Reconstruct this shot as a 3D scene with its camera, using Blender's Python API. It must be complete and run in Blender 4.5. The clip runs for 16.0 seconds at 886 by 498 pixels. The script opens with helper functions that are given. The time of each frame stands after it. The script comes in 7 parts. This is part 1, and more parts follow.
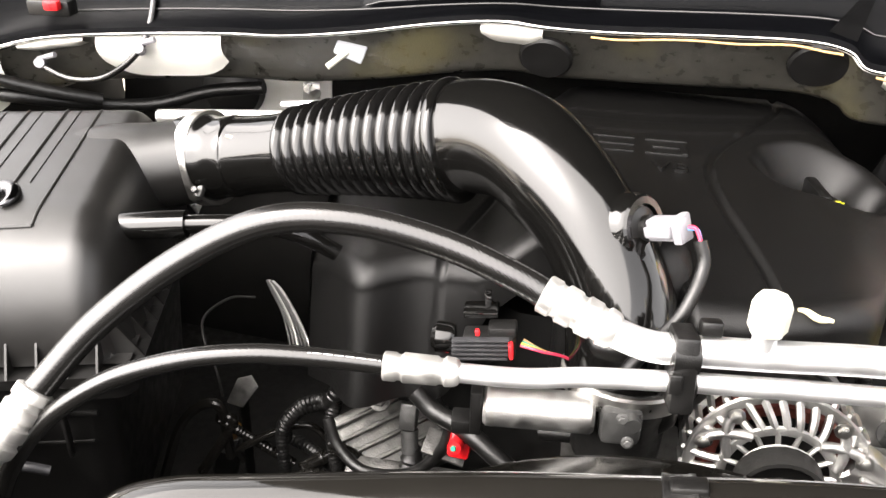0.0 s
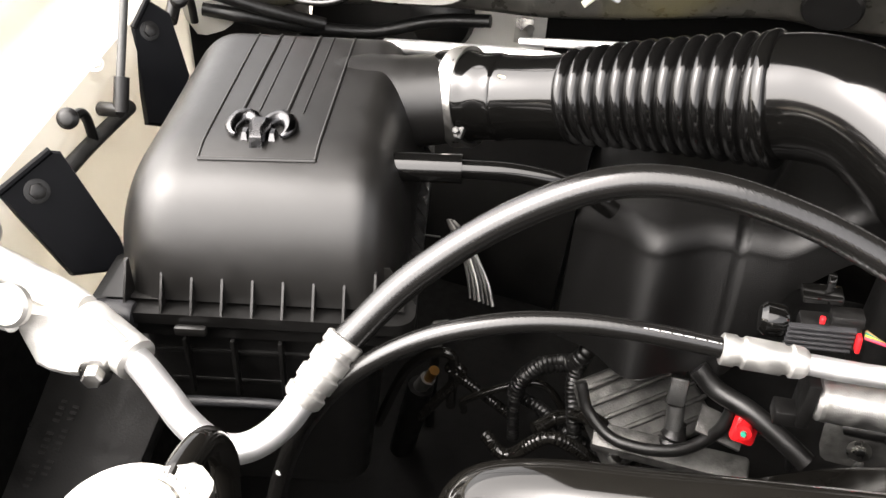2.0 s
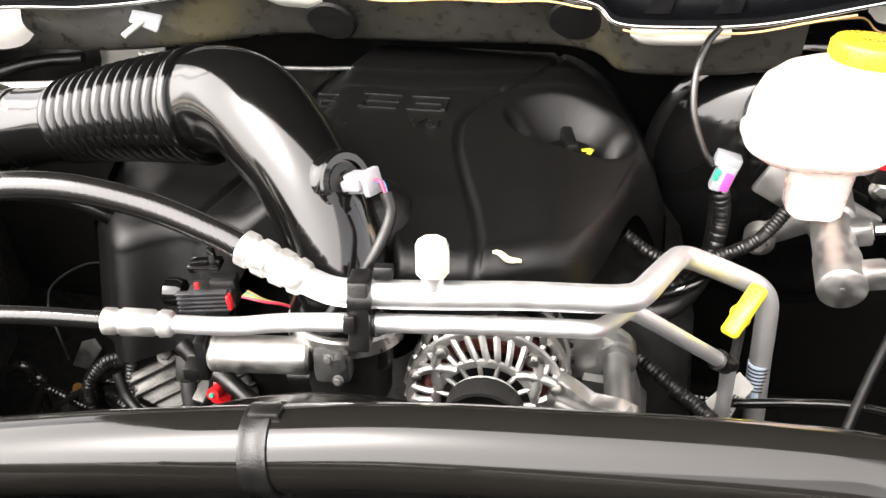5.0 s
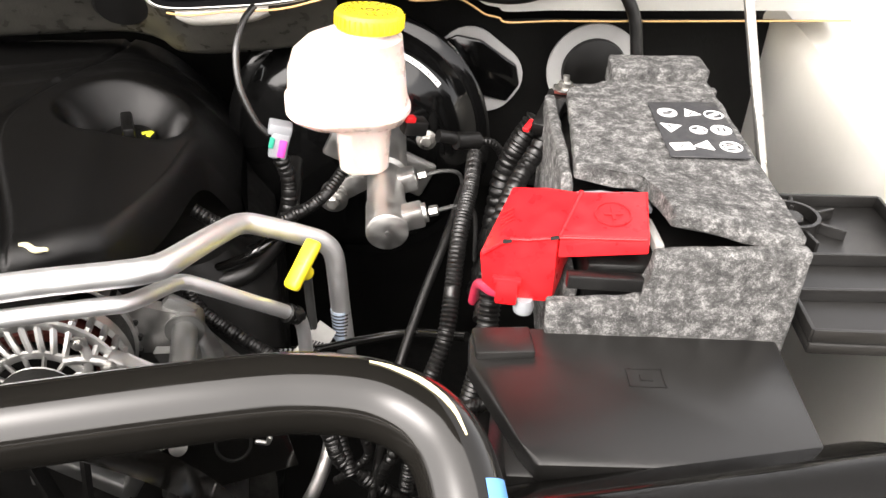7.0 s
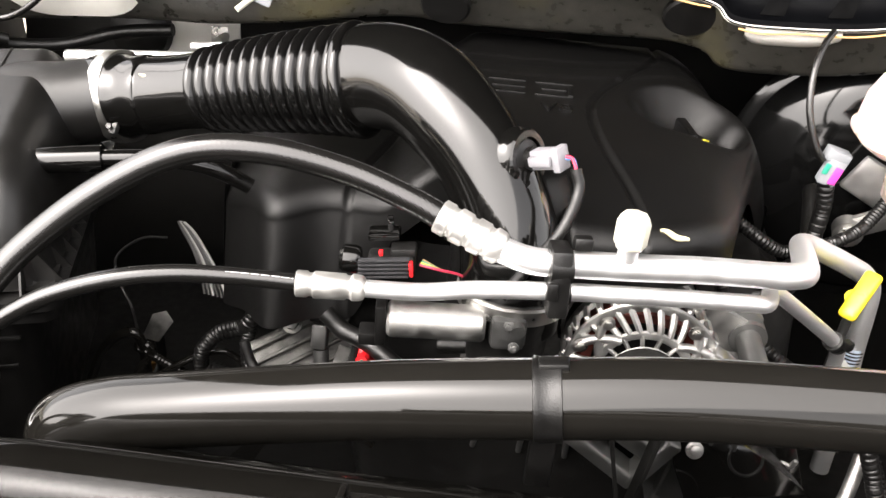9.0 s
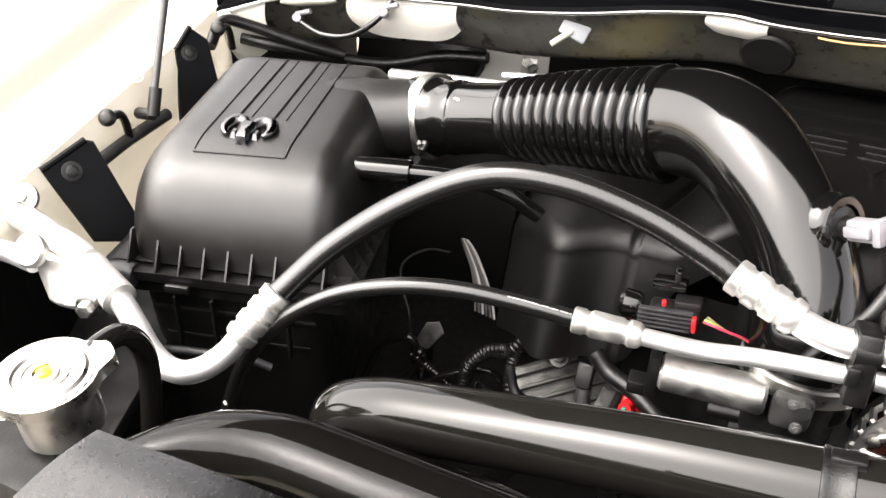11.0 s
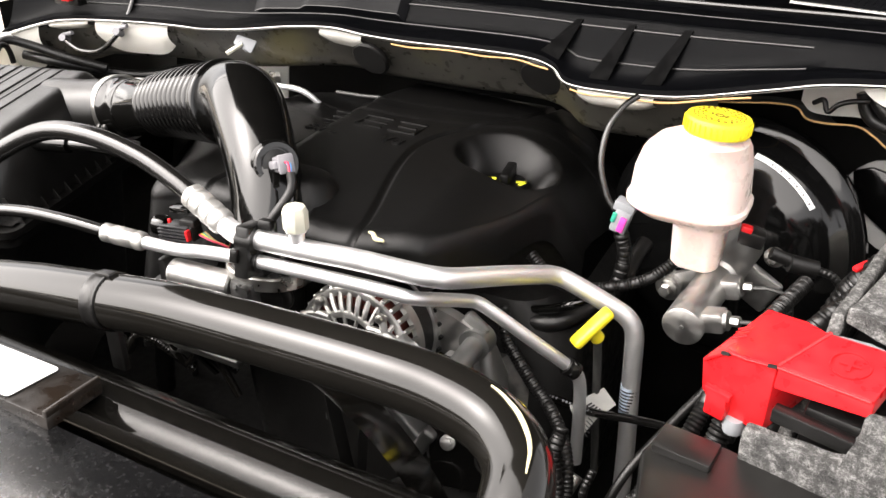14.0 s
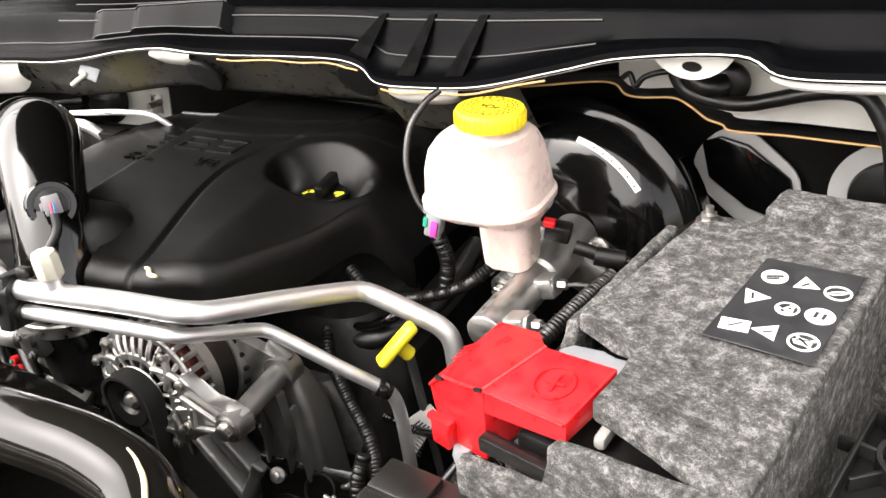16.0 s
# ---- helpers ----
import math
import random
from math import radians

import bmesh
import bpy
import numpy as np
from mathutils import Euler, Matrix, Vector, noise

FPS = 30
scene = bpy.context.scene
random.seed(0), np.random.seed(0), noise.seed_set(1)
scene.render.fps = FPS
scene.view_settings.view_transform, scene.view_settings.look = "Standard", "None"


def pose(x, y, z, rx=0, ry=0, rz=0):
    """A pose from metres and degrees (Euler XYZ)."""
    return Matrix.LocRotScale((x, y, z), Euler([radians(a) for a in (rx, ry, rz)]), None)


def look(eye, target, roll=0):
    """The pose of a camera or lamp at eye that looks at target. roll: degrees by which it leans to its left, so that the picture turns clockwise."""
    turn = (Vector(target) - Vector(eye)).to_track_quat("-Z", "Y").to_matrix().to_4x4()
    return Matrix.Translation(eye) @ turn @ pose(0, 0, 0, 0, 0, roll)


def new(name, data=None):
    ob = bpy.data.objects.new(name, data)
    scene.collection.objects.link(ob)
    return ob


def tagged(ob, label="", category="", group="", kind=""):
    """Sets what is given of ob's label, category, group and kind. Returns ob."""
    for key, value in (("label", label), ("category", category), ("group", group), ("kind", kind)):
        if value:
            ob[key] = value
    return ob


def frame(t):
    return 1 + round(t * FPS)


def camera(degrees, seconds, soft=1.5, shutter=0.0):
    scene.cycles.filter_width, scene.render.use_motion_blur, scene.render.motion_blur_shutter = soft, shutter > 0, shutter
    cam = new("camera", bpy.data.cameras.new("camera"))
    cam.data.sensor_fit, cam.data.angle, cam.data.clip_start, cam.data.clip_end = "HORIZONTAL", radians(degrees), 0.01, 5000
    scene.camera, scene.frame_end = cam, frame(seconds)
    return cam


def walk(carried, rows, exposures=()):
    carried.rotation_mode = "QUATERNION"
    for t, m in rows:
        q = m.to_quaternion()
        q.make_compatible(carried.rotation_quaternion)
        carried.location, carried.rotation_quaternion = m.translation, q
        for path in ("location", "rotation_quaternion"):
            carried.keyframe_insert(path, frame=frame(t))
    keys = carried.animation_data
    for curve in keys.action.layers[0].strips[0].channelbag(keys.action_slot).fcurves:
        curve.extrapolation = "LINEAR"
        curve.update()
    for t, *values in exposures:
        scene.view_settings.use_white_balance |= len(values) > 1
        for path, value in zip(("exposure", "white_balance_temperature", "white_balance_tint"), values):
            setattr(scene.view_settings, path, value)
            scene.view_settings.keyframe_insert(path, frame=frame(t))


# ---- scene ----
cam = camera(55.0, 16.0)
PATH = [
    (0, (0.015, -0.007, 1.611), (-0.645, 1.599, 0.618), 0.9),
    (0.5, (-0.082, -0.028, 1.607), (-0.834, 1.522, 0.591), 1.4),
    (1, (-0.153, -0.03, 1.604), (-0.927, 1.492, 0.563), 2.4),
    (1.5, (-0.194, -0.024, 1.601), (-0.974, 1.464, 0.515), 2.4),
    (2, (-0.193, -0.04, 1.597), (-0.973, 1.414, 0.466), 2.3),
    (2.5, (-0.143, -0.059, 1.606), (-0.95, 1.371, 0.464), 1.9),
    (3, (-0.071, -0.057, 1.621), (-0.914, 1.361, 0.491), 0.9),
    (3.5, (0.007, -0.037, 1.629), (-0.832, 1.399, 0.519), -0.3),
    (4, (0.075, -0.012, 1.631), (-0.712, 1.459, 0.528), -0.8),
    (4.5, (0.149, 0.007, 1.637), (-0.555, 1.522, 0.537), -1.0),
    (5, (0.243, 0.031, 1.637), (-0.335, 1.612, 0.558), -0.4),
    (5.2, (0.282, 0.043, 1.64), (-0.236, 1.639, 0.551), -0.4),
    (6.3, (0.41, 0.05, 1.655), (0.36, 1.69, 0.55), 1.6),
    (6.9, (0.44, 0.02, 1.66), (0.47, 1.68, 0.553), 2.7),
    (7.3, (0.407, -0.006, 1.656), (0.381, 1.664, 0.556), 3.2),
    (7.5, (0.364, -0.012, 1.638), (0.291, 1.668, 0.555), 3.6),
    (8, (0.229, -0.042, 1.636), (0.055, 1.626, 0.547), 4.3),
    (8.5, (0.136, -0.072, 1.631), (-0.152, 1.586, 0.55), 4.4),
    (9, (0.049, -0.079, 1.632), (-0.391, 1.544, 0.551), 4.2),
    (9.5, (-0.013, -0.086, 1.626), (-0.605, 1.498, 0.557), 3.5),
    (10.3, (-0.04, -0.095, 1.63), (-0.86, 1.41, 0.575), 2.6),
    (11.1, (0.05, -0.08, 1.635), (-0.985, 1.28, 0.59), 1.6),
    (11.8, (0.185, -0.061, 1.642), (-0.969, 1.212, 0.619), 0.9),
    (12, (0.229, -0.062, 1.642), (-0.944, 1.211, 0.641), 0.9),
    (12.5, (0.341, -0.081, 1.659), (-0.846, 1.202, 0.688), 1.0),
    (13, (0.499, -0.114, 1.683), (-0.69, 1.184, 0.734), 1.5),
    (13.5, (0.599, -0.105, 1.69), (-0.557, 1.23, 0.751), 1.2),
    (14, (0.691, 0.007, 1.686), (-0.405, 1.38, 0.73), 0.7),
    (14.5, (0.787, 0.107, 1.7), (-0.278, 1.487, 0.72), 0.9),
    (15, (0.836, 0.161, 1.682), (-0.265, 1.512, 0.701), -0.6),
    (15.5, (0.874, 0.224, 1.679), (-0.245, 1.559, 0.696), -4.1),
    (16, (0.875, 0.246, 1.671), (-0.289, 1.548, 0.696), -6.6),
]
walk(cam, [(t, look(eye, target, roll)) for t, eye, target, roll in PATH], exposures=(
    (0.0, 2.84, 6850.0, 13.0), (2.0, 2.45, 6850.0, 13.0), (4.0, 2.66, 6850.0, 13.0), (5.2, 2.66, 6850.0, 13.0), (7.5, 2.22, 6850.0, 13.0), (8.5, 2.26, 6850.0, 13.0),
    (9.5, 2.52, 6850.0, 13.0), (12.0, 2.15, 6850.0, 13.0), (13.0, 2.03, 6850.0, 13.0), (14.0, 2.05, 6850.0, 13.0), (15.0, 2.12, 6850.0, 13.0), (16.0, 2.12, 6850.0, 13.0)))

# ---- world, sun ----
SUN_EL, SUN_AZ = 52.0, 219.0
world = bpy.data.worlds.new("overcast_sky")
scene.world = world
world.use_nodes = True
wn, wl = world.node_tree.nodes, world.node_tree.links
wn.clear()
sky = wn.new("ShaderNodeTexSky")
sky.sky_type, sky.sun_disc = "NISHITA", False
sky.sun_elevation, sky.sun_rotation = radians(SUN_EL), radians(SUN_AZ)
sky.air_density, sky.dust_density, sky.ozone_density = 1.0, 4.0, 1.0
pale = wn.new("ShaderNodeHueSaturation")
pale.inputs["Saturation"].default_value = 0.12
back = wn.new("ShaderNodeBackground")
back.inputs["Strength"].default_value = 0.15
wout = wn.new("ShaderNodeOutputWorld")
wl.new(sky.outputs["Color"], pale.inputs["Color"])
wl.new(pale.outputs["Color"], back.inputs["Color"])
wl.new(back.outputs["Background"], wout.inputs["Surface"])
sun_data = bpy.data.lights.new("sun", "SUN")
sun_data.energy, sun_data.angle, sun_data.color = 1.75, radians(115), (1.0, 0.97, 0.93)
sun = new("sun", sun_data)
sa, se = radians(SUN_AZ), radians(SUN_EL)
sun.matrix_world = look((0, 0, 8), (-math.sin(sa) * math.cos(se), -math.cos(sa) * math.cos(se), 8 - math.sin(se)))

# ---- materials ----
def material(name, base, rough=0.5, metal=0.0, vary=0.25, scale=60.0, stain=6.0, bump=0.15, grain=900.0, spec=0.5,
             tint=None, tint_amount=0.0, coat=0.0, rough_vary=0.12, sss=0.0, coat_rough=0.10):
    """Two scales of colour and gloss variation and a fine relief, in metres of the object's own space."""
    m = bpy.data.materials.new(name)
    m.use_nodes = True
    n, l = m.node_tree.nodes, m.node_tree.links
    p = n["Principled BSDF"]
    tc = n.new("ShaderNodeTexCoord")
    big = n.new("ShaderNodeTexNoise")
    big.inputs["Scale"].default_value, big.inputs["Detail"].default_value = stain, 5
    mid = n.new("ShaderNodeTexNoise")
    mid.inputs["Scale"].default_value, mid.inputs["Detail"].default_value = scale, 6
    fine = n.new("ShaderNodeTexNoise")
    fine.inputs["Scale"].default_value, fine.inputs["Detail"].default_value = grain, 3
    for t in (big, mid, fine):
        l.new(tc.outputs["Object"], t.inputs["Vector"])
    add = n.new("ShaderNodeMath")
    add.operation = "ADD"
    l.new(big.outputs["Fac"], add.inputs[0])
    l.new(mid.outputs["Fac"], add.inputs[1])
    ramp = n.new("ShaderNodeMapRange")
    ramp.inputs["From Min"].default_value, ramp.inputs["From Max"].default_value = 0.6, 1.4
    ramp.inputs["To Min"].default_value, ramp.inputs["To Max"].default_value = 1 - vary, 1 + vary
    l.new(add.outputs[0], ramp.inputs["Value"])
    mul = n.new("ShaderNodeVectorMath")
    mul.operation = "SCALE"
    mul.inputs[0].default_value = base
    l.new(ramp.outputs["Result"], mul.inputs["Scale"])
    colour = mul.outputs[0]
    if tint:
        mask = n.new("ShaderNodeMapRange")
        mask.inputs["From Min"].default_value, mask.inputs["From Max"].default_value = 0.55, 0.72
        mask.inputs["To Max"].default_value = tint_amount
        l.new(big.outputs["Fac"], mask.inputs["Value"])
        mix = n.new("ShaderNodeMix")
        mix.data_type = "RGBA"
        l.new(mask.outputs["Result"], mix.inputs["Factor"])
        l.new(colour, mix.inputs["A"])
        mix.inputs["B"].default_value = (*tint, 1)
        colour = mix.outputs["Result"]
    l.new(colour, p.inputs["Base Color"])
    rr = n.new("ShaderNodeMapRange")
    rr.inputs["From Min"].default_value, rr.inputs["From Max"].default_value = 0.35, 0.65
    rr.inputs["To Min"].default_value = max(0.02, rough - rough_vary)
    rr.inputs["To Max"].default_value = min(1.0, rough + rough_vary)
    l.new(mid.outputs["Fac"], rr.inputs["Value"])
    l.new(rr.outputs["Result"], p.inputs["Roughness"])
    p.inputs["Metallic"].default_value = metal
    p.inputs["Specular IOR Level"].default_value = spec
    p.inputs["Coat Weight"].default_value = coat
    p.inputs["Coat Roughness"].default_value = coat_rough
    if sss:
        p.inputs["Subsurface Weight"].default_value = sss
        p.inputs["Subsurface Radius"].default_value = (0.012, 0.007, 0.005)
        p.inputs["Subsurface Scale"].default_value = 1.0
    if bump:
        b = n.new("ShaderNodeBump")
        b.inputs["Strength"].default_value, b.inputs["Distance"].default_value = bump, 0.0006
        l.new(fine.outputs["Fac"], b.inputs["Height"])
        l.new(b.outputs["Normal"], p.inputs["Normal"])
    return m


PAD = material("hood_insulation", (0.008, 0.008, 0.008), 0.95, vary=0.3, bump=0.5, grain=300, spec=0.05)
SCREEN = material("dark_windscreen", (0.006, 0.007, 0.008), 0.05, vary=0.1, bump=0)
HEADCAST = material("stained_cast_metal", (0.13, 0.128, 0.122), 0.45, 0.7, vary=0.6, scale=90, bump=0.9, grain=420)
SATIN = material("satin_black_plastic", (0.0085, 0.0081, 0.0076), 0.33, vary=0.12, scale=25, bump=0.30, grain=1600, rough_vary=0.05, spec=0.62)
COVER = material("grained_black_plastic", (0.0028, 0.0027, 0.0026), 0.36, vary=0.08, scale=25, bump=0.8, grain=1100, rough_vary=0.02, spec=0.28)
GLOSS = material("gloss_black_plastic", (0.0030, 0.0029, 0.0027), 0.10, vary=0.2, bump=0.014, grain=120, rough_vary=0.02, spec=0.62)
PIPEBLACK = material("dusty_gloss_hose", (0.0068, 0.0063, 0.0055), 0.085, vary=0.12, bump=0.03, grain=90, rough_vary=0.03, spec=0.45)
RUBBER = material("hose_rubber", (0.007, 0.0067, 0.0063), 0.19, vary=0.06, bump=0.45, grain=1600, rough_vary=0.02, spec=0.85)
MATTE = material("dull_black_rubber", (0.0048, 0.0046, 0.0044), 0.36, vary=0.25, bump=0.4, grain=700, spec=0.45, rough_vary=0.08)
# near-black base holds the shade of slots, holes and parts deep in the bay
DEEP = material("near_black_depths", (0.0075, 0.0073, 0.0070), 0.5, vary=0.5, bump=0.4, grain=400, spec=0.2)
COWL = material("cowl_plastic", (0.0030, 0.0032, 0.0040), 0.40, vary=0.12, bump=0.1, grain=1500, rough_vary=0.03, spec=0.09)
SHIELD = material("scuffed_shield_plastic", (0.008, 0.008, 0.0085), 0.20, vary=0.3, scale=260, bump=0.45, grain=520, rough_vary=0.10, spec=1.0, coat=1.0, coat_rough=0.16)
TAPE = material("brown_black_film", (0.0055, 0.005, 0.0045), 0.3, vary=0.4, bump=0.2, grain=500, tint=(0.04, 0.022, 0.012), tint_amount=0.25)
PANEL = material("primed_panel_grey", (0.062, 0.059, 0.051), 0.36, vary=0.55, bump=0.4, grain=350, tint=(0.20, 0.17, 0.05), tint_amount=0.4, spec=0.55)
ALU = material("bright_aluminium", (0.90, 0.90, 0.90), 0.50, 1.0, vary=0.04, bump=0.05, grain=700, rough_vary=0.03)
CRIMP = material("matt_aluminium", (0.62, 0.61, 0.585), 0.50, 0.9, vary=0.16, bump=0.35, grain=500)
CAST = material("cast_aluminium", (0.50, 0.495, 0.48), 0.44, 1.0, vary=0.18, bump=0.6, grain=1000, rough_vary=0.10)
DARKCAST = material("dull_cast_metal", (0.10, 0.10, 0.098), 0.5, 0.8, vary=0.35, scale=70, bump=0.8, grain=700, rough_vary=0.10)
STEEL = material("zinc_steel", (0.50, 0.49, 0.465), 0.36, 1.0, vary=0.14, bump=0.15)
COPPER = material("copper_winding", (0.13, 0.030, 0.022), 0.4, 0.4, vary=0.3, bump=0.3)
CREAM = material("cream_white_paint", (0.80, 0.785, 0.735), 0.30, vary=0.02, bump=0.03, coat=0.6, rough_vary=0.02)
YELLOW = material("yellow_plastic", (0.86, 0.70, 0.03), 0.38, vary=0.06, bump=0.1)
YPRINT = material("yellow_print", (0.75, 0.75, 0.05), 0.5, vary=0.05, bump=0)
RED = material("red_plastic", (0.62, 0.012, 0.016), 0.36, vary=0.06, bump=0.1, grain=1200)
OLIVE = material("olive_cap_print", (0.17, 0.125, 0.012), 0.5, vary=0.1, bump=0)
INSUL = material("dark_firewall_mat", (0.013, 0.0127, 0.012), 0.7, vary=0.5, scale=14, bump=0.6, grain=300, spec=0.2)
BOOST = material("black_lacquer", (0.003, 0.003, 0.003), 0.10, vary=0.2, bump=0.01, grain=100, rough_vary=0.03, spec=0.45)
BELLOWS = material("bellows_plastic", (0.0030, 0.0029, 0.0028), 0.15, vary=0.15, bump=0.04, grain=300, rough_vary=0.02, spec=0.6)
BRASS = material("tarnished_brass", (0.30, 0.15, 0.04), 0.4, 0.8, vary=0.3)
GAP = material("louvre_shadow_gap", (0.0009, 0.0009, 0.001), 0.7, vary=0.1, bump=0, spec=0.05)
RINGGREY = material("pale_grey_sealing_pad", (0.50, 0.50, 0.49), 0.6, vary=0.06)
SLEEVE = material("grey_cast_sleeve", (0.27, 0.27, 0.265), 0.52, 1.0, vary=0.16, bump=0.6, grain=900, rough_vary=0.06)
TAN = material("pale_tag_card", (0.40, 0.40, 0.38), 0.6, vary=0.15)
PINKRED = material("red_wire_sleeve", (0.50, 0.03, 0.07), 0.4, vary=0.1)
MILK = material("milky_reservoir_plastic", (0.82, 0.66, 0.60), 0.33, vary=0.02, bump=0.03, sss=0.5)
IVORY = material("ivory_plastic", (0.56, 0.55, 0.46), 0.4, vary=0.05)
PALEGREY = material("light_grey_plastic", (0.20, 0.196, 0.21), 0.42, vary=0.08)
GREYPAINT = material("grey_battery_plastic", (0.24, 0.25, 0.265), 0.45, vary=0.08)
WHITE = material("white_print", (0.85, 0.85, 0.84), 0.45, vary=0.03, bump=0)
LABEL = material("black_label_film", (0.025, 0.025, 0.027), 0.42, vary=0.25, bump=0.1)
PALEBLUE = material("pale_blue_label", (0.42, 0.50, 0.60), 0.4, vary=0.08)
BLUE = material("blue_label", (0.10, 0.28, 0.60), 0.4, vary=0.05)
GREEN = material("green_plastic", (0.02, 0.30, 0.20), 0.4)
MAGENTA = material("magenta_plastic", (0.60, 0.06, 0.35), 0.4)
ORANGE = material("orange_sealant", (0.50, 0.30, 0.12), 0.5, vary=0.2)
WAX = material("paint_pen_mark", (0.60, 0.54, 0.33), 0.55, vary=0.06)
GROUND = material("pale_sandy_paving", (0.46, 0.41, 0.34), 0.85, vary=0.25, scale=3, stain=0.5, bump=0.5, grain=60, tint=(0.34, 0.22, 0.14), tint_amount=0.8)
WALL = material("dark_backdrop_wall", (0.05, 0.05, 0.05), 0.8, vary=0.25, scale=2, stain=0.4, bump=0.4, grain=40)
CHROME = material("dark_chrome", (0.12, 0.12, 0.123), 0.24, 1.0, vary=0.05, bump=0)


def felt_material():
    """Grey needle felt: pale and dark fibre tufts over a mid grey."""
    m = bpy.data.materials.new("grey_needle_felt")
    m.use_nodes = True
    n, l = m.node_tree.nodes, m.node_tree.links
    p = n["Principled BSDF"]
    tc = n.new("ShaderNodeTexCoord")
    warp = n.new("ShaderNodeTexNoise")
    warp.inputs["Scale"].default_value, warp.inputs["Detail"].default_value = 78, 12
    warp.inputs["Distortion"].default_value, warp.inputs["Roughness"].default_value = 0.25, 0.80
    fib = n.new("ShaderNodeTexNoise")
    fib.inputs["Scale"].default_value, fib.inputs["Detail"].default_value = 520, 8
    fib.inputs["Distortion"].default_value = 1.5
    l.new(tc.outputs["Object"], warp.inputs["Vector"])
    l.new(tc.outputs["Object"], fib.inputs["Vector"])
    mixv = n.new("ShaderNodeMath")
    mixv.operation = "MULTIPLY_ADD"
    mixv.inputs[1].default_value = 0.35
    l.new(fib.outputs["Fac"], mixv.inputs[0])
    l.new(warp.outputs["Fac"], mixv.inputs[2])
    ramp = n.new("ShaderNodeValToRGB")
    e = ramp.color_ramp.elements
    e[0].position, e[0].color = 0.50, (0.018, 0.018, 0.018, 1)
    e[1].position, e[1].color = 0.89, (0.37, 0.366, 0.358, 1)
    mid = ramp.color_ramp.elements.new(0.68)
    mid.color = (0.088, 0.087, 0.085, 1)
    l.new(mixv.outputs[0], ramp.inputs["Fac"])
    l.new(ramp.outputs["Color"], p.inputs["Base Color"])
    p.inputs["Roughness"].default_value = 0.95
    p.inputs["Specular IOR Level"].default_value = 0.1
    b = n.new("ShaderNodeBump")
    b.inputs["Strength"].default_value, b.inputs["Distance"].default_value = 0.9, 0.0025
    l.new(mixv.outputs[0], b.inputs["Height"])
    l.new(b.outputs["Normal"], p.inputs["Normal"])
    return m


FELT = felt_material()


def hose_material():
    """Black rubber hose with the print of its textile wrap: two crossing bands of fine relief."""
    m = RUBBER.copy()
    m.name = "wrapped_hose_rubber"
    n, l = m.node_tree.nodes, m.node_tree.links
    p = n["Principled BSDF"]
    tc = n.new("ShaderNodeTexCoord")
    waves = []
    for turn in ((20, 35, 40), (-25, 30, -50)):
        mp = n.new("ShaderNodeMapping")
        mp.inputs["Rotation"].default_value = [radians(a) for a in turn]
        w = n.new("ShaderNodeTexWave")
        w.inputs["Scale"].default_value, w.inputs["Distortion"].default_value, w.inputs["Detail"].default_value = 165, 1.6, 2
        w.inputs["Detail Scale"].default_value = 2.0
        l.new(tc.outputs["Object"], mp.inputs["Vector"])
        l.new(mp.outputs["Vector"], w.inputs["Vector"])
        waves.append(w)
    mx = n.new("ShaderNodeMath")
    mx.operation = "MULTIPLY"
    l.new(waves[0].outputs["Fac"], mx.inputs[0])
    l.new(waves[1].outputs["Fac"], mx.inputs[1])
    b = n.new("ShaderNodeBump")
    b.inputs["Strength"].default_value, b.inputs["Distance"].default_value = 0.15, 0.0005
    l.new(mx.outputs[0], b.inputs["Height"])
    l.new(b.outputs["Normal"], p.inputs["Normal"])
    return m


HOSE = hose_material()


# ---- mesh helpers ----
def part(name, bm, mat, parent=None, label="", smooth=True):
    """One bmesh as one mesh object, under its thing when one is given."""
    bmesh.ops.recalc_face_normals(bm, faces=bm.faces[:])
    me = bpy.data.meshes.new(name)
    bm.to_mesh(me)
    bm.free()
    me.materials.append(mat)
    if smooth:
        me.polygons.foreach_set("use_smooth", [True] * len(me.polygons))
        me.set_sharp_from_angle(angle=radians(38))
    ob = new(name, me)
    if parent:
        ob.parent = parent
    if label:
        ob["label"] = label
    return ob


def thing(name, at, label, category, group="", kind=""):
    """An Empty at a thing's base, for its parts; parts keep world coordinates."""
    e = new(name)
    e.empty_display_size = 0.02
    e.location = at
    return tagged(e, label, category, group, kind)


def under(parent, *obs):
    """Parent finished world-space parts to a thing without moving them."""
    for o in obs:
        o.parent = parent
        o.matrix_parent_inverse = Matrix.Translation(-Vector(parent.location))
    return obs[0] if obs else None


def piece(name, bm, mat, parent, label="", smooth=True):
    """part() for a mesh in world coordinates under an Empty."""
    o = part(name, bm, mat, None, label, smooth)
    root = parent
    off = Vector(parent.location)
    while root.parent:
        root = root.parent
        off = Vector(root.location)
    o.parent = parent
    o.matrix_parent_inverse = Matrix.Translation(-off) if parent is root else Matrix.Identity(4)
    return o


def smooth_path(pts, n=8):
    """Catmull-Rom through points; each point is (x, y, z) or (x, y, z, radius)."""
    p = [np.array(q, float) for q in pts]
    p = [2 * p[0] - p[1]] + p + [2 * p[-1] - p[-2]]
    out = []
    for i in range(1, len(p) - 2):
        a, b, c, d = p[i - 1:i + 3]
        for k in range(n):
            t = k / n
            out.append(0.5 * (2 * b + (c - a) * t + (2 * a - 5 * b + 4 * c - d) * t * t + (3 * b - a - 3 * c + d) * t ** 3))
    out.append(p[-2])
    return out


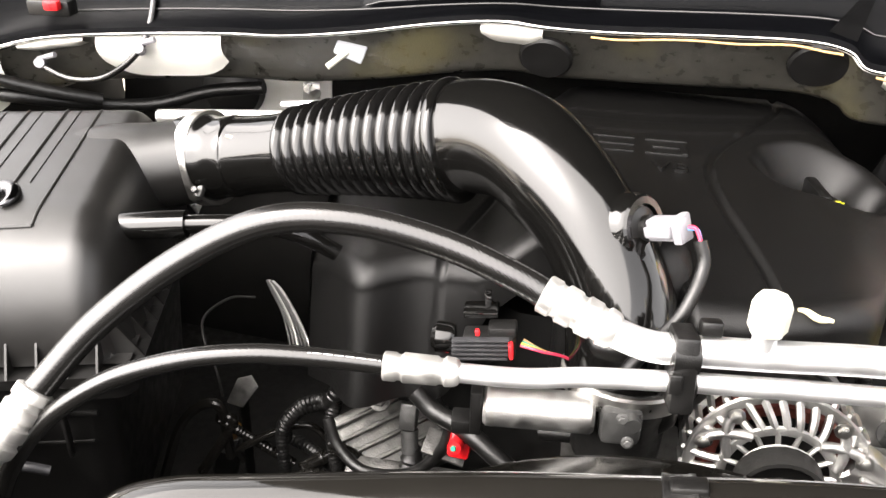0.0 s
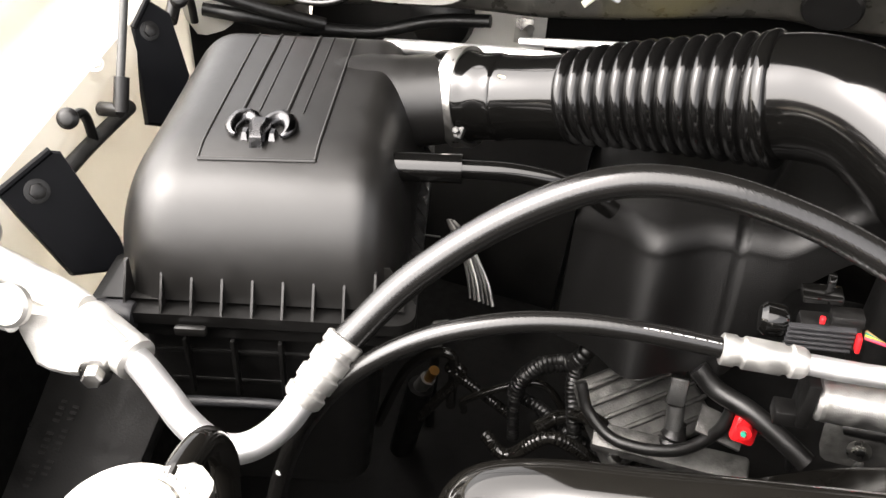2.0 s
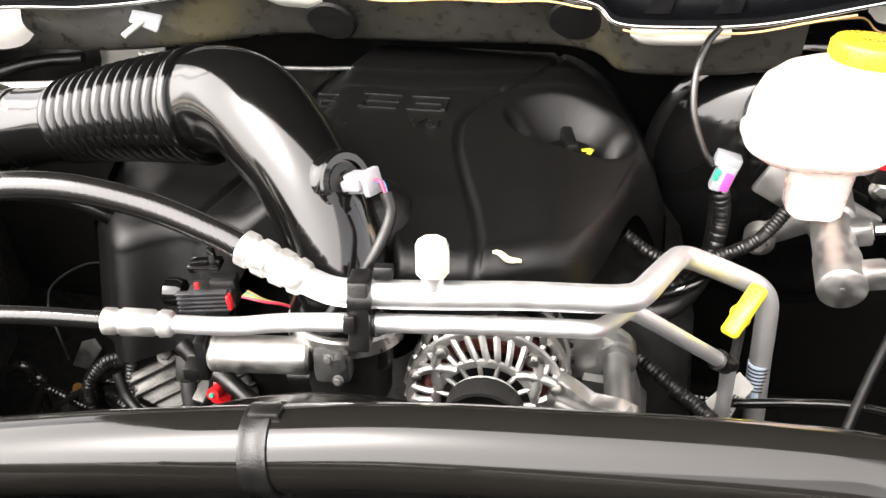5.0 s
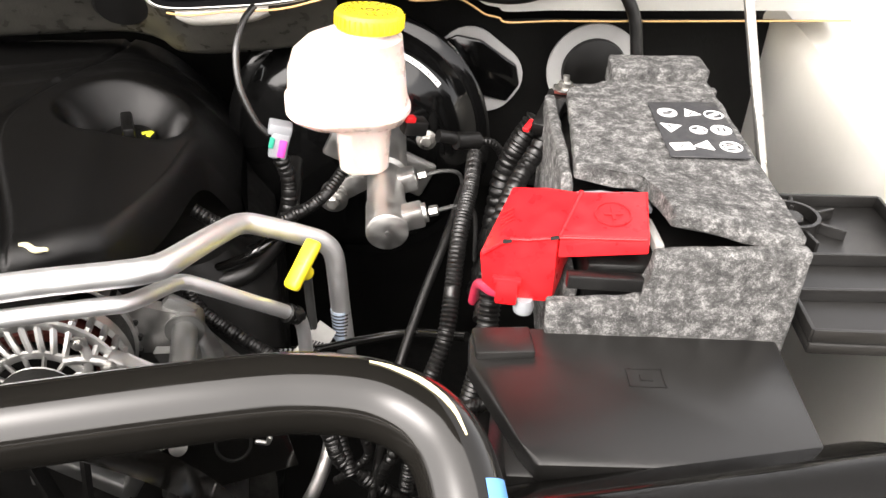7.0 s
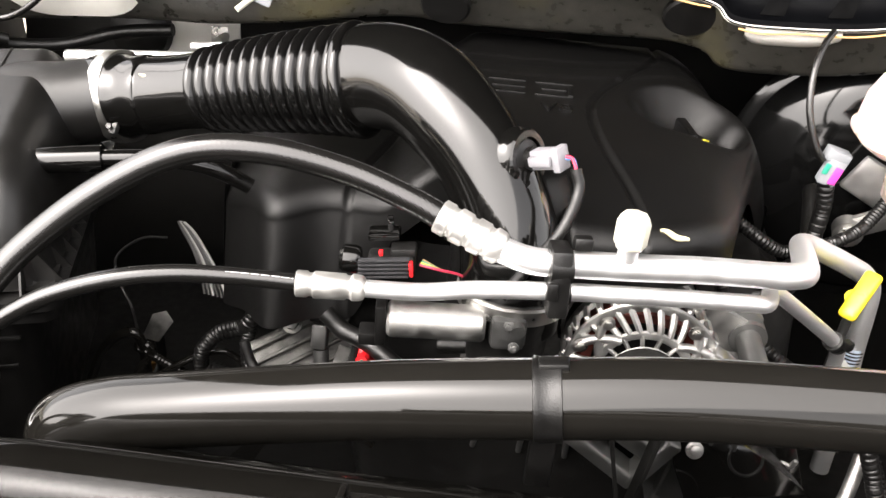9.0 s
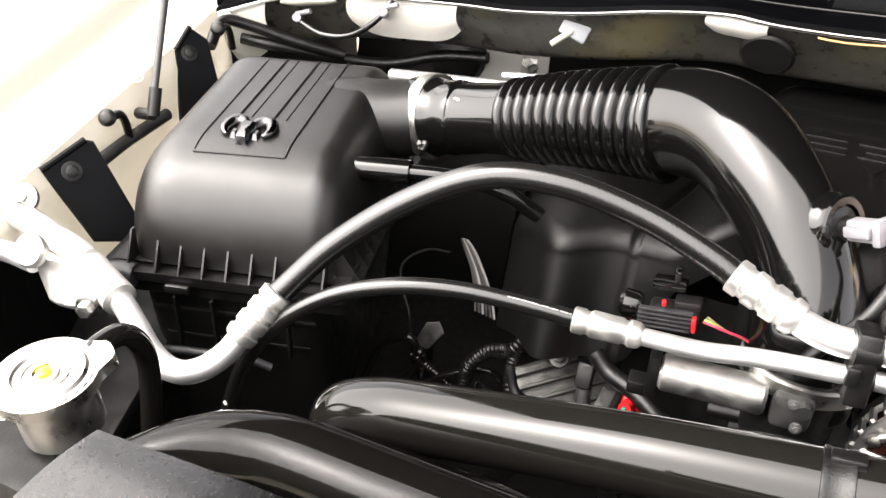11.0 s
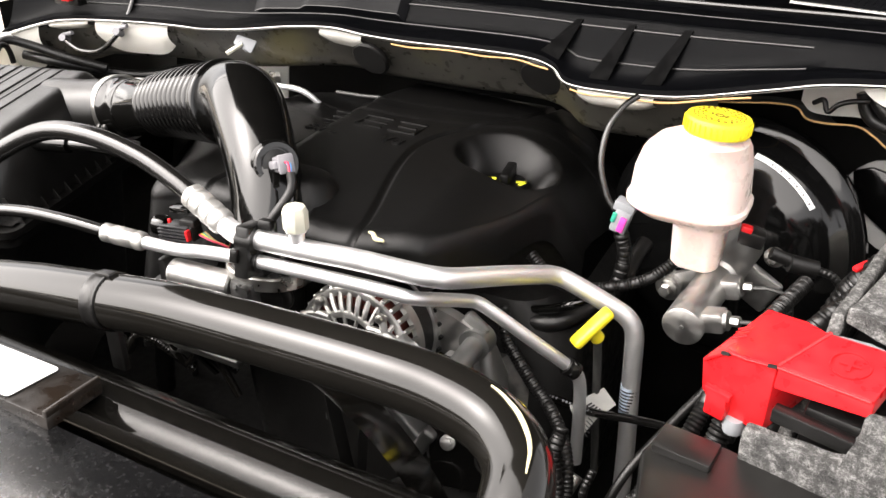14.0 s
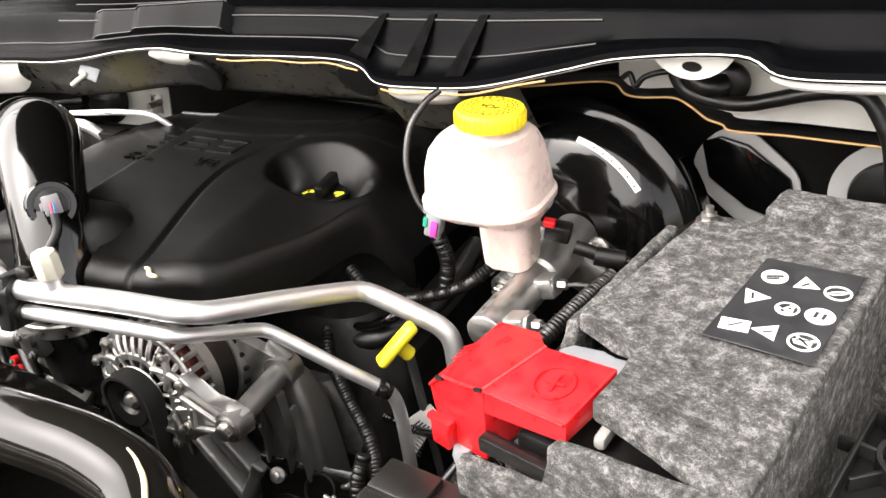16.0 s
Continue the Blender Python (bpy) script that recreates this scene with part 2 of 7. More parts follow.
def sweep(bm, pts, r=None, seg=16, cap=True):
    """A round tube along finished samples; the radius is given, or the fourth number of each sample."""
    pts = [np.array(q, float) for q in pts]
    rad = [r if r is not None else q[3] for q in pts]
    pts = [Vector(q[:3]) for q in pts]
    up, rings = None, []
    for i, q in enumerate(pts):
        t = (pts[min(i + 1, len(pts) - 1)] - pts[max(i - 1, 0)]).normalized()
        if up is None:
            up = t.orthogonal().normalized()
        up = (up - t * up.dot(t)).normalized()
        side = t.cross(up)
        rings.append([bm.verts.new(q + (up * math.cos(a) + side * math.sin(a)) * rad[i])
                      for a in (2 * math.pi * k / seg for k in range(seg))])
    for a, b in zip(rings, rings[1:]):
        for k in range(seg):
            bm.faces.new((a[k], a[(k + 1) % seg], b[(k + 1) % seg], b[k]))
    if cap:
        bm.faces.new(rings[0][::-1])
        bm.faces.new(rings[-1])
    return bm


def tube(pts, r=None, seg=16, n=8, cap=True):
    return sweep(bmesh.new(), smooth_path(pts, n), r, seg, cap)


def rod(a, b, r, seg=16, r2=None):
    return sweep(bmesh.new(), [(*a, r), (*b, r if r2 is None else r2)], None, seg)


def lathe(profile, m, seg=32, cap=True):
    """Turned body: profile of (radius, height) about the local z of the pose m."""
    bm = bmesh.new()
    rings = [[bm.verts.new(m @ Vector((r * math.cos(a), r * math.sin(a), z))) for a in (2 * math.pi * k / seg for k in range(seg))]
             for r, z in profile]
    for a, b in zip(rings, rings[1:]):
        for k in range(seg):
            bm.faces.new((a[k], a[(k + 1) % seg], b[(k + 1) % seg], b[k]))
    if cap:
        for ring in (rings[0][::-1], rings[-1]):
            bm.faces.new(ring)
    return bm


def block(size, m, bevel=0.003, seg=2, bm=None):
    """A bevelled box of that size, centred on the pose m."""
    bm = bm or bmesh.new()
    got = bmesh.ops.create_cube(bm, size=1, matrix=m @ Matrix.Diagonal((*size, 1)))
    if bevel:
        edges = list({e for v in got["verts"] for e in v.link_edges})
        bmesh.ops.bevel(bm, geom=edges, offset=bevel, segments=seg, affect="EDGES", profile=0.5)
    return bm


def slab(outline, z0, z1, m=Matrix.Identity(4), bevel=0.003, seg=2):
    """An outline of (x, y) points raised from z0 to z1, with bevelled edges."""
    bm = bmesh.new()
    low = [bm.verts.new(m @ Vector((x, y, z0))) for x, y in outline]
    top = [bm.verts.new(m @ Vector((x, y, z1))) for x, y in outline]
    k = len(outline)
    bm.faces.new(low[::-1])
    bm.faces.new(top)
    for i in range(k):
        bm.faces.new((low[i], low[(i + 1) % k], top[(i + 1) % k], top[i]))
    if bevel:
        bmesh.ops.bevel(bm, geom=bm.edges[:], offset=bevel, segments=seg, affect="EDGES", profile=0.5)
    return bm


def sheet(fn, nu, nv, thick=0.0):
    """A grid surface fn(u, v) with u, v from 0 to 1; thickened downwards when thick is given."""
    bm = bmesh.new()
    g = [[bm.verts.new(fn(i / nu, j / nv)) for j in range(nv + 1)] for i in range(nu + 1)]
    for i in range(nu):
        for j in range(nv):
            bm.faces.new((g[i][j], g[i + 1][j], g[i + 1][j + 1], g[i][j + 1]))
    if thick:
        bmesh.ops.solidify(bm, geom=bm.faces[:], thickness=thick)
    return bm


def loft(sections, cap=True):
    """Skin over closed loops of equal length."""
    bm = bmesh.new()
    rings = [[bm.verts.new(q) for q in s] for s in sections]
    k = len(rings[0])
    for a, b in zip(rings, rings[1:]):
        for i in range(k):
            bm.faces.new((a[i], a[(i + 1) % k], b[(i + 1) % k], b[i]))
    if cap:
        bm.faces.new(rings[0][::-1])
        bm.faces.new(rings[-1])
    return bm


def rounded(cx, cy, w, d, z, r, yaw=0.0, n=6):
    """A rounded rectangle as a loop of points at height z."""
    out, c, s = [], math.cos(radians(yaw)), math.sin(radians(yaw))
    r = min(r, w / 2 - 1e-4, d / 2 - 1e-4)
    for qx, qy, a0 in ((1, 1, 0), (-1, 1, 90), (-1, -1, 180), (1, -1, 270)):
        for k in range(n + 1):
            a = radians(a0 + 90 * k / n)
            x, y = qx * (w / 2 - r) + r * math.cos(a), qy * (d / 2 - r) + r * math.sin(a)
            out.append(Vector((cx + x * c - y * s, cy + x * s + y * c, z)))
    return out


def hexbolt(at, axis, r=0.008, h=0.007, flange=True):
    """A hexagon head with its washer, pointing along axis."""
    q = Vector(axis).to_track_quat("Z", "Y").to_matrix().to_4x4()
    m = Matrix.Translation(at) @ q
    bm = lathe([(r * 1.5, 0), (r * 1.5, h * 0.25), (r * 1.1, h * 0.35)], m, 20) if flange else bmesh.new()
    head = lathe([(r, h * 0.2), (r, h * 0.9), (r * 0.8, h)], m, 6)
    tmp = bpy.data.meshes.new("tmp")
    head.to_mesh(tmp)
    head.free()
    bm.from_mesh(tmp)
    bpy.data.meshes.remove(tmp)
    return bm


def merge(*bms):
    """Join bmeshes into the first."""
    for b in bms[1:]:
        tmp = bpy.data.meshes.new("tmp")
        b.to_mesh(tmp)
        b.free()
        bms[0].from_mesh(tmp)
        bpy.data.meshes.remove(tmp)
    return bms[0]


def corrugated(pts, r, pitch=0.005, depth=0.16, seg=12):
    """Split loom: a tube whose radius ripples along its length."""
    base = smooth_path(pts, 24)
    dist, out = 0.0, []
    for i in range(1, len(base)):
        a, b = np.array(base[i - 1][:3]), np.array(base[i][:3])
        step = np.linalg.norm(b - a)
        k = max(1, int(step / (pitch / 4)))
        for j in range(k):
            s = dist + step * j / k
            q = a + (b - a) * j / k
            out.append((*q, r * (1 - depth * (0.5 - 0.5 * math.cos(2 * math.pi * s / pitch)))))
        dist += step
    return sweep(bmesh.new(), out, None, seg)


AXIS = 11.0
CA, SA = math.cos(radians(AXIS)), math.sin(radians(AXIS))


def veh(s, d, z):
    """A place given across, along and above the vehicle."""
    return Vector((s * CA - d * SA, s * SA + d * CA, z))


def vpose(s, d, z, rx=0, ry=0, rz=0):
    return Matrix.Translation(veh(s, d, z)) @ pose(0, 0, 0, rx, ry, rz + AXIS)

# ---- surroundings ----
tagged(part("ground", sheet(lambda u, v: Vector(((u - 0.5) * 900, (v - 0.5) * 900, 0)), 2, 2), GROUND),
       "pale sandy paved yard with brown stains", "ground", kind="structure")
# unseen wall added so that glossy parts reflect something dark low ahead
tagged(part("reflection_backdrop", block((26, 0.3, 2.1), vpose(0, -5.6, 1.05), 0.02), WALL),
       "plain dark wall added out of view as a reflection backdrop", "wall", kind="structure")

# ---- vehicle body round the bay ----
# open hood overhead: painted outside, dark padded inside
hood = thing("hood", veh(0.05, 1.45, 1.47), "open hood with dark padded underside above the bay", "hood")


def hood_fn(off):
    def fn(u, v):
        s = -0.92 + 1.9 * u
        d, z = 1.50 - 1.06 * v, 1.455 + 1.065 * v + 0.06 * math.sin(math.pi * v)
        return veh(s, d - 0.02 * (2 * u - 1) ** 2, z + off)
    return fn


piece("outer_skin", sheet(hood_fn(0.05), 12, 10, 0.01), CREAM, hood, "cream white painted skin")
piece("insulation_pad", sheet(hood_fn(0.0), 12, 10, 0.02), PAD, hood, "black insulation pad")

cab = thing("truck_cab", veh(0.05, 1.6, 0.5), "dark windscreen and cab behind the hood", "cab")
piece("windscreen", sheet(lambda u, v: veh(-0.95 + 2.0 * u, 1.52 + 0.9 * v, 1.44 + 0.75 * v), 4, 4, 0.008), SCREEN, cab, "dark glass windscreen")
piece("roof", block((2.0, 1.2, 0.05), vpose(0.05, 3.0, 2.2), 0.02), CREAM, cab)
piece("cab_body", block((2.05, 2.0, 1.0), vpose(0.05, 2.6, 0.95), 0.05), CREAM, cab)

# inner fender on the airbox side
FEN = [(-0.80, 0.14), (-0.855, 0.33), (-0.925, 0.49), (-1.0, 0.66), (-1.06, 0.80)]


def fender_fn(u, v):
    k = u * (len(FEN) - 1)
    i = min(int(k), len(FEN) - 2)
    f = k - i
    x, y = (FEN[i][j] * (1 - f) + FEN[i + 1][j] * f for j in (0, 1))
    z0 = 1.165 + 0.085 * u
    prof = ((0.0, -0.42), (0.0, -0.10), (0.0, -0.03), (-0.012, -0.004), (-0.03, 0.0), (-0.085, 0.006), (-0.10, 0.016),
            (-0.112, 0.045), (-0.125, 0.06), (-0.17, 0.062), (-0.24, 0.03), (-0.29, -0.06), (-0.31, -0.25), (-0.31, -0.55))
    j = v * (len(prof) - 1)
    a = min(int(j), len(prof) - 2)
    g = j - a
    o, h = (prof[a][q] * (1 - g) + prof[a + 1][q] * g for q in (0, 1))
    return Vector((x + o * 0.91, y + o * 0.42, z0 + h))


fender = tagged(part("fender", sheet(fender_fn, 24, 52, 0.003), CREAM), "cream white painted fender beside the air filter box", "fender", kind="structure")

# fender on the battery side
FEN2 = [(0.97, 0.20), (0.96, 0.60), (0.955, 1.0), (0.95, 1.35)]


def fender2_fn(u, v):
    k = u * (len(FEN2) - 1)
    i = min(int(k), len(FEN2) - 2)
    f = k - i
    x, y = (FEN2[i][j] * (1 - f) + FEN2[i + 1][j] * f for j in (0, 1))
    prof = ((0.0, -0.42), (0.0, -0.03), (0.012, -0.004), (0.03, 0.0), (0.10, 0.016), (0.125, 0.06), (0.17, 0.062), (0.26, 0.0), (0.30, -0.5))
    j = v * (len(prof) - 1)
    a = min(int(j), len(prof) - 2)
    g = j - a
    o, h = (prof[a][q] * (1 - g) + prof[a + 1][q] * g for q in (0, 1))
    return Vector((x + o, y, 1.20 + 0.07 * u + h))


tagged(part("fender_far", sheet(fender2_fn, 12, 32, 0.003), CREAM), "cream white painted fender beside the battery", "fender", kind="structure")

# firewall, deep floor of the bay and side walls in shadow
tagged(part("firewall", sheet(lambda u, v: Vector((-1.2 + 2.25 * u, 1.22 + 0.26 * u - 0.05 * math.sin(6 * v), 0.45 + 0.86 * v)), 16, 16, 0.01), INSUL),
       "black insulated firewall behind the engine", "firewall", kind="structure")
tagged(part("bay_floor", block((2.3, 1.7, 0.02), vpose(0.2, 0.7, 0.52), 0.005), DEEP), "near-black undertray in the shade below the engine", "undertray", kind="structure")
# liner sheets added to shut the bright ground outside out of the bay
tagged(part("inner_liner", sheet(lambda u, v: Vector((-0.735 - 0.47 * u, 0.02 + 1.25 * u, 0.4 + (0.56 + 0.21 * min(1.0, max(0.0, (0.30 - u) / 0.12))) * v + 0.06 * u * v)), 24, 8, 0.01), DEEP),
       "black liner sheet added to close the wheel well side", "liner", kind="structure")

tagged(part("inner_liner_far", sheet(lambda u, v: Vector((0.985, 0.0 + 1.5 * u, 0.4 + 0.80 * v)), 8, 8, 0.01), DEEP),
       "black liner sheet added to close the bay behind the battery", "liner", kind="structure")
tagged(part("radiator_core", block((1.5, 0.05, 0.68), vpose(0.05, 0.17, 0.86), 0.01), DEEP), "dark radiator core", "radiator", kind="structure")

# plenum panel below the cowl: grey primed sheet metal with two round plugs
EDGE = [(-1.06, 0.79, 1.235), (-0.95, 0.85, 1.27), (-0.80, 0.895, 1.285), (-0.68, 0.92, 1.293), (-0.60, 0.935, 1.296), (-0.50, 0.945, 1.310), (-0.40, 0.962, 1.328),
        (-0.32, 0.98, 1.336), (-0.26, 1.0, 1.330), (-0.18, 1.015, 1.330), (-0.06, 1.025, 1.338), (0.03, 1.03, 1.342), (0.075, 1.03, 1.336), (0.10, 1.03, 1.318),
        (0.16, 1.035, 1.318), (0.26, 1.04, 1.330), (0.37, 1.05, 1.360), (0.45, 1.055, 1.382), (0.57, 1.06, 1.396), (0.62, 1.065, 1.378), (0.75, 1.075, 1.385), (0.95, 1.09, 1.39)]
EDGE_S = smooth_path(EDGE, 6)


def edge_at(u):
    k = u * (len(EDGE_S) - 1)
    i = min(int(k), len(EDGE_S) - 2)
    return Vector(EDGE_S[i]).lerp(Vector(EDGE_S[i + 1]), k - i)


def plenum_fn(u, v):
    q = edge_at(u * 0.735)
    ripple = 0.004 * math.sin(u * 47) * math.sin(v * 3.1)
    return q + Vector((0.0, 0.05 * v + ripple + (0.10 * max(0, v - 0.85) / 0.15), -0.085 * v - 0.002))


plenum = tagged(part("plenum_panel", sheet(plenum_fn, 150, 14, 0.002), PANEL), "scuffed grey primed plenum panel under the cowl", "panel", kind="structure")

# added panel, blocks the bright ground showing through the corner gap
tagged(part("side_closing_panel", sheet(lambda u, v: Vector((-1.07 - 0.16 * u, 0.79 + 0.50 * u, 0.80 + 0.50 * v)), 6, 6, 0.006), INSUL), "dark panel added to close the bay behind the fender", "panel", kind="structure")

# ---- air filter box ----
AB = Matrix.Translation((-0.722, 0.366, 1.103)) @ pose(0, 0, 0, 0, 0, 27)
U0, U1, V0, V1 = -0.042, 0.240, 0.012, 0.365


def lid_z(u, v):
    """Height of the lid over its seam."""
    h = 0.122 + 0.024 * max(0.0, min(1.0, (v - 0.07) / 0.25))
    du = max(0.0, 1 - (u - U0) / 0.075, 1 - (U1 - u) / 0.05)
    dv = max(0.0, 1 - (v - V0) / 0.10, 1 - (V1 - v) / 0.06)
    k = du ** 2.4 + dv ** 2.4
    return h * max(0.0, 1 - k) ** 0.5


def lid_fn(a, b):
    e = lambda t: 0.5 - 0.5 * math.cos(math.pi * t)
    u, v = U0 + (U1 - U0) * e(a), V0 + (V1 - V0) * e(b)
    return AB @ Vector((u, v, lid_z(u, v)))


airbox = thing("air_filter_box", (-0.70, 0.50, 1.0), "satin black plastic air filter box with ribbed seam and raised emblem", "air box")
lid = piece("lid", sheet(lid_fn, 64, 72), SATIN, airbox)
# housing and flange take a darker black than the lid for their shade
piece("lower_housing", loft([[AB @ q for q in rounded(0.099, 0.19, w, d, z, 0.03)] for w, d, z in
      ((0.20, 0.32, -0.26), (0.225, 0.35, -0.10), (0.235, 0.36, -0.022))]), MATTE, airbox)
piece("seam_flange", merge(loft([[AB @ q for q in rounded(0.099, 0.188, 0.304, 0.385, z, 0.02)] for z in (-0.016, -0.004)]),
      loft([[AB @ q for q in rounded(0.099, 0.188, 0.290, 0.372, z, 0.02)] for z in (-0.034, -0.022)])), MATTE, airbox)
for u in (-0.016, 0.0175, 0.0455, 0.0735, 0.1015, 0.1295, 0.1575, 0.1855, 0.2135):
    piece("seam_rib", slab([(0, 0), (0.030, 0), (0.030, 0.040), (0.024, 0.040)], -0.0011, 0.0011, AB @ pose(u, -0.004, -0.004, 90, 0, 90), 0), SATIN, lid)
for k in range(11):
    v = 0.030 + 0.030 * k
    piece("seam_rib", slab([(0, 0), (0.030, 0), (0.030, 0.040), (0.024, 0.040)], -0.0011, 0.0011, AB @ pose(0.250, v, -0.004, 90, 0, 180), 0), SATIN, lid)
piece("latch", block((0.030, 0.008, 0.010), AB @ pose(0.046, -0.010, -0.017), 0.003), SATIN, airbox)
piece("hinge_knob", lathe([(0.013, -0.022), (0.015, -0.018), (0.015, 0.018), (0.013, 0.022)], AB @ pose(-0.030, 0.0, -0.012, 0, 90, 0), 20), LABEL, airbox, "dull grey hinge knob")

# raised frame and stripes on the lid
def on_lid(u, v, up=0.0004):
    return AB @ Vector((u, v, lid_z(u, v) + up))


def stripe(a, b, r):
    return sweep(bmesh.new(), [on_lid(a[0] + (b[0] - a[0]) * t / 14, a[1] + (b[1] - a[1]) * t / 14) for t in range(15)], r, 8)


P_BL, P_BR, P_TR, P_TL = (0.046, 0.074), (0.153, 0.077), (0.160, 0.316), (0.052, 0.318)
piece("panel_edge", stripe(P_BL, P_BR, 0.0022), SATIN, lid)
piece("panel_edge", stripe(P_BL, P_TL, 0.0012), SATIN, lid)
piece("panel_edge", stripe(P_BR, P_TR, 0.0016), SATIN, lid)
for f, r in ((0.235, 0.0019), (0.385, 0.0008), (0.640, 0.0019), (0.785, 0.0008)):
    a = (P_BL[0] + (P_BR[0] - P_BL[0]) * f, 0.150)
    b = (P_TL[0] + (P_TR[0] - P_TL[0]) * f, 0.316)
    piece("panel_stripe", stripe(a, b, r), SATIN, lid)

# raised emblem as plain curled shapes
emblem = []
for sgn in (-1, 1):
    arc = [(0.003, 0.000, 0.0060), (0.008, 0.012, 0.0080), (0.016, 0.017, 0.0092), (0.024, 0.012, 0.0090), (0.0275, -0.001, 0.0072), (0.025, -0.010, 0.0046), (0.021, -0.014, 0.0022)]
    emblem.append(sweep(bmesh.new(), smooth_path([(*on_lid(0.096 + sgn * x, 0.117 + y, 0.003), r * 0.92) for x, y, r in arc], 5), None, 14))
emblem.append(loft([[on_lid(0.096 + x * k, 0.111 + y * k, h) for x, y in ((-0.010, 0.014), (0.010, 0.014), (0.011, 0.0), (0.006, -0.022), (-0.006, -0.022), (-0.011, 0.0))] for h, k in ((0.0, 1.0), (0.009, 0.9), (0.013, 0.5))]))
for sgn in (-1, 1):
    emblem.append(loft([[on_lid(0.096 + sgn * 0.013 + x * k, 0.107 + y * k, h) for x, y in ((-0.004, 0.006), (0.004, 0.006), (0.003, -0.008), (-0.003, -0.008))] for h, k in ((0.0, 1.0), (0.006, 0.6))]))
piece("emblem", merge(*emblem), CHROME, lid, "dark chrome curled emblem")

# outlet neck
CL = Vector((-0.592, 0.737, 1.203))
neck0 = AB @ Vector((0.10, 0.262, 0.078))
nd = (CL - neck0).normalized()
piece("outlet_neck", sweep(bmesh.new(), [(*(neck0), 0.058), (*(neck0 + nd * 0.09), 0.056), (*(neck0 + nd * 0.125), 0.051), (*(CL - nd * 0.012), 0.049), (*(CL + nd * 0.006), 0.049)], None, 40), SATIN, airbox)
piece("neck_tab", block((0.016, 0.008, 0.010), Matrix.Translation(CL - nd * 0.03 + Vector((0.004, -0.045, 0.012))) @ pose(0, 0, 0, 0, 0, 20), 0.002), SATIN, airbox)

# ---- intake duct: cuff, bellows, elbow ----
duct = thing("intake_duct", (-0.08, 0.565, 1.17), "gloss black ribbed intake duct curving down to the throttle", "intake duct")
ax = [CL + Vector((-0.02, -0.002, -0.003)), Vector((-0.535, 0.737, 1.217)), Vector((-0.463, 0.733, 1.236))]
cuff = [(*ax[0], 0.0515), (*(ax[0].lerp(ax[1], 0.35)), 0.0515), (*(ax[0].lerp(ax[1], 0.6)), 0.0475), (*(ax[0].lerp(ax[1], 0.85)), 0.0475), (*ax[1], 0.0455), (*(ax[1].lerp(ax[2], 0.5)), 0.044), (*ax[2], 0.045)]
piece("cuff", sweep(bmesh.new(), smooth_path(cuff, 6), None, 40), GLOSS, duct)
bs, be = Vector((-0.466, 0.733, 1.236)), Vector((-0.274, 0.720, 1.291))
bel = []
RIBS = 13
for k in range(RIBS * 16 + 1):
    t = k / (RIBS * 16)
    q = bs.lerp(be, t) + Vector((0, 0, 0.003 * math.sin(math.pi * t) - 0.004 * t))
    bel.append((*q, 0.0425 + 0.0125 * t + 0.0062 * abs(math.sin(math.pi * RIBS * t)) ** 0.8))
piece("bellows", sweep(bmesh.new(), bel, None, 64), BELLOWS, duct, "ribbed flexible bellows")
bd = (be - bs).normalized()
DROP = Vector((0, 0, -0.004))
piece("bellows_rim", sweep(bmesh.new(), [(*(be - bd * 0.006 + DROP), 0.057), (*(be - bd * 0.003 + DROP), 0.0605), (*(be + DROP), 0.0620), (*(be + bd * 0.003 + DROP), 0.0625), (*(be + bd * 0.006 + DROP), 0.0620), (*(be + bd * 0.008 + DROP), 0.0600), (*(be + bd * 0.009 + DROP), 0.054)], None, 64), GLOSS, duct)
elb = [(-0.287, 0.7235, 1.2845, 0.0555), (-0.242, 0.714, 1.299, 0.0550), (-0.197, 0.693, 1.304, 0.0525), (-0.156, 0.670, 1.289, 0.0500), (-0.117, 0.647, 1.2635, 0.0465),
       (-0.085, 0.627, 1.224, 0.0470), (-0.069, 0.610, 1.181, 0.0500), (-0.063, 0.601, 1.140, 0.0520)]
piece("elbow", sweep(bmesh.new(), smooth_path(elb, 8), None, 48), GLOSS, duct)
BOSS = Vector((-0.0730, 0.6330, 1.2765))
bn = Vector((0.867, -0.35, 0.354)).normalized()
bq = Matrix.Translation(BOSS) @ bn.to_track_quat("Z", "Y").to_matrix().to_4x4()
piece("sensor_boss", lathe([(0.0340, -0.034), (0.0310, -0.012), (0.0300, -0.002), (0.0285, 0.000), (0.0285, 0.006), (0.0265, 0.008), (0.0205, 0.008), (0.0200, 0.004), (0.0, 0.004)], bq, 32, False), GLOSS, duct)
piece("throttle_ring", lathe([(0.0530, 0.0), (0.0555, 0.002), (0.0555, 0.016), (0.0530, 0.018)], pose(-0.062, 0.600, 1.138, -8, 0, 0), 40), STEEL, duct, "steel throttle clamp ring")

clampband = thing("hose_clamp", (-0.592, 0.735, 1.15), "bright steel worm drive clamp on the intake duct", "hose clamp")
cq = Matrix.Translation(CL + nd * 0.003) @ (ax[1] - ax[0]).normalized().to_track_quat("Z", "Y").to_matrix().to_4x4()
piece("band", lathe([(0.0510, -0.0095), (0.0552, -0.0090), (0.0556, -0.0080), (0.0556, 0.0080), (0.0552, 0.0090), (0.0510, 0.0095)], cq, 48, False), STEEL, clampband)
scr = Vector((-0.570, 0.690, 1.186))
piece("screw_housing", block((0.010, 0.009, 0.016), Matrix.Translation(scr) @ pose(0, 0, 0, -40, 0, 0), 0.003), DARKCAST, clampband)
piece("screw", hexbolt(scr + Vector((0.0, -0.007, 0.004)), (0, -0.7, 0.7), 0.004, 0.005, False), DARKCAST, clampband)

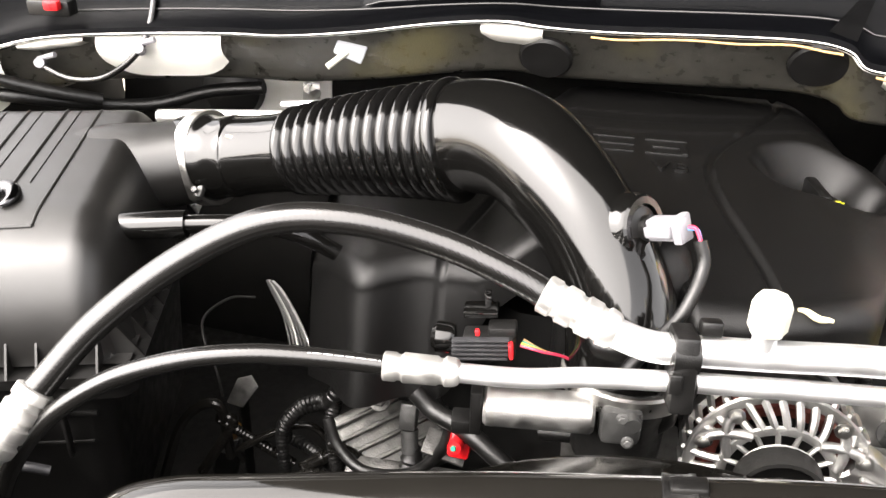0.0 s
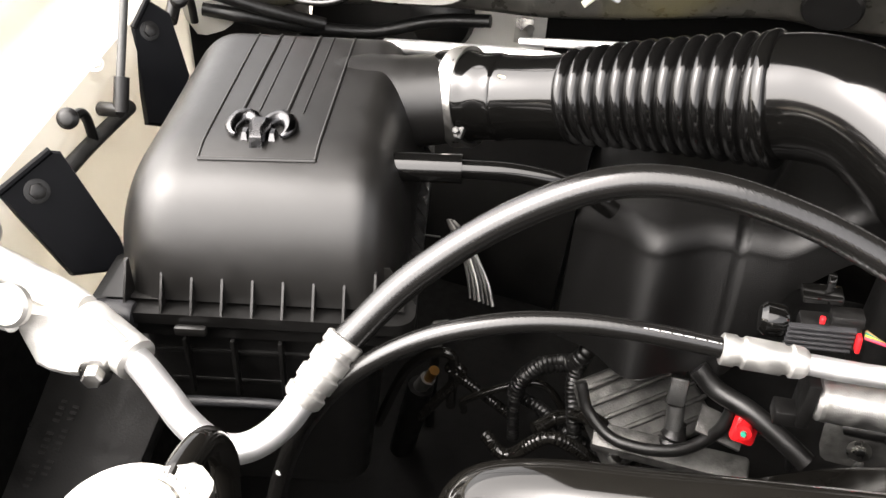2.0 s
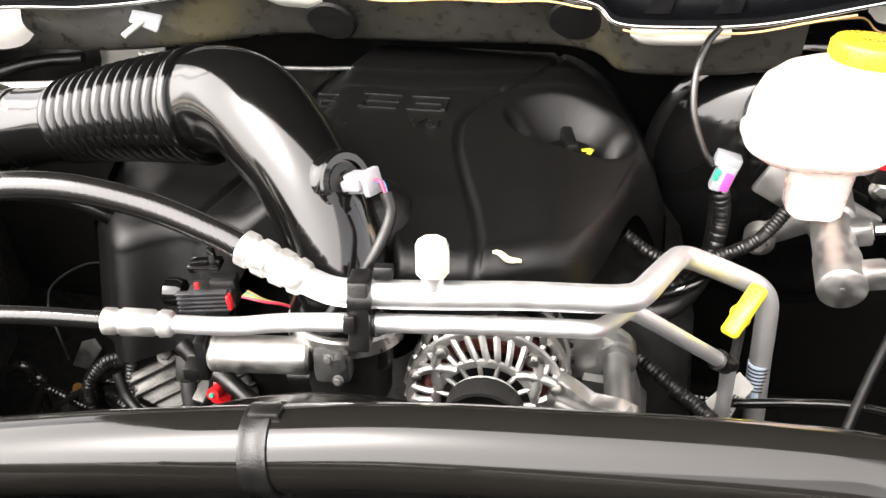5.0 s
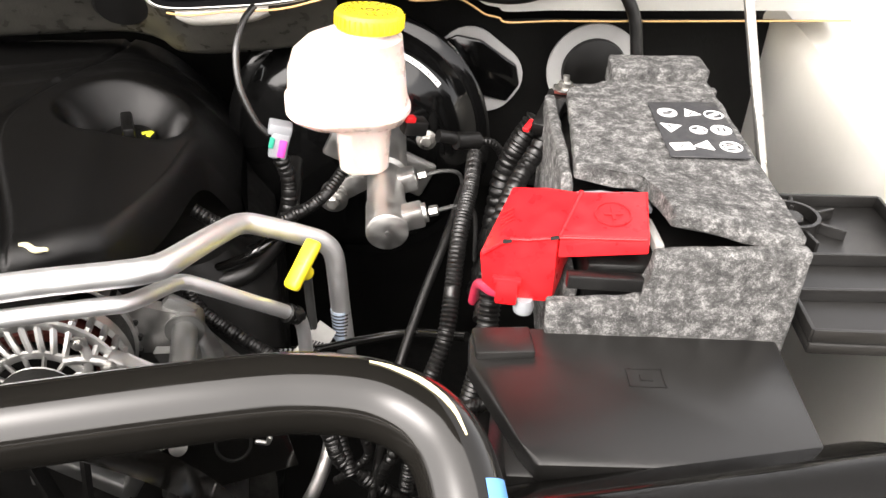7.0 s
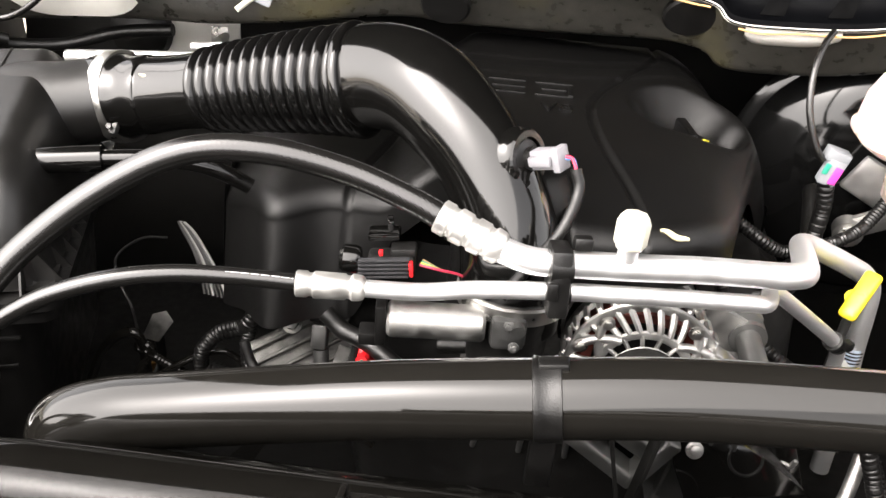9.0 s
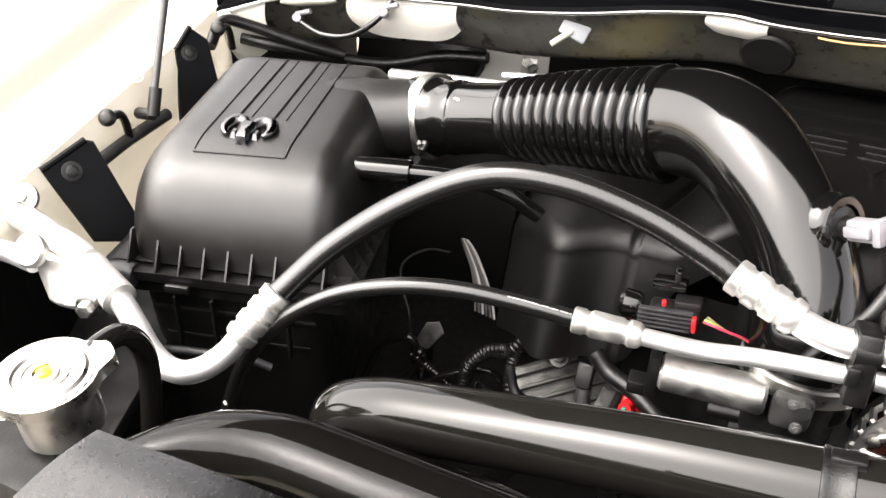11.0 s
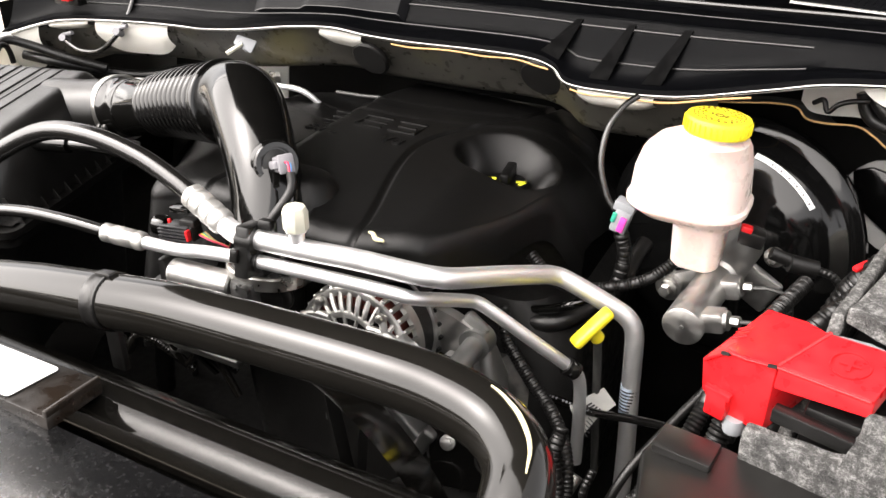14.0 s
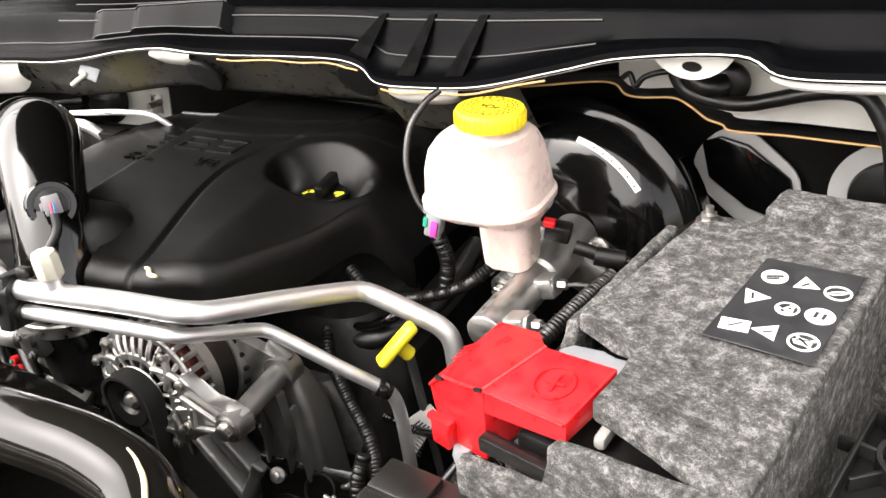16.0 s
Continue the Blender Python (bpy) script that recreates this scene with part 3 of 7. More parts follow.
sensor = thing("air_sensor", tuple(BOSS), "pale grey air temperature sensor plug in the elbow", "sensor")
sm = Matrix.Translation(BOSS + bn * 0.004) @ bn.to_track_quat("Z", "X").to_matrix().to_4x4()
piece("sensor_body", lathe([(0.019, -0.016), (0.018, 0.002), (0.011, 0.004), (0.011, 0.010)], sm, 24), MATTE, sensor, "black rubber grommet")
plug = piece("plug", merge(block((0.019, 0.016, 0.034), sm @ pose(0, 0, 0.026), 0.003), block((0.010, 0.006, 0.024), sm @ pose(0, 0.010, 0.022), 0.002), block((0.023, 0.019, 0.008), sm @ pose(0, 0, 0.038), 0.002)), PALEGREY, sensor, "pale grey plug")
tip = sm @ Vector((0, 0, 0.044))
piece("wire", tube([tip, tip + Vector((0.007, -0.002, 0.001)), tip + Vector((0.012, -0.006, -0.008))], 0.0018, 8), BLUE, plug, "blue wire")
piece("wire", tube([tip + Vector((0, -0.003, 0.003)), tip + Vector((0.006, -0.004, 0.003)), tip + Vector((0.012, -0.008, -0.006))], 0.0016, 8), PINKRED, plug, "red wire")
piece("loom", tube([tip + Vector((0.011, -0.005, -0.006)), (-0.014, 0.603, 1.268), (-0.022, 0.577, 1.238), (-0.043, 0.566, 1.205), (-0.062, 0.55, 1.175)], 0.0055, 10), MATTE, sensor, "black taped wire")

# breather hose under the clamp
breather = thing("breather_hose", (-0.60, 0.575, 1.18), "glossy black breather hose leaving the air box", "hose")
piece("sleeve", rod((-0.615, 0.562, 1.192), (-0.520, 0.603, 1.197), 0.0145, 20), GLOSS, breather)
piece("pipe", tube([(-0.522, 0.602, 1.197), (-0.47, 0.625, 1.197), (-0.42, 0.65, 1.185), (-0.38, 0.68, 1.15)], 0.0095, 14), GLOSS, breather)
piece("mark", block((0.008, 0.002, 0.006), pose(-0.556, 0.575, 1.2, -30, 0, 24), 0.0005), BLUE, breather, "pale blue paint dab")

piece("paint_dab", sweep(bmesh.new(), [(*(CL + Vector((0.055 + 0.018 * t / 5, -0.032 + 0.006 * t / 5, 0.050 - 0.001 * t))), 0.0012 + 0.0012 * math.sin(math.pi * t / 5)) for t in range(6)], None, 8), WAX, duct, "cream paint pen dab")
# lower mould lines of the housing, in the same shade-darkened black
for v0, z, w in ((0.012, -0.060, 0.20), (0.016, -0.100, 0.18)):
    piece("mould_line", block((w, 0.005, 0.006), AB @ pose(0.10, v0, z), 0.002), MATTE, airbox)
piece("drain_rail", tube([AB @ Vector(q) for q in ((0.02, -0.012, -0.105), (0.05, -0.016, -0.100), (0.12, -0.016, -0.100), (0.150, -0.012, -0.112))], 0.005, 10), LABEL, airbox)
for k in range(4):
    piece("housing_rib", block((0.004, 0.010, 0.07), AB @ pose(0.035 + 0.045 * k, 0.002, -0.07), 0.001), MATTE, airbox)

# ---- refrigerant lines ----
def crimp(parent, a, b, r, rings=3):
    """A swaged collar from a to b with raised rings."""
    a, b = Vector(a), Vector(b)
    prof = [(0.0, 0.85), (0.02, 1.0)]
    for k in range(rings):
        c = 0.25 + 0.6 * k / max(1, rings - 1) * 0.9
        prof += [(c - 0.09, 1.0), (c - 0.06, 0.88), (c - 0.01, 0.88), (c + 0.02, 1.03)]
    prof += [(0.93, 0.98), (0.97, 0.85), (1.0, 0.65)]
    prof = sorted(prof)
    return piece("crimp_collar", sweep(bmesh.new(), [(*a.lerp(b, t), r * f) for t, f in prof], None, 24), CRIMP, parent, "swaged aluminium collar")


suction = thing("suction_line", (0.326, 0.862, 0.8), "thick bright aluminium refrigerant line with black rubber hose section", "refrigerant line")
piece("rubber_hose", tube([(-0.502, 0.346, 1.150), (-0.489, 0.370, 1.170), (-0.457, 0.409, 1.214), (-0.404, 0.450, 1.261), (-0.340, 0.483, 1.296), (-0.277, 0.508, 1.300),
                           (-0.209, 0.530, 1.284), (-0.150, 0.541, 1.262), (-0.112, 0.545, 1.244)], 0.0122, 24, 10), HOSE, suction, "black rubber hose")
crimp(suction, (-0.126, 0.544, 1.251), (-0.064, 0.543, 1.230), 0.0158, 3)
crimp(suction, (-0.492, 0.367, 1.167), (-0.507, 0.322, 1.128), 0.0160, 3)
piece("main_pipe", tube([(-0.085, 0.544, 1.236), (-0.064, 0.543, 1.230), (-0.040, 0.540, 1.228), (-0.013, 0.541, 1.231), (0.045, 0.563, 1.228), (0.11, 0.588, 1.226), (0.165, 0.609, 1.222),
                         (0.188, 0.622, 1.219), (0.199, 0.645, 1.211), (0.208, 0.72, 1.184), (0.216, 0.795, 1.155), (0.222, 0.818, 1.146), (0.238, 0.832, 1.137),
                         (0.290, 0.856, 1.108), (0.309, 0.864, 1.094), (0.319, 0.866, 1.076), (0.323, 0.864, 1.04), (0.326, 0.862, 0.999), (0.335, 0.855, 0.90), (0.34, 0.85, 0.80)], 0.0122, 24, 8), ALU, suction, "bright aluminium pipe")
piece("end_pipe", tube([(-0.505, 0.326, 1.132), (-0.510, 0.311, 1.119), (-0.519, 0.292, 1.109), (-0.532, 0.277, 1.1055), (-0.550, 0.270, 1.108), (-0.575, 0.271, 1.116), (-0.603, 0.279, 1.124), (-0.632, 0.287, 1.132), (-0.662, 0.292, 1.140)], 0.0118, 24, 8), ALU, suction, "bright aluminium pipe bend")
piece("pipe_label", rod((0.3255, 0.862, 0.998), (0.3285, 0.859, 0.955), 0.0126, 24), PALEBLUE, suction, "pale blue label with dark bars")
for k in range(7):
    q = Vector((0.3257, 0.8618, 0.994)).lerp(Vector((0.3283, 0.8592, 0.960)), k / 7)
    piece("label_bar", rod(q, q + Vector((0.0002, -0.0002, -0.0022)), 0.0129, 20), LABEL, suction)
port = piece("service_port", lathe([(0.009, -0.012), (0.009, 0.012), (0.012, 0.014), (0.0125, 0.020)], pose(0.040, 0.561, 1.236), 20), ALU, suction)
piece("port_cap", merge(lathe([(0.0135, 0.016), (0.0145, 0.018), (0.0145, 0.038), (0.012, 0.044), (0.010, 0.045)], pose(0.040, 0.561, 1.236), 8)), IVORY, port, "ivory plastic port cap")
bn2 = Vector((0.3, -0.8, 0.5)).normalized()
bo = [Vector(q) for q in ((-0.761, 0.272, 1.154), (-0.745, 0.28, 1.15), (-0.712, 0.29, 1.154), (-0.672, 0.293, 1.16), (-0.643, 0.288, 1.155), (-0.657, 0.268, 1.128), (-0.684, 0.262, 1.118), (-0.711, 0.262, 1.11), (-0.733, 0.264, 1.106), (-0.751, 0.268, 1.131))]
bmid = sum(bo, Vector()) / len(bo)
mani = piece("manifold_block", merge(loft([[q.lerp(bmid, k) + bn2 * h for q in bo] for k, h in ((0.10, -0.026), (0.0, -0.020), (0.0, 0.000), (0.05, 0.005), (0.16, 0.008))]),
      rod((-0.640, 0.288, 1.136), (-0.700, 0.296, 1.146), 0.0180, 24), lathe([(0.018, 0), (0.018, 0.006), (0.015, 0.009)], Matrix.Translation((-0.742, 0.262, 1.166)) @ bn2.to_track_quat("Z", "Y").to_matrix().to_4x4(), 20)), CRIMP, suction, "white aluminium connector block")
bar = [(-0.702, 0.3, 1.156), (-0.723, 0.302, 1.152), (-0.754, 0.302, 1.152), (-0.808, 0.302, 1.154), (-0.851, 0.302, 1.154)]
piece("manifold_bar", merge(sweep(bmesh.new(), smooth_path([(*Vector(bar[0]), 0.009)] + [(*q, r) for q, r in zip(bar[1:], (0.0130, 0.0145, 0.0155, 0.0155))], 5), None, 20),
      block((0.020, 0.018, 0.012), Matrix.Translation(Vector(bar[1]).lerp(Vector(bar[2]), 0.2) + Vector((0.012, -0.016, -0.012))) @ pose(0, 0, 0, 25, 20, 8), 0.004)), CRIMP, mani)
piece("block_bolt", hexbolt((-0.664, 0.268, 1.130), (0.55, -0.8, 0.1), 0.0085, 0.016), STEEL, mani)
piece("stub_pipe", tube([(-0.745, 0.262, 1.150), (-0.790, 0.255, 1.150), (-0.830, 0.250, 1.140)], 0.011, 18), ALU, mani)
ear = piece("mount_ear", lathe([(0.006, 0), (0.017, 0), (0.018, 0.004), (0.017, 0.008), (0.006, 0.008)], Matrix.Translation((-0.850, 0.316, 1.167)) @ Vector((0.5, -0.6, 0.6)).to_track_quat("Z", "Y").to_matrix().to_4x4(), 24, False), CRIMP, mani)
piece("ear_bolt", hexbolt((-0.846, 0.312, 1.172), (0.5, -0.6, 0.6), 0.0075, 0.008), STEEL, ear)

liquid = thing("liquid_line", (0.281, 0.779, 0.9), "thin bright aluminium refrigerant line with black rubber hose section", "refrigerant line")
piece("rubber_hose", tube([(-0.232, 0.486, 1.187), (-0.285, 0.462, 1.196), (-0.335, 0.438, 1.201), (-0.385, 0.412, 1.197), (-0.435, 0.384, 1.180), (-0.480, 0.357, 1.145), (-0.512, 0.336, 1.095),
                           (-0.532, 0.324, 1.035), (-0.538, 0.312, 0.985)], 0.0082, 18, 10), HOSE, liquid, "black rubber hose")
crimp(liquid, (-0.238, 0.485, 1.186), (-0.178, 0.504, 1.184), 0.0122, 2)
crimp(liquid, (-0.539, 0.310, 0.985), (-0.54, 0.300, 0.94), 0.0122, 1)
piece("main_pipe", tube([(-0.185, 0.502, 1.184), (-0.130, 0.515, 1.186), (-0.080, 0.524, 1.196), (-0.011, 0.536, 1.205), (0.08, 0.571, 1.200), (0.150, 0.598, 1.195), (0.168, 0.610, 1.190), (0.176, 0.640, 1.177),
                         (0.183, 0.690, 1.154), (0.190, 0.705, 1.146), (0.205, 0.717, 1.132), (0.245, 0.747, 1.092), (0.276, 0.774, 1.058), (0.288, 0.785, 1.04), (0.292, 0.79, 1.00), (0.295, 0.79, 0.9)], 0.0082, 18, 8), ALU, liquid, "bright aluminium pipe")

clip = thing("line_clip", (-0.013, 0.53, 1.19), "black plastic clip holding the two refrigerant lines", "clip")
piece("clip_body", merge(block((0.018, 0.034, 0.062), pose(-0.013, 0.534, 1.219, -12, 0, 18), 0.003), block((0.016, 0.012, 0.012), pose(0.002, 0.550, 1.250, -12, 0, 18), 0.002),
      rod((-0.022, 0.531, 1.232), (-0.004, 0.538, 1.232), 0.0158, 20), rod((-0.020, 0.530, 1.206), (-0.002, 0.537, 1.206), 0.0115, 20)), MATTE, clip)
piece("clip_lock", block((0.010, 0.008, 0.016), pose(-0.014, 0.514, 1.219, -12, 0, 18), 0.002), MATTE, clip)

# ---- upper radiator hose ----
rad_hose = thing("radiator_hose", (-0.34, 0.28, 1.15), "thick gloss black moulded radiator hose across the bay", "hose")
TUBE = [(-0.338, 0.300, 1.10, 0.028), (-0.338, 0.290, 1.135, 0.028), (-0.325, 0.283, 1.166, 0.0275), (-0.290, 0.287, 1.186, 0.027), (-0.243, 0.295, 1.199, 0.027), (-0.163, 0.311, 1.218, 0.027), (-0.086, 0.327, 1.234, 0.027),
        (0.005, 0.346, 1.249, 0.027), (0.093, 0.366, 1.261, 0.027), (0.197, 0.389, 1.267, 0.027), (0.300, 0.412, 1.270, 0.027), (0.360, 0.424, 1.268, 0.027), (0.410, 0.424, 1.262, 0.027),
        (0.446, 0.404, 1.254, 0.027), (0.464, 0.365, 1.238, 0.027), (0.470, 0.310, 1.205, 0.027), (0.470, 0.255, 1.165, 0.027), (0.47, 0.22, 1.10, 0.027)]
piece("hose_wall", sweep(bmesh.new(), smooth_path(TUBE, 8), None, 40), PIPEBLACK, rad_hose)
tcl = thing("hose_strap", (0.005, 0.346, 1.21), "black plastic strap round the radiator hose", "strap")
tm = Matrix.Translation((0.012, 0.3475, 1.2500)) @ Vector((0.97, 0.21, 0.14)).to_track_quat("Z", "Y").to_matrix().to_4x4()
piece("strap_band", lathe([(0.0272, -0.0095), (0.0288, -0.009), (0.0288, -0.006), (0.0282, -0.005), (0.0282, 0.005), (0.0288, 0.006), (0.0288, 0.009), (0.0272, 0.0095)], tm, 40, False), MATTE, tcl)
piece("strap_foot", block((0.018, 0.008, 0.05), pose(0.014, 0.345, 1.198, 0, 0, 12), 0.002), MATTE, tcl)
piece("strap_lock", block((0.020, 0.012, 0.005), pose(0.012, 0.350, 1.2785, -8, -8, 12), 0.0015), MATTE, tcl)


TUBE_S = smooth_path(TUBE, 8)


def on_hose(k, ang, up=0.0006, side=0.0):
    """A place on the radiator hose's skin: k along its points, ang round it from the top towards the front."""
    i = min(int(k * 8), len(TUBE_S) - 2)
    f = k * 8 - i
    a, b = Vector(TUBE_S[i][:3]), Vector(TUBE_S[i + 1][:3])
    t = (b - a).normalized()
    up_ = (Vector((0, 0, 1)) - t * t.z).normalized()
    fr = t.cross(up_)
    return a.lerp(b, f) + (up_ * math.cos(radians(ang)) + fr * math.sin(radians(ang))) * (0.027 + up)


piece("paint_mark", sweep(bmesh.new(), [(*on_hose(11.7 + 1.7 * t / 12, -12 - 0.3 * math.sin(t * 1.7)), 0.0007 + 0.0014 * math.sin(math.pi * t / 12)) for t in range(13)], None, 8), WAX, rad_hose, "cream paint pen streak")
lab_bm = bmesh.new()
rows = [[lab_bm.verts.new(on_hose(13.9 + 2.2 * i / 12, -68 + 46 * j / 6, 0.0005)) for j in range(7)] for i in range(13)]
for a, b in zip(rows, rows[1:]):
    for j in range(6):
        lab_bm.faces.new((a[j], b[j], b[j + 1], a[j + 1]))
hlab = piece("hose_label", lab_bm, BLUE, rad_hose, "blue and white printed label")
for i in range(7):
    bm = bmesh.new()
    k0 = 14.9 + 0.15 * i
    q = [bm.verts.new(on_hose(kk, an, 0.0011)) for kk, an in ((k0, -46), (k0 + 0.09, -46), (k0 + 0.09, -24), (k0, -24))]
    bm.faces.new(q)
    piece("print_bar", bm, WHITE, hlab)
# white print on the thin hose and a dot near its lower end
LH = smooth_path([(-0.232, 0.486, 1.187), (-0.285, 0.462, 1.196), (-0.335, 0.438, 1.201)], 40)
for i in range(4, 44):
    a, b = Vector(LH[i][:3]), Vector(LH[i + 1][:3])
    off = Vector((0.0, -0.0045, 0.0072))
    if i % 6 < 5:
        piece("print_bar", sweep(bmesh.new(), [a + off, a.lerp(b, 0.8) + off], 0.00045, 5), WHITE, liquid)
piece("paint_dot", lathe([(0.003, 0), (0.002, 0.001)], Matrix.Translation((-0.5305, 0.3175, 1.040)) @ Vector((0.35, -0.9, 0.25)).to_track_quat("Z", "Y").to_matrix().to_4x4(), 12), WHITE, liquid, "white paint dot")

# ---- engine cover ----
def sm(a, b, t):
    t = max(0.0, min(1.0, (t - a) / (b - a)))
    return t * t * (3 - 2 * t)


OIL_S, OIL_D = 0.248, 0.890
RIDGE = -0.205


def cover_top(s, d):
    """Height of the cover's upper face."""
    o = s - 0.03
    z = 1.242 - 0.026 * max(0.0, (0.92 - d) / 0.32) ** 2 - 0.02 * max(0.0, (d - 0.95) / 0.2) ** 2
    z -= 0.085 * (1 - 0.8 * math.exp(-((s - 0.290) / 0.06) ** 2 - ((d - 0.90) / 0.08) ** 2)) * max(0.0, (o - 0.19) / 0.115) ** 2 if o > 0 else 0.0
    z -= (0.045 * sm(0.05, 0.13, -o) + 0.07 * (1 - 0.8 * sm(0.72, 0.88, d)) * max(0.0, (-o - 0.22) / 0.09) ** 2) if o < 0 else 0.0
    dd = d - OIL_D - 0.012
    r = math.hypot((s - OIL_S) / 1.25, dd if dd > 0 else dd * 0.75)
    w = sm(-0.022, 0.014, dd)
    z -= 0.050 * (w * (1 - sm(0.020, 0.060, r) * 0.5 - 0.5 * max(0.0, min(1.0, (r - 0.026) / 0.034))) + (1 - w) * (1 - sm(0.042, 0.064, r)))
    rise = d - 0.10 * ((s - 0.03) / 0.3) ** 2
    z += 0.0020 * sm(0.938, 0.946, rise) - 0.0015 * sm(0.970, 0.978, rise) + 0.0020 * sm(0.998, 1.006, rise)
    g = abs(s - (0.176 - 0.05 * sm(0.60, 0.85, d) + 0.10 * sm(0.85, 1.1, d)))
    z -= 0.005 * max(0.0, 1 - (g / 0.006) ** 2)
    g = abs(s - (-0.150 + 0.06 * sm(0.60, 0.9, d)))
    return z - 0.005 * max(0.0, 1 - (g / 0.006) ** 2)


def cover_front(s):
    o = s - 0.03
    if o > 0:
        return 0.603 + 0.105 * (1 - sm(0.065, 0.108, s)) + 0.045 * max(0.0, (o - 0.10) / 0.14) ** 2 + 0.16 * sm(0.22, 0.31, o)
    return 0.708 - 0.036 * math.exp(-((s - RIDGE) / 0.034) ** 2) - 0.018 * sm(0.03, 0.12, -o) + 0.06 * max(0.0, (-o - 0.19) / 0.12) ** 2


def cover_fn(u, v):
    s = -0.290 + 0.660 * u
    df = cover_front(s)
    o = s - 0.03
    drop = 0.035 if o > 0 else 0.035 + 0.080 * sm(0.105, 0.150, -o)
    if v < 0.25:
        t = v / 0.25
        z_top = cover_top(s, df + 0.03)
        if t < 0.5:
            lean = 0.004 + 0.034 * sm(0.105, 0.160, -o) if o < 0 else 0.004
            return veh(s, df - lean * (1 - 2 * t), z_top - 0.022 - drop * (1 - 2 * t))
        a = (t - 0.5) * math.pi
        return veh(s, df + 0.03 * (1 - math.cos(a)), z_top - 0.022 * (1 - math.sin(a)))
    d = df + 0.03 + (1.14 - df - 0.03) * (v - 0.25) / 0.75
    return veh(s, d, cover_top(s, d))


cover = thing("engine_cover", tuple(veh(0.03, 0.85, 1.0)), "domed grained black plastic engine cover with raised lettering", "engine cover")
shell = piece("shell", sheet(cover_fn, 300, 210), COVER, cover)
for s0, sg in ((-0.290, -1), (0.37, 1)):
    piece("side_skirt", sheet(lambda u, v: veh(s0 + sg * 0.012 * math.sin(v * 1.5), cover_front(s0) + (1.14 - cover_front(s0)) * u,
          cover_top(s0, cover_front(s0) + 0.03 + (1.11 - cover_front(s0)) * u) - 0.17 * v), 24, 10, 0.003), COVER, cover)
piece("inlet_collar", loft([rounded(-0.083, 0.672, w, d, z, 0.035, AXIS) for w, d, z in ((0.125, 0.095, 1.08), (0.120, 0.092, 1.205), (0.112, 0.084, 1.228), (0.096, 0.070, 1.244), (0.070, 0.046, 1.252))]), COVER, cover, "black moulded collar behind the duct")
cap = piece("oil_cap", lathe([(0.030, -0.008), (0.031, 0.0), (0.031, 0.007), (0.028, 0.010), (0.0, 0.0101)], vpose(OIL_S, OIL_D, 1.189), 32, False), COVER, cover, "black oil filler cap with yellow marks")
piece("cap_handle", block((0.014, 0.054, 0.022), vpose(OIL_S, OIL_D + 0.006, 1.205, 0, 0, 10), 0.004), COVER, cap)
for k, (a, b) in enumerate(((-0.020, -0.004), (0.021, 0.002))):
    piece("cap_mark", merge(block((0.012, 0.006, 0.001), vpose(OIL_S + a, OIL_D + b, 1.1998, 0, 0, 15), 0), block((0.005, 0.012, 0.001), vpose(OIL_S + a * 1.2, OIL_D + b - 0.004, 1.1998, 0, 0, -20), 0)), YPRINT, cap, "yellow printed mark")


def letters(body, size, m, mat, parent, name="lettering", depth=0.0016, label=""):
    """Raised letters in the built-in font, turned into a mesh."""
    cu = bpy.data.curves.new(name, "FONT")
    cu.body, cu.size, cu.extrude, cu.align_x, cu.align_y = body, size, depth, "CENTER", "CENTER"
    tmp = new("tmp", cu)
    me = bpy.data.meshes.new_from_object(tmp)
    bpy.data.objects.remove(tmp)
    bpy.data.curves.remove(cu)
    bm = bmesh.new()
    bm.from_mesh(me)
    bpy.data.meshes.remove(me)
    bm.transform(m)
    return piece(name, bm, mat, parent, label, False)


for k in range(4):
    s = -0.092 + 0.058 * k
    for d, w in ((0.922, 0.046), (0.902, 0.030 if k % 2 else 0.046), (0.884, 0.046)):
        piece("raised_bar", block((w, 0.006, 0.006), vpose(s, d, cover_top(s, d) - 0.0012, -4, 0, 0), 0.001), COVER, shell)
    piece("raised_bar", block((0.006, 0.044, 0.006), vpose(s + (0.020 if k % 2 else -0.020), 0.903, cover_top(s, 0.903) - 0.0012, -4, 0, 0), 0.001), COVER, shell)
letters("5.7L", 0.034, vpose(-0.030, 0.846, cover_top(-0.030, 0.846) + 0.0002, -6, 0, 0), COVER, shell, depth=0.0022)
letters("V8", 0.036, vpose(0.085, 0.850, cover_top(0.085, 0.850) + 0.0002, -6, 0, 0), COVER, shell, depth=0.0022)


def on_cover(x, y, up=0.001):
    s, d = x * CA + y * SA, -x * SA + y * CA
    return veh(s, d, cover_top(s, d) + up)


piece("paint_mark", sweep(bmesh.new(), [(*on_cover(0.064 + 0.028 * t / 8, 0.651 - 0.006 * t / 8 + 0.002 * math.sin(t), 0.0005), 0.0016 + 0.0016 * math.sin(math.pi * t / 8)) for t in range(9)], None, 8), WAX, shell, "cream paint pen mark")

# ---- throttle body with its motor ----
throttle = thing("intake_throttle_unit", (-0.11, 0.56, 1.1), "cast throttle unit with pale metal motor under the duct", "throttle unit")
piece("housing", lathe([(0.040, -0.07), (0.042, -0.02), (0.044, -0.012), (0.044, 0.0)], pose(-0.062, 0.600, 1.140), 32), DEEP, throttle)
mo = (Vector((-0.165, 0.527, 1.138)), Vector((-0.076, 0.553, 1.138)))
md = (mo[1] - mo[0]).normalized()
piece("motor", sweep(bmesh.new(), [(*mo[0], 0.0145), (*(mo[0] + md * 0.003), 0.0175), (*(mo[1] - md * 0.003), 0.0175), (*mo[1], 0.0150)], None, 28), CAST, throttle, "pale metal motor can")
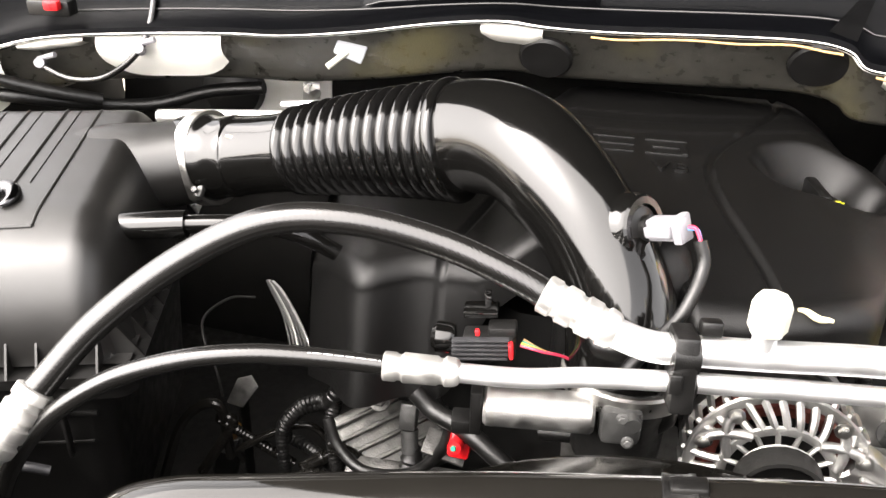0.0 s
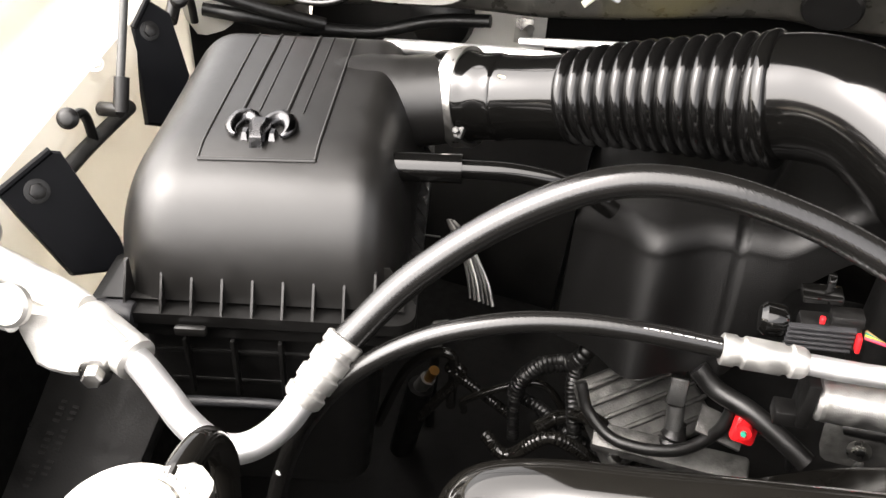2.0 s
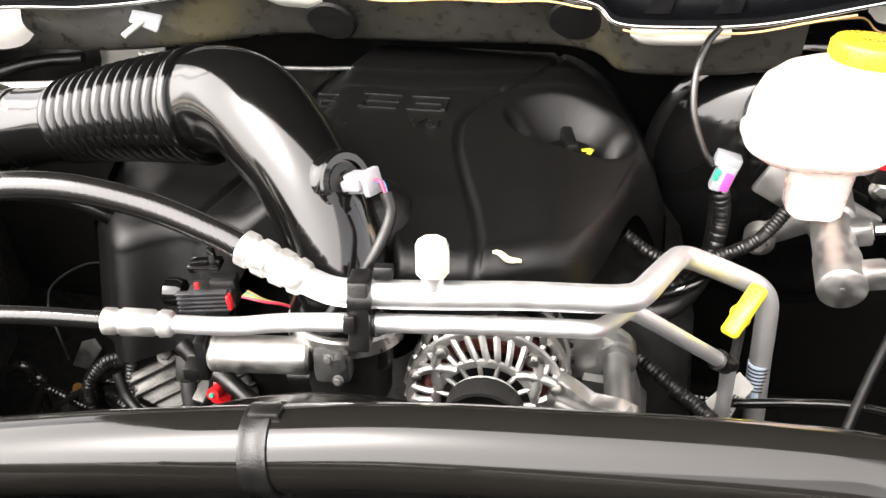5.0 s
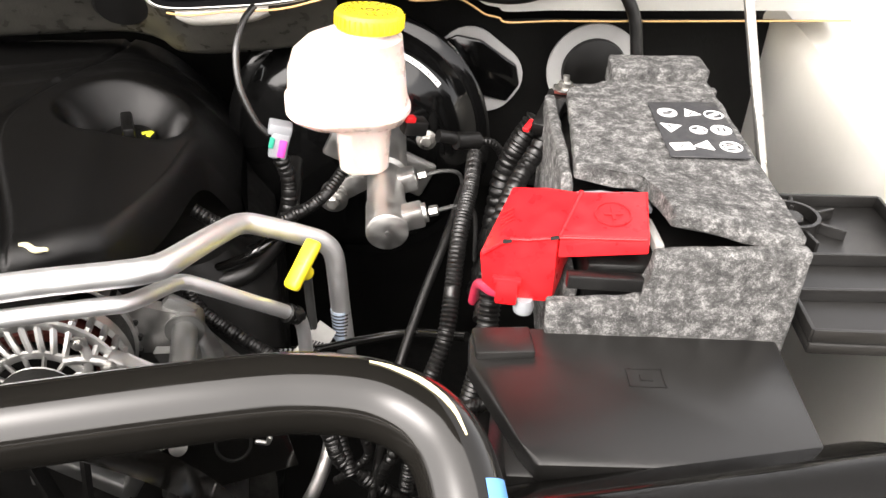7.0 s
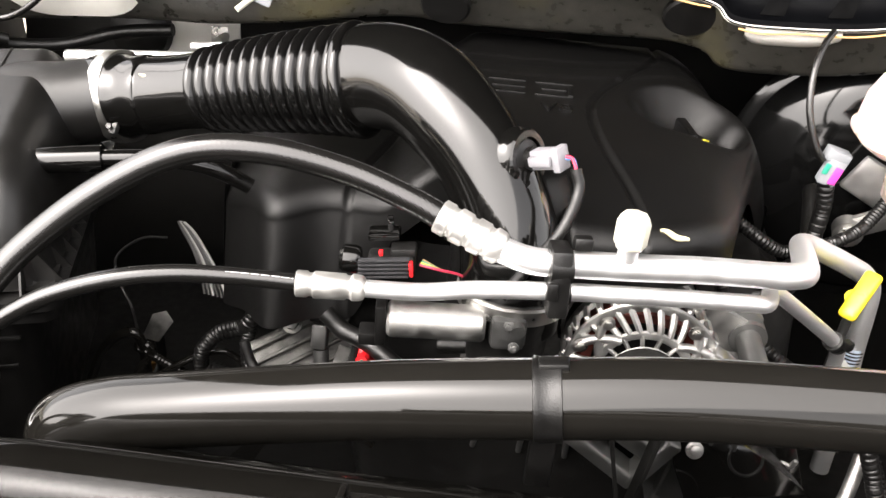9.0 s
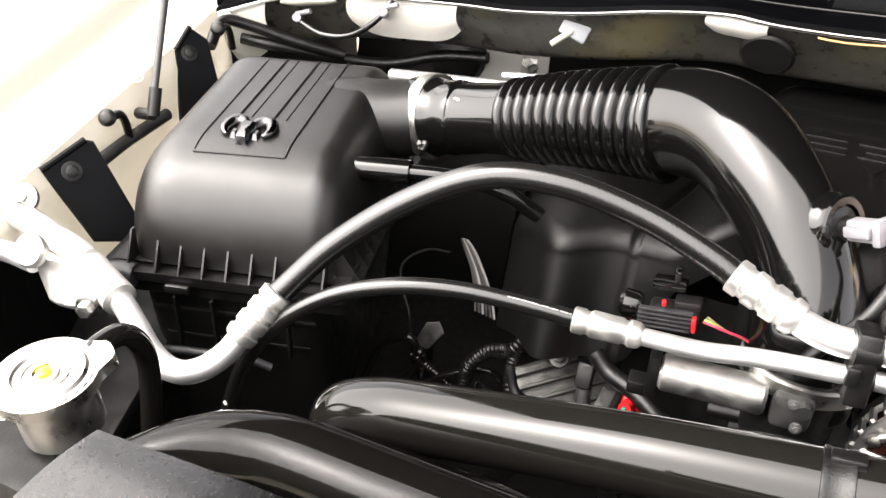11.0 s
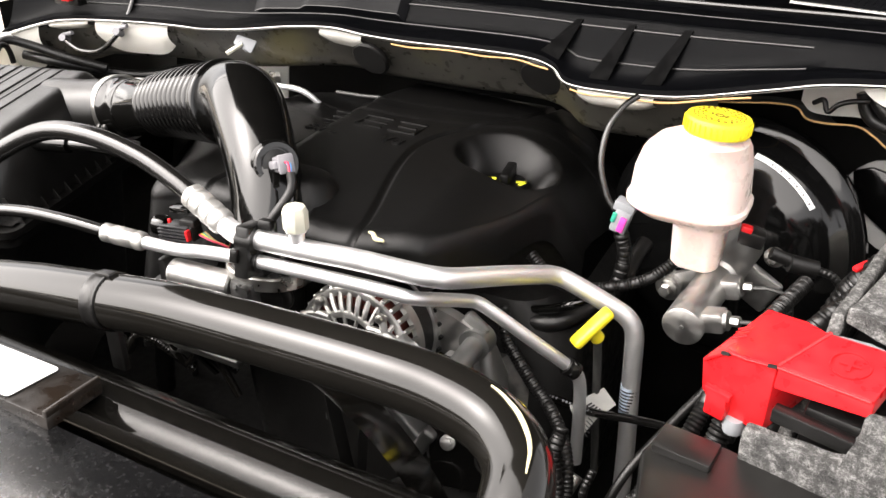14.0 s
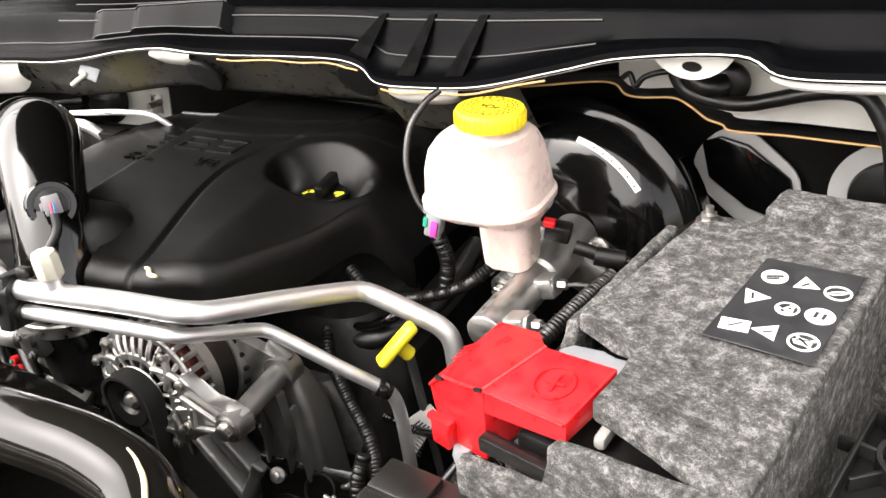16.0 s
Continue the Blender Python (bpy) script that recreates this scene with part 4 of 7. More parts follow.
piece("motor_seam", sweep(bmesh.new(), [(*(mo[0] + md * 0.006), 0.0178), (*(mo[0] + md * 0.009), 0.0178)], None, 28), STEEL, throttle)
piece("gear_case", merge(block((0.034, 0.040, 0.036), pose(-0.056, 0.561, 1.138, 0, 0, 17), 0.006), rod((-0.046, 0.552, 1.148), (-0.041, 0.538, 1.148), 0.007, 14)), DARKCAST, throttle)
for a in ((-0.050, 0.538, 1.153), (-0.044, 0.541, 1.128)):
    piece("screw", hexbolt(a, (0.2, -0.9, 0.3), 0.0035, 0.005), DARKCAST, throttle)
piece("motor_bracket", merge(block((0.010, 0.03, 0.045), pose(-0.171, 0.527, 1.137, 0, 0, 17), 0.002), block((0.018, 0.02, 0.014), pose(-0.182, 0.522, 1.118, 0, 0, 17), 0.002)), MATTE, throttle)
tplug = thing("throttle_plug", (-0.16, 0.56, 1.17), "black wiring plug with red lock tab", "plug")
piece("plug_body", merge(block((0.044, 0.022, 0.021), pose(-0.172, 0.556, 1.182, 0, -6, 15), 0.003), block((0.024, 0.016, 0.010), pose(-0.162, 0.560, 1.196, 0, -6, 15), 0.002)), MATTE, tplug)
for k in range(5):
    piece("plug_rib", block((0.048, 0.006, 0.0020), pose(-0.176, 0.5430, 1.173 + 0.0046 * k, 0, -6, 15), 0.0005), LABEL, tplug)
piece("lock_tab", block((0.004, 0.008, 0.015), pose(-0.1495, 0.546, 1.186, 0, -6, 15), 0.0015), RED, tplug, "red lock tab")
piece("lock_stud", block((0.004, 0.004, 0.006), pose(-0.178, 0.541, 1.200, 0, -6, 15), 0.001), RED, tplug, "small red stud")
piece("top_clip", merge(block((0.030, 0.018, 0.008), pose(-0.184, 0.566, 1.206, 0, -6, 15), 0.002), block((0.006, 0.006, 0.016), pose(-0.180, 0.572, 1.214, 0, -6, 15), 0.001)), GLOSS, tplug)
piece("end_knob", lathe([(0.012, 0), (0.014, 0.004), (0.014, 0.016), (0.010, 0.020)], Matrix.Translation((-0.202, 0.552, 1.180)) @ pose(0, 0, 0, 0, -90, 15), 20), GLOSS, tplug)
for k, mt in enumerate((PINKRED, YELLOW, GREEN, ORANGE)):
    piece("wire", tube([(-0.146, 0.560 + 0.003 * k, 1.183), (-0.128, 0.562 + 0.003 * k, 1.181 - 0.002 * k), (-0.105, 0.58, 1.165), (-0.10, 0.60, 1.12)], 0.0014, 6), mt, tplug)

# ---- alternator ----
alt = thing("alternator", (0.077, 0.62, 1.0), "cast aluminium alternator with open spoked end frame", "alternator")
AM = Matrix.Translation((0.076, 0.602, 1.086)) @ Vector((0.19, -0.97, 0.10)).to_track_quat("Z", "Y").to_matrix().to_4x4()
RO = 0.077


def ring(r, t, z, flat=0.6, seg=48):
    bm = bmesh.new()
    rows = []
    for k in range(8):
        a = 2 * math.pi * k / 8
        rows.append((r + t * math.cos(a), z + t * flat * math.sin(a)))
    rings = [[bm.verts.new(AM @ Vector((q * math.cos(b), q * math.sin(b), h))) for b in (2 * math.pi * j / seg for j in range(seg))] for q, h in rows]
    for i in range(8):
        for j in range(seg):
            bm.faces.new((rings[i][j], rings[i][(j + 1) % seg], rings[(i + 1) % 8][(j + 1) % seg], rings[(i + 1) % 8][j]))
    return bm


frame_end = piece("end_frame", merge(ring(RO - 0.005, 0.0055, -0.006), ring(0.047, 0.0048, 0.005), ring(0.030, 0.006, 0.009),
                                     lathe([(RO - 0.004, -0.046), (RO + 0.001, -0.044), (RO + 0.001, -0.030), (RO - 0.004, -0.028)], AM, 48, False)), CAST, alt)
BRACE = [radians(a) for a in (38, 142, 218, 322)]


def apart(a, b):
    return abs((a - b + math.pi) % (2 * math.pi) - math.pi)


for k in range(32):
    a = 2 * math.pi * k / 32
    near = min(apart(a, b) for b in BRACE) < 0.30
    pts = []
    for t in range(5):
        f = t / 4
        rr, aa = (0.058 if near else 0.049) + (RO - 0.006 - (0.058 if near else 0.049)) * f, a + 0.10 * f
        pts.append((*(AM @ Vector((rr * math.cos(aa), rr * math.sin(aa), 0.004 - 0.010 * f * f))), 0.0036))
    if near:
        pts = pts[2:]
    for t in range(3):
        pts.append((*(AM @ Vector((RO * math.cos(a + 0.10), RO * math.sin(a + 0.10), -0.010 - 0.0095 * t))), 0.0037))
    piece("vent_rib", sweep(bmesh.new(), pts, None, 6), CAST, frame_end)
for k in range(16):
    a = 2 * math.pi * k / 16 + 0.15
    piece("spoke", sweep(bmesh.new(), [(*(AM @ Vector((r * math.cos(a), r * math.sin(a), 0.006))), 0.0024) for r in (0.031, 0.039, 0.047)], None, 6), CAST, frame_end)
for b in BRACE:
    for sg in (-1, 1):
        a0, a1 = b - sg * 0.30, b + sg * 0.26
        arm = [(*(AM @ Vector(((0.047 + 0.025 * t / 4) * math.cos(a0 + (a1 - a0) * t / 4), (0.047 + 0.025 * t / 4) * math.sin(a0 + (a1 - a0) * t / 4), 0.008 - 0.004 * t / 4))), 0.0042 + 0.0008 * t / 4) for t in range(5)]
        piece("cross_arm", sweep(bmesh.new(), arm, None, 10), CAST, frame_end)
        piece("through_bolt", hexbolt(AM @ Vector((0.070 * math.cos(a1), 0.070 * math.sin(a1), 0.006)), AM.to_3x3() @ Vector((0, 0, 1)), 0.0050, 0.006), STEEL, alt)
piece("copper_winding", lathe([(0.066, -0.05), (0.068, -0.02), (0.060, -0.010), (0.050, -0.012), (0.048, -0.05)], AM, 48), COPPER, alt, "dark red copper winding")
piece("rotor", lathe([(0.046, -0.05), (0.046, -0.008), (0.01, -0.006)], AM, 32), MATTE, alt)
piece("stator", lathe([(RO - 0.006, -0.075), (RO - 0.003, -0.073), (RO - 0.003, -0.047), (RO - 0.006, -0.045)], AM, 48), MATTE, alt, "black laminated core")
rear = piece("rear_frame", lathe([(0.030, -0.128), (0.060, -0.124), (RO - 0.006, -0.112), (RO, -0.100), (RO, -0.076), (RO - 0.004, -0.074)], AM, 48), CAST, alt)
for k in range(26):
    a = 2 * math.pi * k / 26
    piece("rear_slot", sweep(bmesh.new(), [AM @ Vector(((RO + 0.001) * math.cos(a), (RO + 0.001) * math.sin(a), z)) for z in (-0.080, -0.092, -0.104)], 0.0032, 6), DEEP, rear)
piece("pulley", lathe([(0.012, 0.008), (0.031, 0.009), (0.032, 0.011)] + [(0.0295 + 0.0018 * (k % 2), 0.012 + 0.0016 * k) for k in range(10)] + [(0.032, 0.028), (0.030, 0.030), (0.017, 0.027), (0.014, 0.022)], AM, 36), MATTE, alt, "black ribbed pulley")
piece("shaft_nut", hexbolt(AM @ Vector((0, 0, 0.021)), AM.to_3x3() @ Vector((0, 0, 1)), 0.0075, 0.008), STEEL, alt)
ear0, ear1 = Vector((0.197, 0.630, 1.073)), Vector((0.178, 0.720, 1.078))
piece("mount_sleeve", merge(rod(ear0, ear1, 0.0135, 20), rod(ear0 + Vector((0.003, -0.012, 0)), ear0 + Vector((-0.001, 0.012, 0)), 0.0185, 20), rod(ear1 + Vector((0.002, -0.010, 0)), ear1 + Vector((-0.003, 0.014, 0)), 0.0205, 24), block((0.036, 0.014, 0.040), pose(0.168, 0.722, 1.092, 0, 35, 11), 0.006)), SLEEVE, alt)
front_web = loft([[Vector((x, y0 + y, z)) for x, y0, z in ((0.124, 0.606, 1.036), (0.112, 0.604, 1.060), (0.140, 0.610, 1.124), (0.152, 0.613, 1.114), (0.170, 0.618, 1.094), (0.196, 0.624, 1.094), (0.212, 0.627, 1.086), (0.213, 0.627, 1.060), (0.196, 0.624, 1.051), (0.166, 0.617, 1.054), (0.148, 0.612, 1.040))] for y in (0.0, 0.018)])
bmesh.ops.bevel(front_web, geom=front_web.edges[:], offset=0.003, segments=2, affect="EDGES", profile=0.6)
piece("mount_arm", merge(front_web, block((0.070, 0.006, 0.006), pose(0.165, 0.612, 1.060, 0, -8, 13), 0.002), block((0.060, 0.006, 0.006), pose(0.166, 0.612, 1.086, 0, 28, 13), 0.002), block((0.006, 0.006, 0.030), pose(0.152, 0.608, 1.074, 0, 10, 13), 0.002)), CAST, alt)
piece("mount_arm", loft([[Vector(q) for q in ((0.125, 0.698 + y, 1.055), (0.128, 0.698 + y, 1.118), (0.148, 0.704 + y, 1.112), (0.190, 0.718 + y, 1.090), (0.190, 0.718 + y, 1.064), (0.148, 0.704 + y, 1.052))] for y in (0.0, 0.014)]), CAST, alt)
piece("mount_bolt", hexbolt(ear0 + Vector((0.003, -0.012, 0)), (0.2, -0.97, 0.0), 0.010, 0.012), STEEL, alt)

belt = thing("drive_belt", (0.02, 0.57, 0.85), "black rubber drive belt running down from the pulley", "belt")
bc = AM @ Vector((0, 0, 0.020))
fw = (AM.to_3x3() @ Vector((0, 0, 1))).normalized()
sd = fw.cross(Vector((0, 0, 1))).normalized()
loop = [bc + sd * -0.034 + Vector((-0.03, 0.0, -0.26))]
for k in range(13):
    a = math.pi * (1 - k / 12)
    loop.append(bc + sd * (0.0325 * math.cos(a)) + Vector((0, 0, 1)) * 0.0325 * math.sin(a))
loop.append(bc + sd * 0.034 + Vector((0.06, 0.0, -0.26)))
bb = bmesh.new()
rows = []
for i, q in enumerate(loop):
    out = ((q - bc) if 0 < i < len(loop) - 1 else sd * (-1 if i == 0 else 1)).normalized()
    rows.append([bb.verts.new(q + fw * w + out * h) for w, h in ((-0.012, 0), (0.012, 0), (0.012, 0.004), (-0.012, 0.004))])
for a, b in zip(rows, rows[1:]):
    for i in range(4):
        bb.faces.new((a[i], a[(i + 1) % 4], b[(i + 1) % 4], b[i]))
piece("belt_strip", bb, INSUL, belt)

# ---- low engine parts between air box and engine ----
head = thing("valve_cover", (-0.30, 0.66, 0.85), "dull cast aluminium cylinder head corner with ribs", "cylinder head")
hm = pose(-0.318, 0.672, 0.925, 30, -10, 50)
piece("casting", block((0.13, 0.10, 0.04), hm, 0.008, 3), HEADCAST, head)
for k in range(5):
    piece("cast_rib", block((0.13, 0.005, 0.010), hm @ pose(0.0, -0.036 + 0.018 * k, 0.022), 0.002), HEADCAST, head)
piece("flange", block((0.16, 0.03, 0.02), pose(-0.27, 0.62, 0.925, 20, 0, 12), 0.005), HEADCAST, head)
eblock = thing("engine_block", (-0.05, 0.8, 0.6), "engine block coloured near-black for the deep shadow", "engine")
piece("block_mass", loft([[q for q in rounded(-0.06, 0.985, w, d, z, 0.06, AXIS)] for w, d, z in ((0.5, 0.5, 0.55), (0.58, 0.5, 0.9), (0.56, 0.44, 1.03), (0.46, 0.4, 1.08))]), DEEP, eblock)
injector = thing("ignition_plug", (-0.272, 0.605, 0.98), "steel and black spark plug connector", "connector")
piece("metal_body", merge(block((0.018, 0.016, 0.030), pose(-0.276, 0.615, 1.018, -20, 0, 10), 0.003), rod((-0.274, 0.612, 1.002), (-0.270, 0.604, 0.978), 0.009, 14)), DARKCAST, injector)
piece("boot", lathe([(0.011, 0.0), (0.013, 0.004), (0.011, 0.008), (0.013, 0.012), (0.011, 0.016), (0.009, 0.026)], pose(-0.268, 0.600, 0.958, -20, 0, 0), 18), MATTE, injector)
piece("clip_part", block((0.016, 0.012, 0.014), pose(-0.281, 0.620, 1.042, -20, 0, 10), 0.002), MATTE, injector)
rplug = thing("knock_sensor_plug", (-0.206, 0.585, 1.02), "bright red plug on a grey bracket", "plug")
piece("red_body", merge(block((0.022, 0.014, 0.026), pose(-0.207, 0.585, 1.028, -25, 8, 15), 0.004), rod((-0.207, 0.580, 1.036), (-0.206, 0.566, 1.040), 0.007, 12)), RED, rplug)
piece("plug_eye", lathe([(0.0026, 0), (0.0026, 0.003)], Matrix.Translation((-0.206, 0.566, 1.040)) @ pose(0, 0, 0, 70, 0, 0), 12), GREEN, rplug, "green seal")
piece("plug_wire", tube([(-0.197, 0.588, 1.028), (-0.18, 0.59, 1.022), (-0.165, 0.60, 1.005), (-0.16, 0.62, 0.97)], 0.0035, 8), MATTE, rplug)
piece("stay", block((0.045, 0.03, 0.004), pose(-0.228, 0.60, 1.005, 20, 15, 10), 0.001), HEADCAST, rplug, "grey metal stay")


def taped(name, pts, r, label, seed=1):
    """A cable bundle wound in shiny tape: an uneven tube with creases where the tape overlaps."""
    t = thing(name, tuple(pts[-1]), label, "wiring")
    out, base = [], smooth_path(pts, 26)
    for i, q in enumerate(base):
        k = 1 + 0.16 * noise.noise(Vector((i * 0.35, seed, 0))) - 0.10 * (i % 5 == 0)
        out.append((*q[:3], r * k))
    piece("taped_cable", sweep(bmesh.new(), out, None, 12), MATTE, t)
    return t


def loom(name, pts, r, label, rippled=True, mat=None):
    t = thing(name, tuple(pts[-1]), label, "wiring")
    if rippled:
        piece("conduit", corrugated(pts, r), mat or MATTE, t)
    else:
        piece("taped_cable", tube(pts, r, 12, 8), mat or MATTE, t)
    return t


loom("wiring_loom", [(-0.36, 0.68, 1.03), (-0.385, 0.665, 0.98), (-0.392, 0.65, 0.945), (-0.380, 0.632, 0.912), (-0.372, 0.63, 0.87)], 0.009, "black corrugated wiring conduit beside the engine")
loom("wiring_loom", [(-0.400, 0.66, 0.965), (-0.428, 0.65, 0.955), (-0.447, 0.638, 0.930), (-0.452, 0.632, 0.90), (-0.448, 0.63, 0.84)], 0.0075, "thin black corrugated wiring conduit looping down")
loom("ground_cable", [(-0.372, 0.61, 0.985), (-0.355, 0.60, 0.958), (-0.318, 0.59, 0.945), (-0.262, 0.585, 0.968), (-0.228, 0.59, 1.01), (-0.222, 0.60, 1.05)], 0.0062, "black taped cable sagging below the hose", False)
loom("vacuum_hose", [(-0.262, 0.60, 1.065), (-0.240, 0.595, 1.052), (-0.205, 0.585, 1.05), (-0.172, 0.575, 1.04), (-0.15, 0.57, 1.03)], 0.0095, "black rubber hose below the throttle motor", False)
loom("taped_harness", [(-0.03, 0.575, 1.165), (-0.02, 0.585, 1.14), (-0.022, 0.59, 1.118), (-0.045, 0.59, 1.10), (-0.09, 0.595, 1.075), (-0.13, 0.60, 1.06)], 0.008, "dark grey taped harness beside the throttle", False)
loom("wiring_loom", [(0.150, 0.82, 1.07), (0.167, 0.80, 1.04), (0.224, 0.77, 1.020), (0.287, 0.74, 1.000), (0.33, 0.70, 0.98), (0.36, 0.65, 0.93)], 0.0085, "black corrugated conduit beside the alternator")
pcab = loom("battery_cable", [(0.109, 0.83, 1.028), (0.176, 0.82, 1.0), (0.208, 0.82, 0.96), (0.256, 0.812, 0.966), (0.31, 0.803, 0.981), (0.362, 0.795, 1.004), (0.42, 0.78, 1.03), (0.48, 0.74, 1.06)], 0.0056, "black sleeved cable with white print", False, GLOSS)
for k in range(14):
    a = Vector((0.228, 0.8175, 0.9605)).lerp(Vector((0.310, 0.803, 0.981)), k / 14)
    if k % 5 != 4:
        piece("print_bar", block((0.0032, 0.0012, 0.003), Matrix.Translation(a + Vector((0.001, -0.0036, 0.0034))) @ pose(0, 0, 0, -45, -18, -20), 0), PALEGREY, pcab)
loom("red_lead", [(-0.01, 0.82, 1.038), (0.025, 0.82, 1.050), (0.055, 0.82, 1.056), (0.080, 0.82, 1.047), (0.095, 0.825, 1.02)], 0.0042, "dark red sleeved lead behind the alternator", False, PINKRED)
loom("breather_hose", [(0.097, 0.84, 1.072), (0.120, 0.84, 1.065), (0.150, 0.84, 1.063), (0.192, 0.84, 1.072), (0.235, 0.845, 1.094), (0.26, 0.87, 1.11)], 0.0065, "glossy black hose curving under the pipes", False, GLOSS)
loom("coolant_hose", [(0.10, 0.98, 1.06), (0.13, 0.90, 1.05), (0.17, 0.84, 1.05), (0.22, 0.85, 1.06), (0.25, 0.93, 1.08), (0.25, 1.02, 1.12)], 0.0125, "black hose curving behind the pipes", False)
taped("wiring_loom", [(0.246, 0.94, 1.175), (0.255, 0.945, 1.13), (0.25, 0.93, 1.08), (0.225, 0.90, 1.06), (0.17, 0.88, 1.05)], 0.010, "black conduit below the connector")
taped("wiring_loom", [(0.560, 0.955, 1.225), (0.540, 0.95, 1.195), (0.525, 0.95, 1.15), (0.515, 0.93, 1.09), (0.50, 0.90, 1.0)], 0.015, "thick black taped cable beside the battery")
loom("wiring_loom", [(0.486, 0.95, 1.175), (0.480, 0.88, 1.170), (0.468, 0.81, 1.150), (0.462, 0.76, 1.115), (0.455, 0.72, 1.07), (0.43, 0.68, 1.0), (0.42, 0.66, 0.90)], 0.010, "black corrugated conduit beside the battery tray")
loom("wiring_loom", [(0.50, 0.71, 1.16), (0.495, 0.68, 1.10), (0.48, 0.65, 1.03), (0.47, 0.64, 0.95)], 0.012, "black corrugated conduit under the terminal cover")
loom("wiring_loom", [(0.505, 0.60, 1.10), (0.46, 0.60, 1.075), (0.44, 0.58, 1.03), (0.46, 0.56, 0.98), (0.47, 0.55, 0.90)], 0.008, "black corrugated conduit low behind the radiator hose")
loom("red_cable", [(0.455, 0.52, 1.06), (0.465, 0.51, 1.02), (0.475, 0.50, 0.97), (0.48, 0.50, 0.92)], 0.0065, "red sleeved cable low beside the fuse box", False, PINKRED)

# small things in the gap between air box and engine
strap = thing("braided_strap", (-0.72, 1.08, 0.66), "frayed silver braided ground strap", "strap")
for k in range(6):
    o = 0.005 * (k - 2.5)
    piece("strand", tube([(-0.815 + 0.5 * o, 1.145, 0.745), (-0.795 + o, 1.135, 0.735), (-0.755 + o * 1.2, 1.11, 0.71), (-0.720 + o * 1.6, 1.08, 0.685), (-0.70 + o * 1.8, 1.06, 0.655)], 0.0034, 8), (DARKCAST, HEADCAST, CAST)[k % 3], strap)
loom("thin_wire", [(-0.79, 1.06, 0.765), (-0.815, 1.02, 0.78), (-0.80, 0.93, 0.80), (-0.745, 0.86, 0.81), (-0.705, 0.83, 0.79), (-0.70, 0.83, 0.74)], 0.0022, "thin curved bare steel wire", False, DARKCAST)
brass = thing("brass_plug", (-0.65, 0.78, 0.68), "tarnished brass plug low beside the air box", "plug")
piece("plug_shank", rod((-0.665, 0.785, 0.690), (-0.650, 0.782, 0.718), 0.012, 12), HEADCAST, brass)
piece("plug_body", rod((-0.70, 0.79, 0.53), (-0.664, 0.785, 0.692), 0.020, 14), DEEP, brass)
piece("plug_nose", rod((-0.652, 0.783, 0.712), (-0.638, 0.778, 0.742), 0.008, 12), BRASS, brass)
stay = thing("bent_bracket", (-0.67, 0.84, 0.72), "small bent steel bracket low in the bay", "bracket")
piece("bracket_plate", slab([(-0.022, -0.022), (0.006, -0.026), (0.026, 0.010), (0.012, 0.026), (-0.010, 0.018)], 0, 0.003, Matrix.Translation((-0.670, 0.842, 0.752)) @ pose(0, 0, 0, 55, 0, 10), 0.001), HEADCAST, stay)
piece("bracket_leg", rod((-0.69, 0.86, 0.53), (-0.672, 0.846, 0.742), 0.008, 10), DEEP, stay)
taped("wiring_loom", [(-0.455, 0.64, 0.90), (-0.450, 0.64, 0.925), (-0.432, 0.65, 0.948), (-0.406, 0.66, 0.957), (-0.390, 0.655, 0.975), (-0.375, 0.67, 1.01)], 0.010, "knotted taped wiring with glossy wraps")
loom("wiring_loom", [(-0.47, 0.68, 0.86), (-0.43, 0.66, 0.875), (-0.39, 0.65, 0.865), (-0.34, 0.65, 0.85)], 0.008, "black corrugated conduit low beside the engine")
headbolt = thing("flange_bolt", (-0.325, 0.64, 0.99), "grey flange bolt on the cylinder head", "bolt")
piece("bolt_head", hexbolt((-0.325, 0.645, 0.998), (0.1, -0.6, 0.8), 0.008, 0.009), HEADCAST, headbolt)
tag = thing("cardboard_tag", (0.30, 0.81, 0.97), "pale grey folded tag with dark printed bars", "tag")
TG = Matrix.Translation((0.300, 0.812, 0.975)) @ pose(0, 0, 0, 65, 20, 22) @ Matrix.Scale(0.8, 4)
paper = piece("tag_paper", slab([(-0.036, -0.010), (0.0, 0.042), (0.030, 0.026), (0.012, -0.010), (0.004, -0.050)], 0, 0.0012, TG, 0.0003, 1), TAN, tag)
for k in range(5):
    piece("print_bar", block((0.003, 0.016 - 0.002 * k, 0.0006), TG @ pose(-0.010 + 0.006 * k, 0.004, 0.0015, 0, 0, -30), 0), LABEL, paper)
    piece("print_bar", block((0.014, 0.0015, 0.0006), TG @ pose(0.006, -0.016 - 0.006 * k, 0.0015, 0, 0, -20), 0), LABEL, paper)
lowb = thing("low_bracket", (0.20, 0.60, 0.88), "black pressed steel bracket with round hole and bolt", "bracket")
LB = Matrix.Translation((0.203, 0.703, 0.915)) @ pose(0, 0, 0, 58, 0, 18)
piece("bracket_plate", slab([(-0.075, 0.030), (0.070, 0.030), (0.085, -0.040), (-0.055, -0.050), (-0.070, -0.010)], 0, 0.004, LB, 0.001), GLOSS, lowb)
piece("hole_rim", lathe([(0.022, 0.0045), (0.020, 0.006), (0.018, 0.004), (0.017, -0.002), (0.0, -0.002)], LB @ pose(0.014, 0.0, 0), 28, False), DEEP, lowb)
piece("bolt_head", hexbolt(LB @ Vector((-0.047, 0.008, 0.004)), LB.to_3x3() @ Vector((0, 0, 1)), 0.0070, 0.008), CAST, lowb)
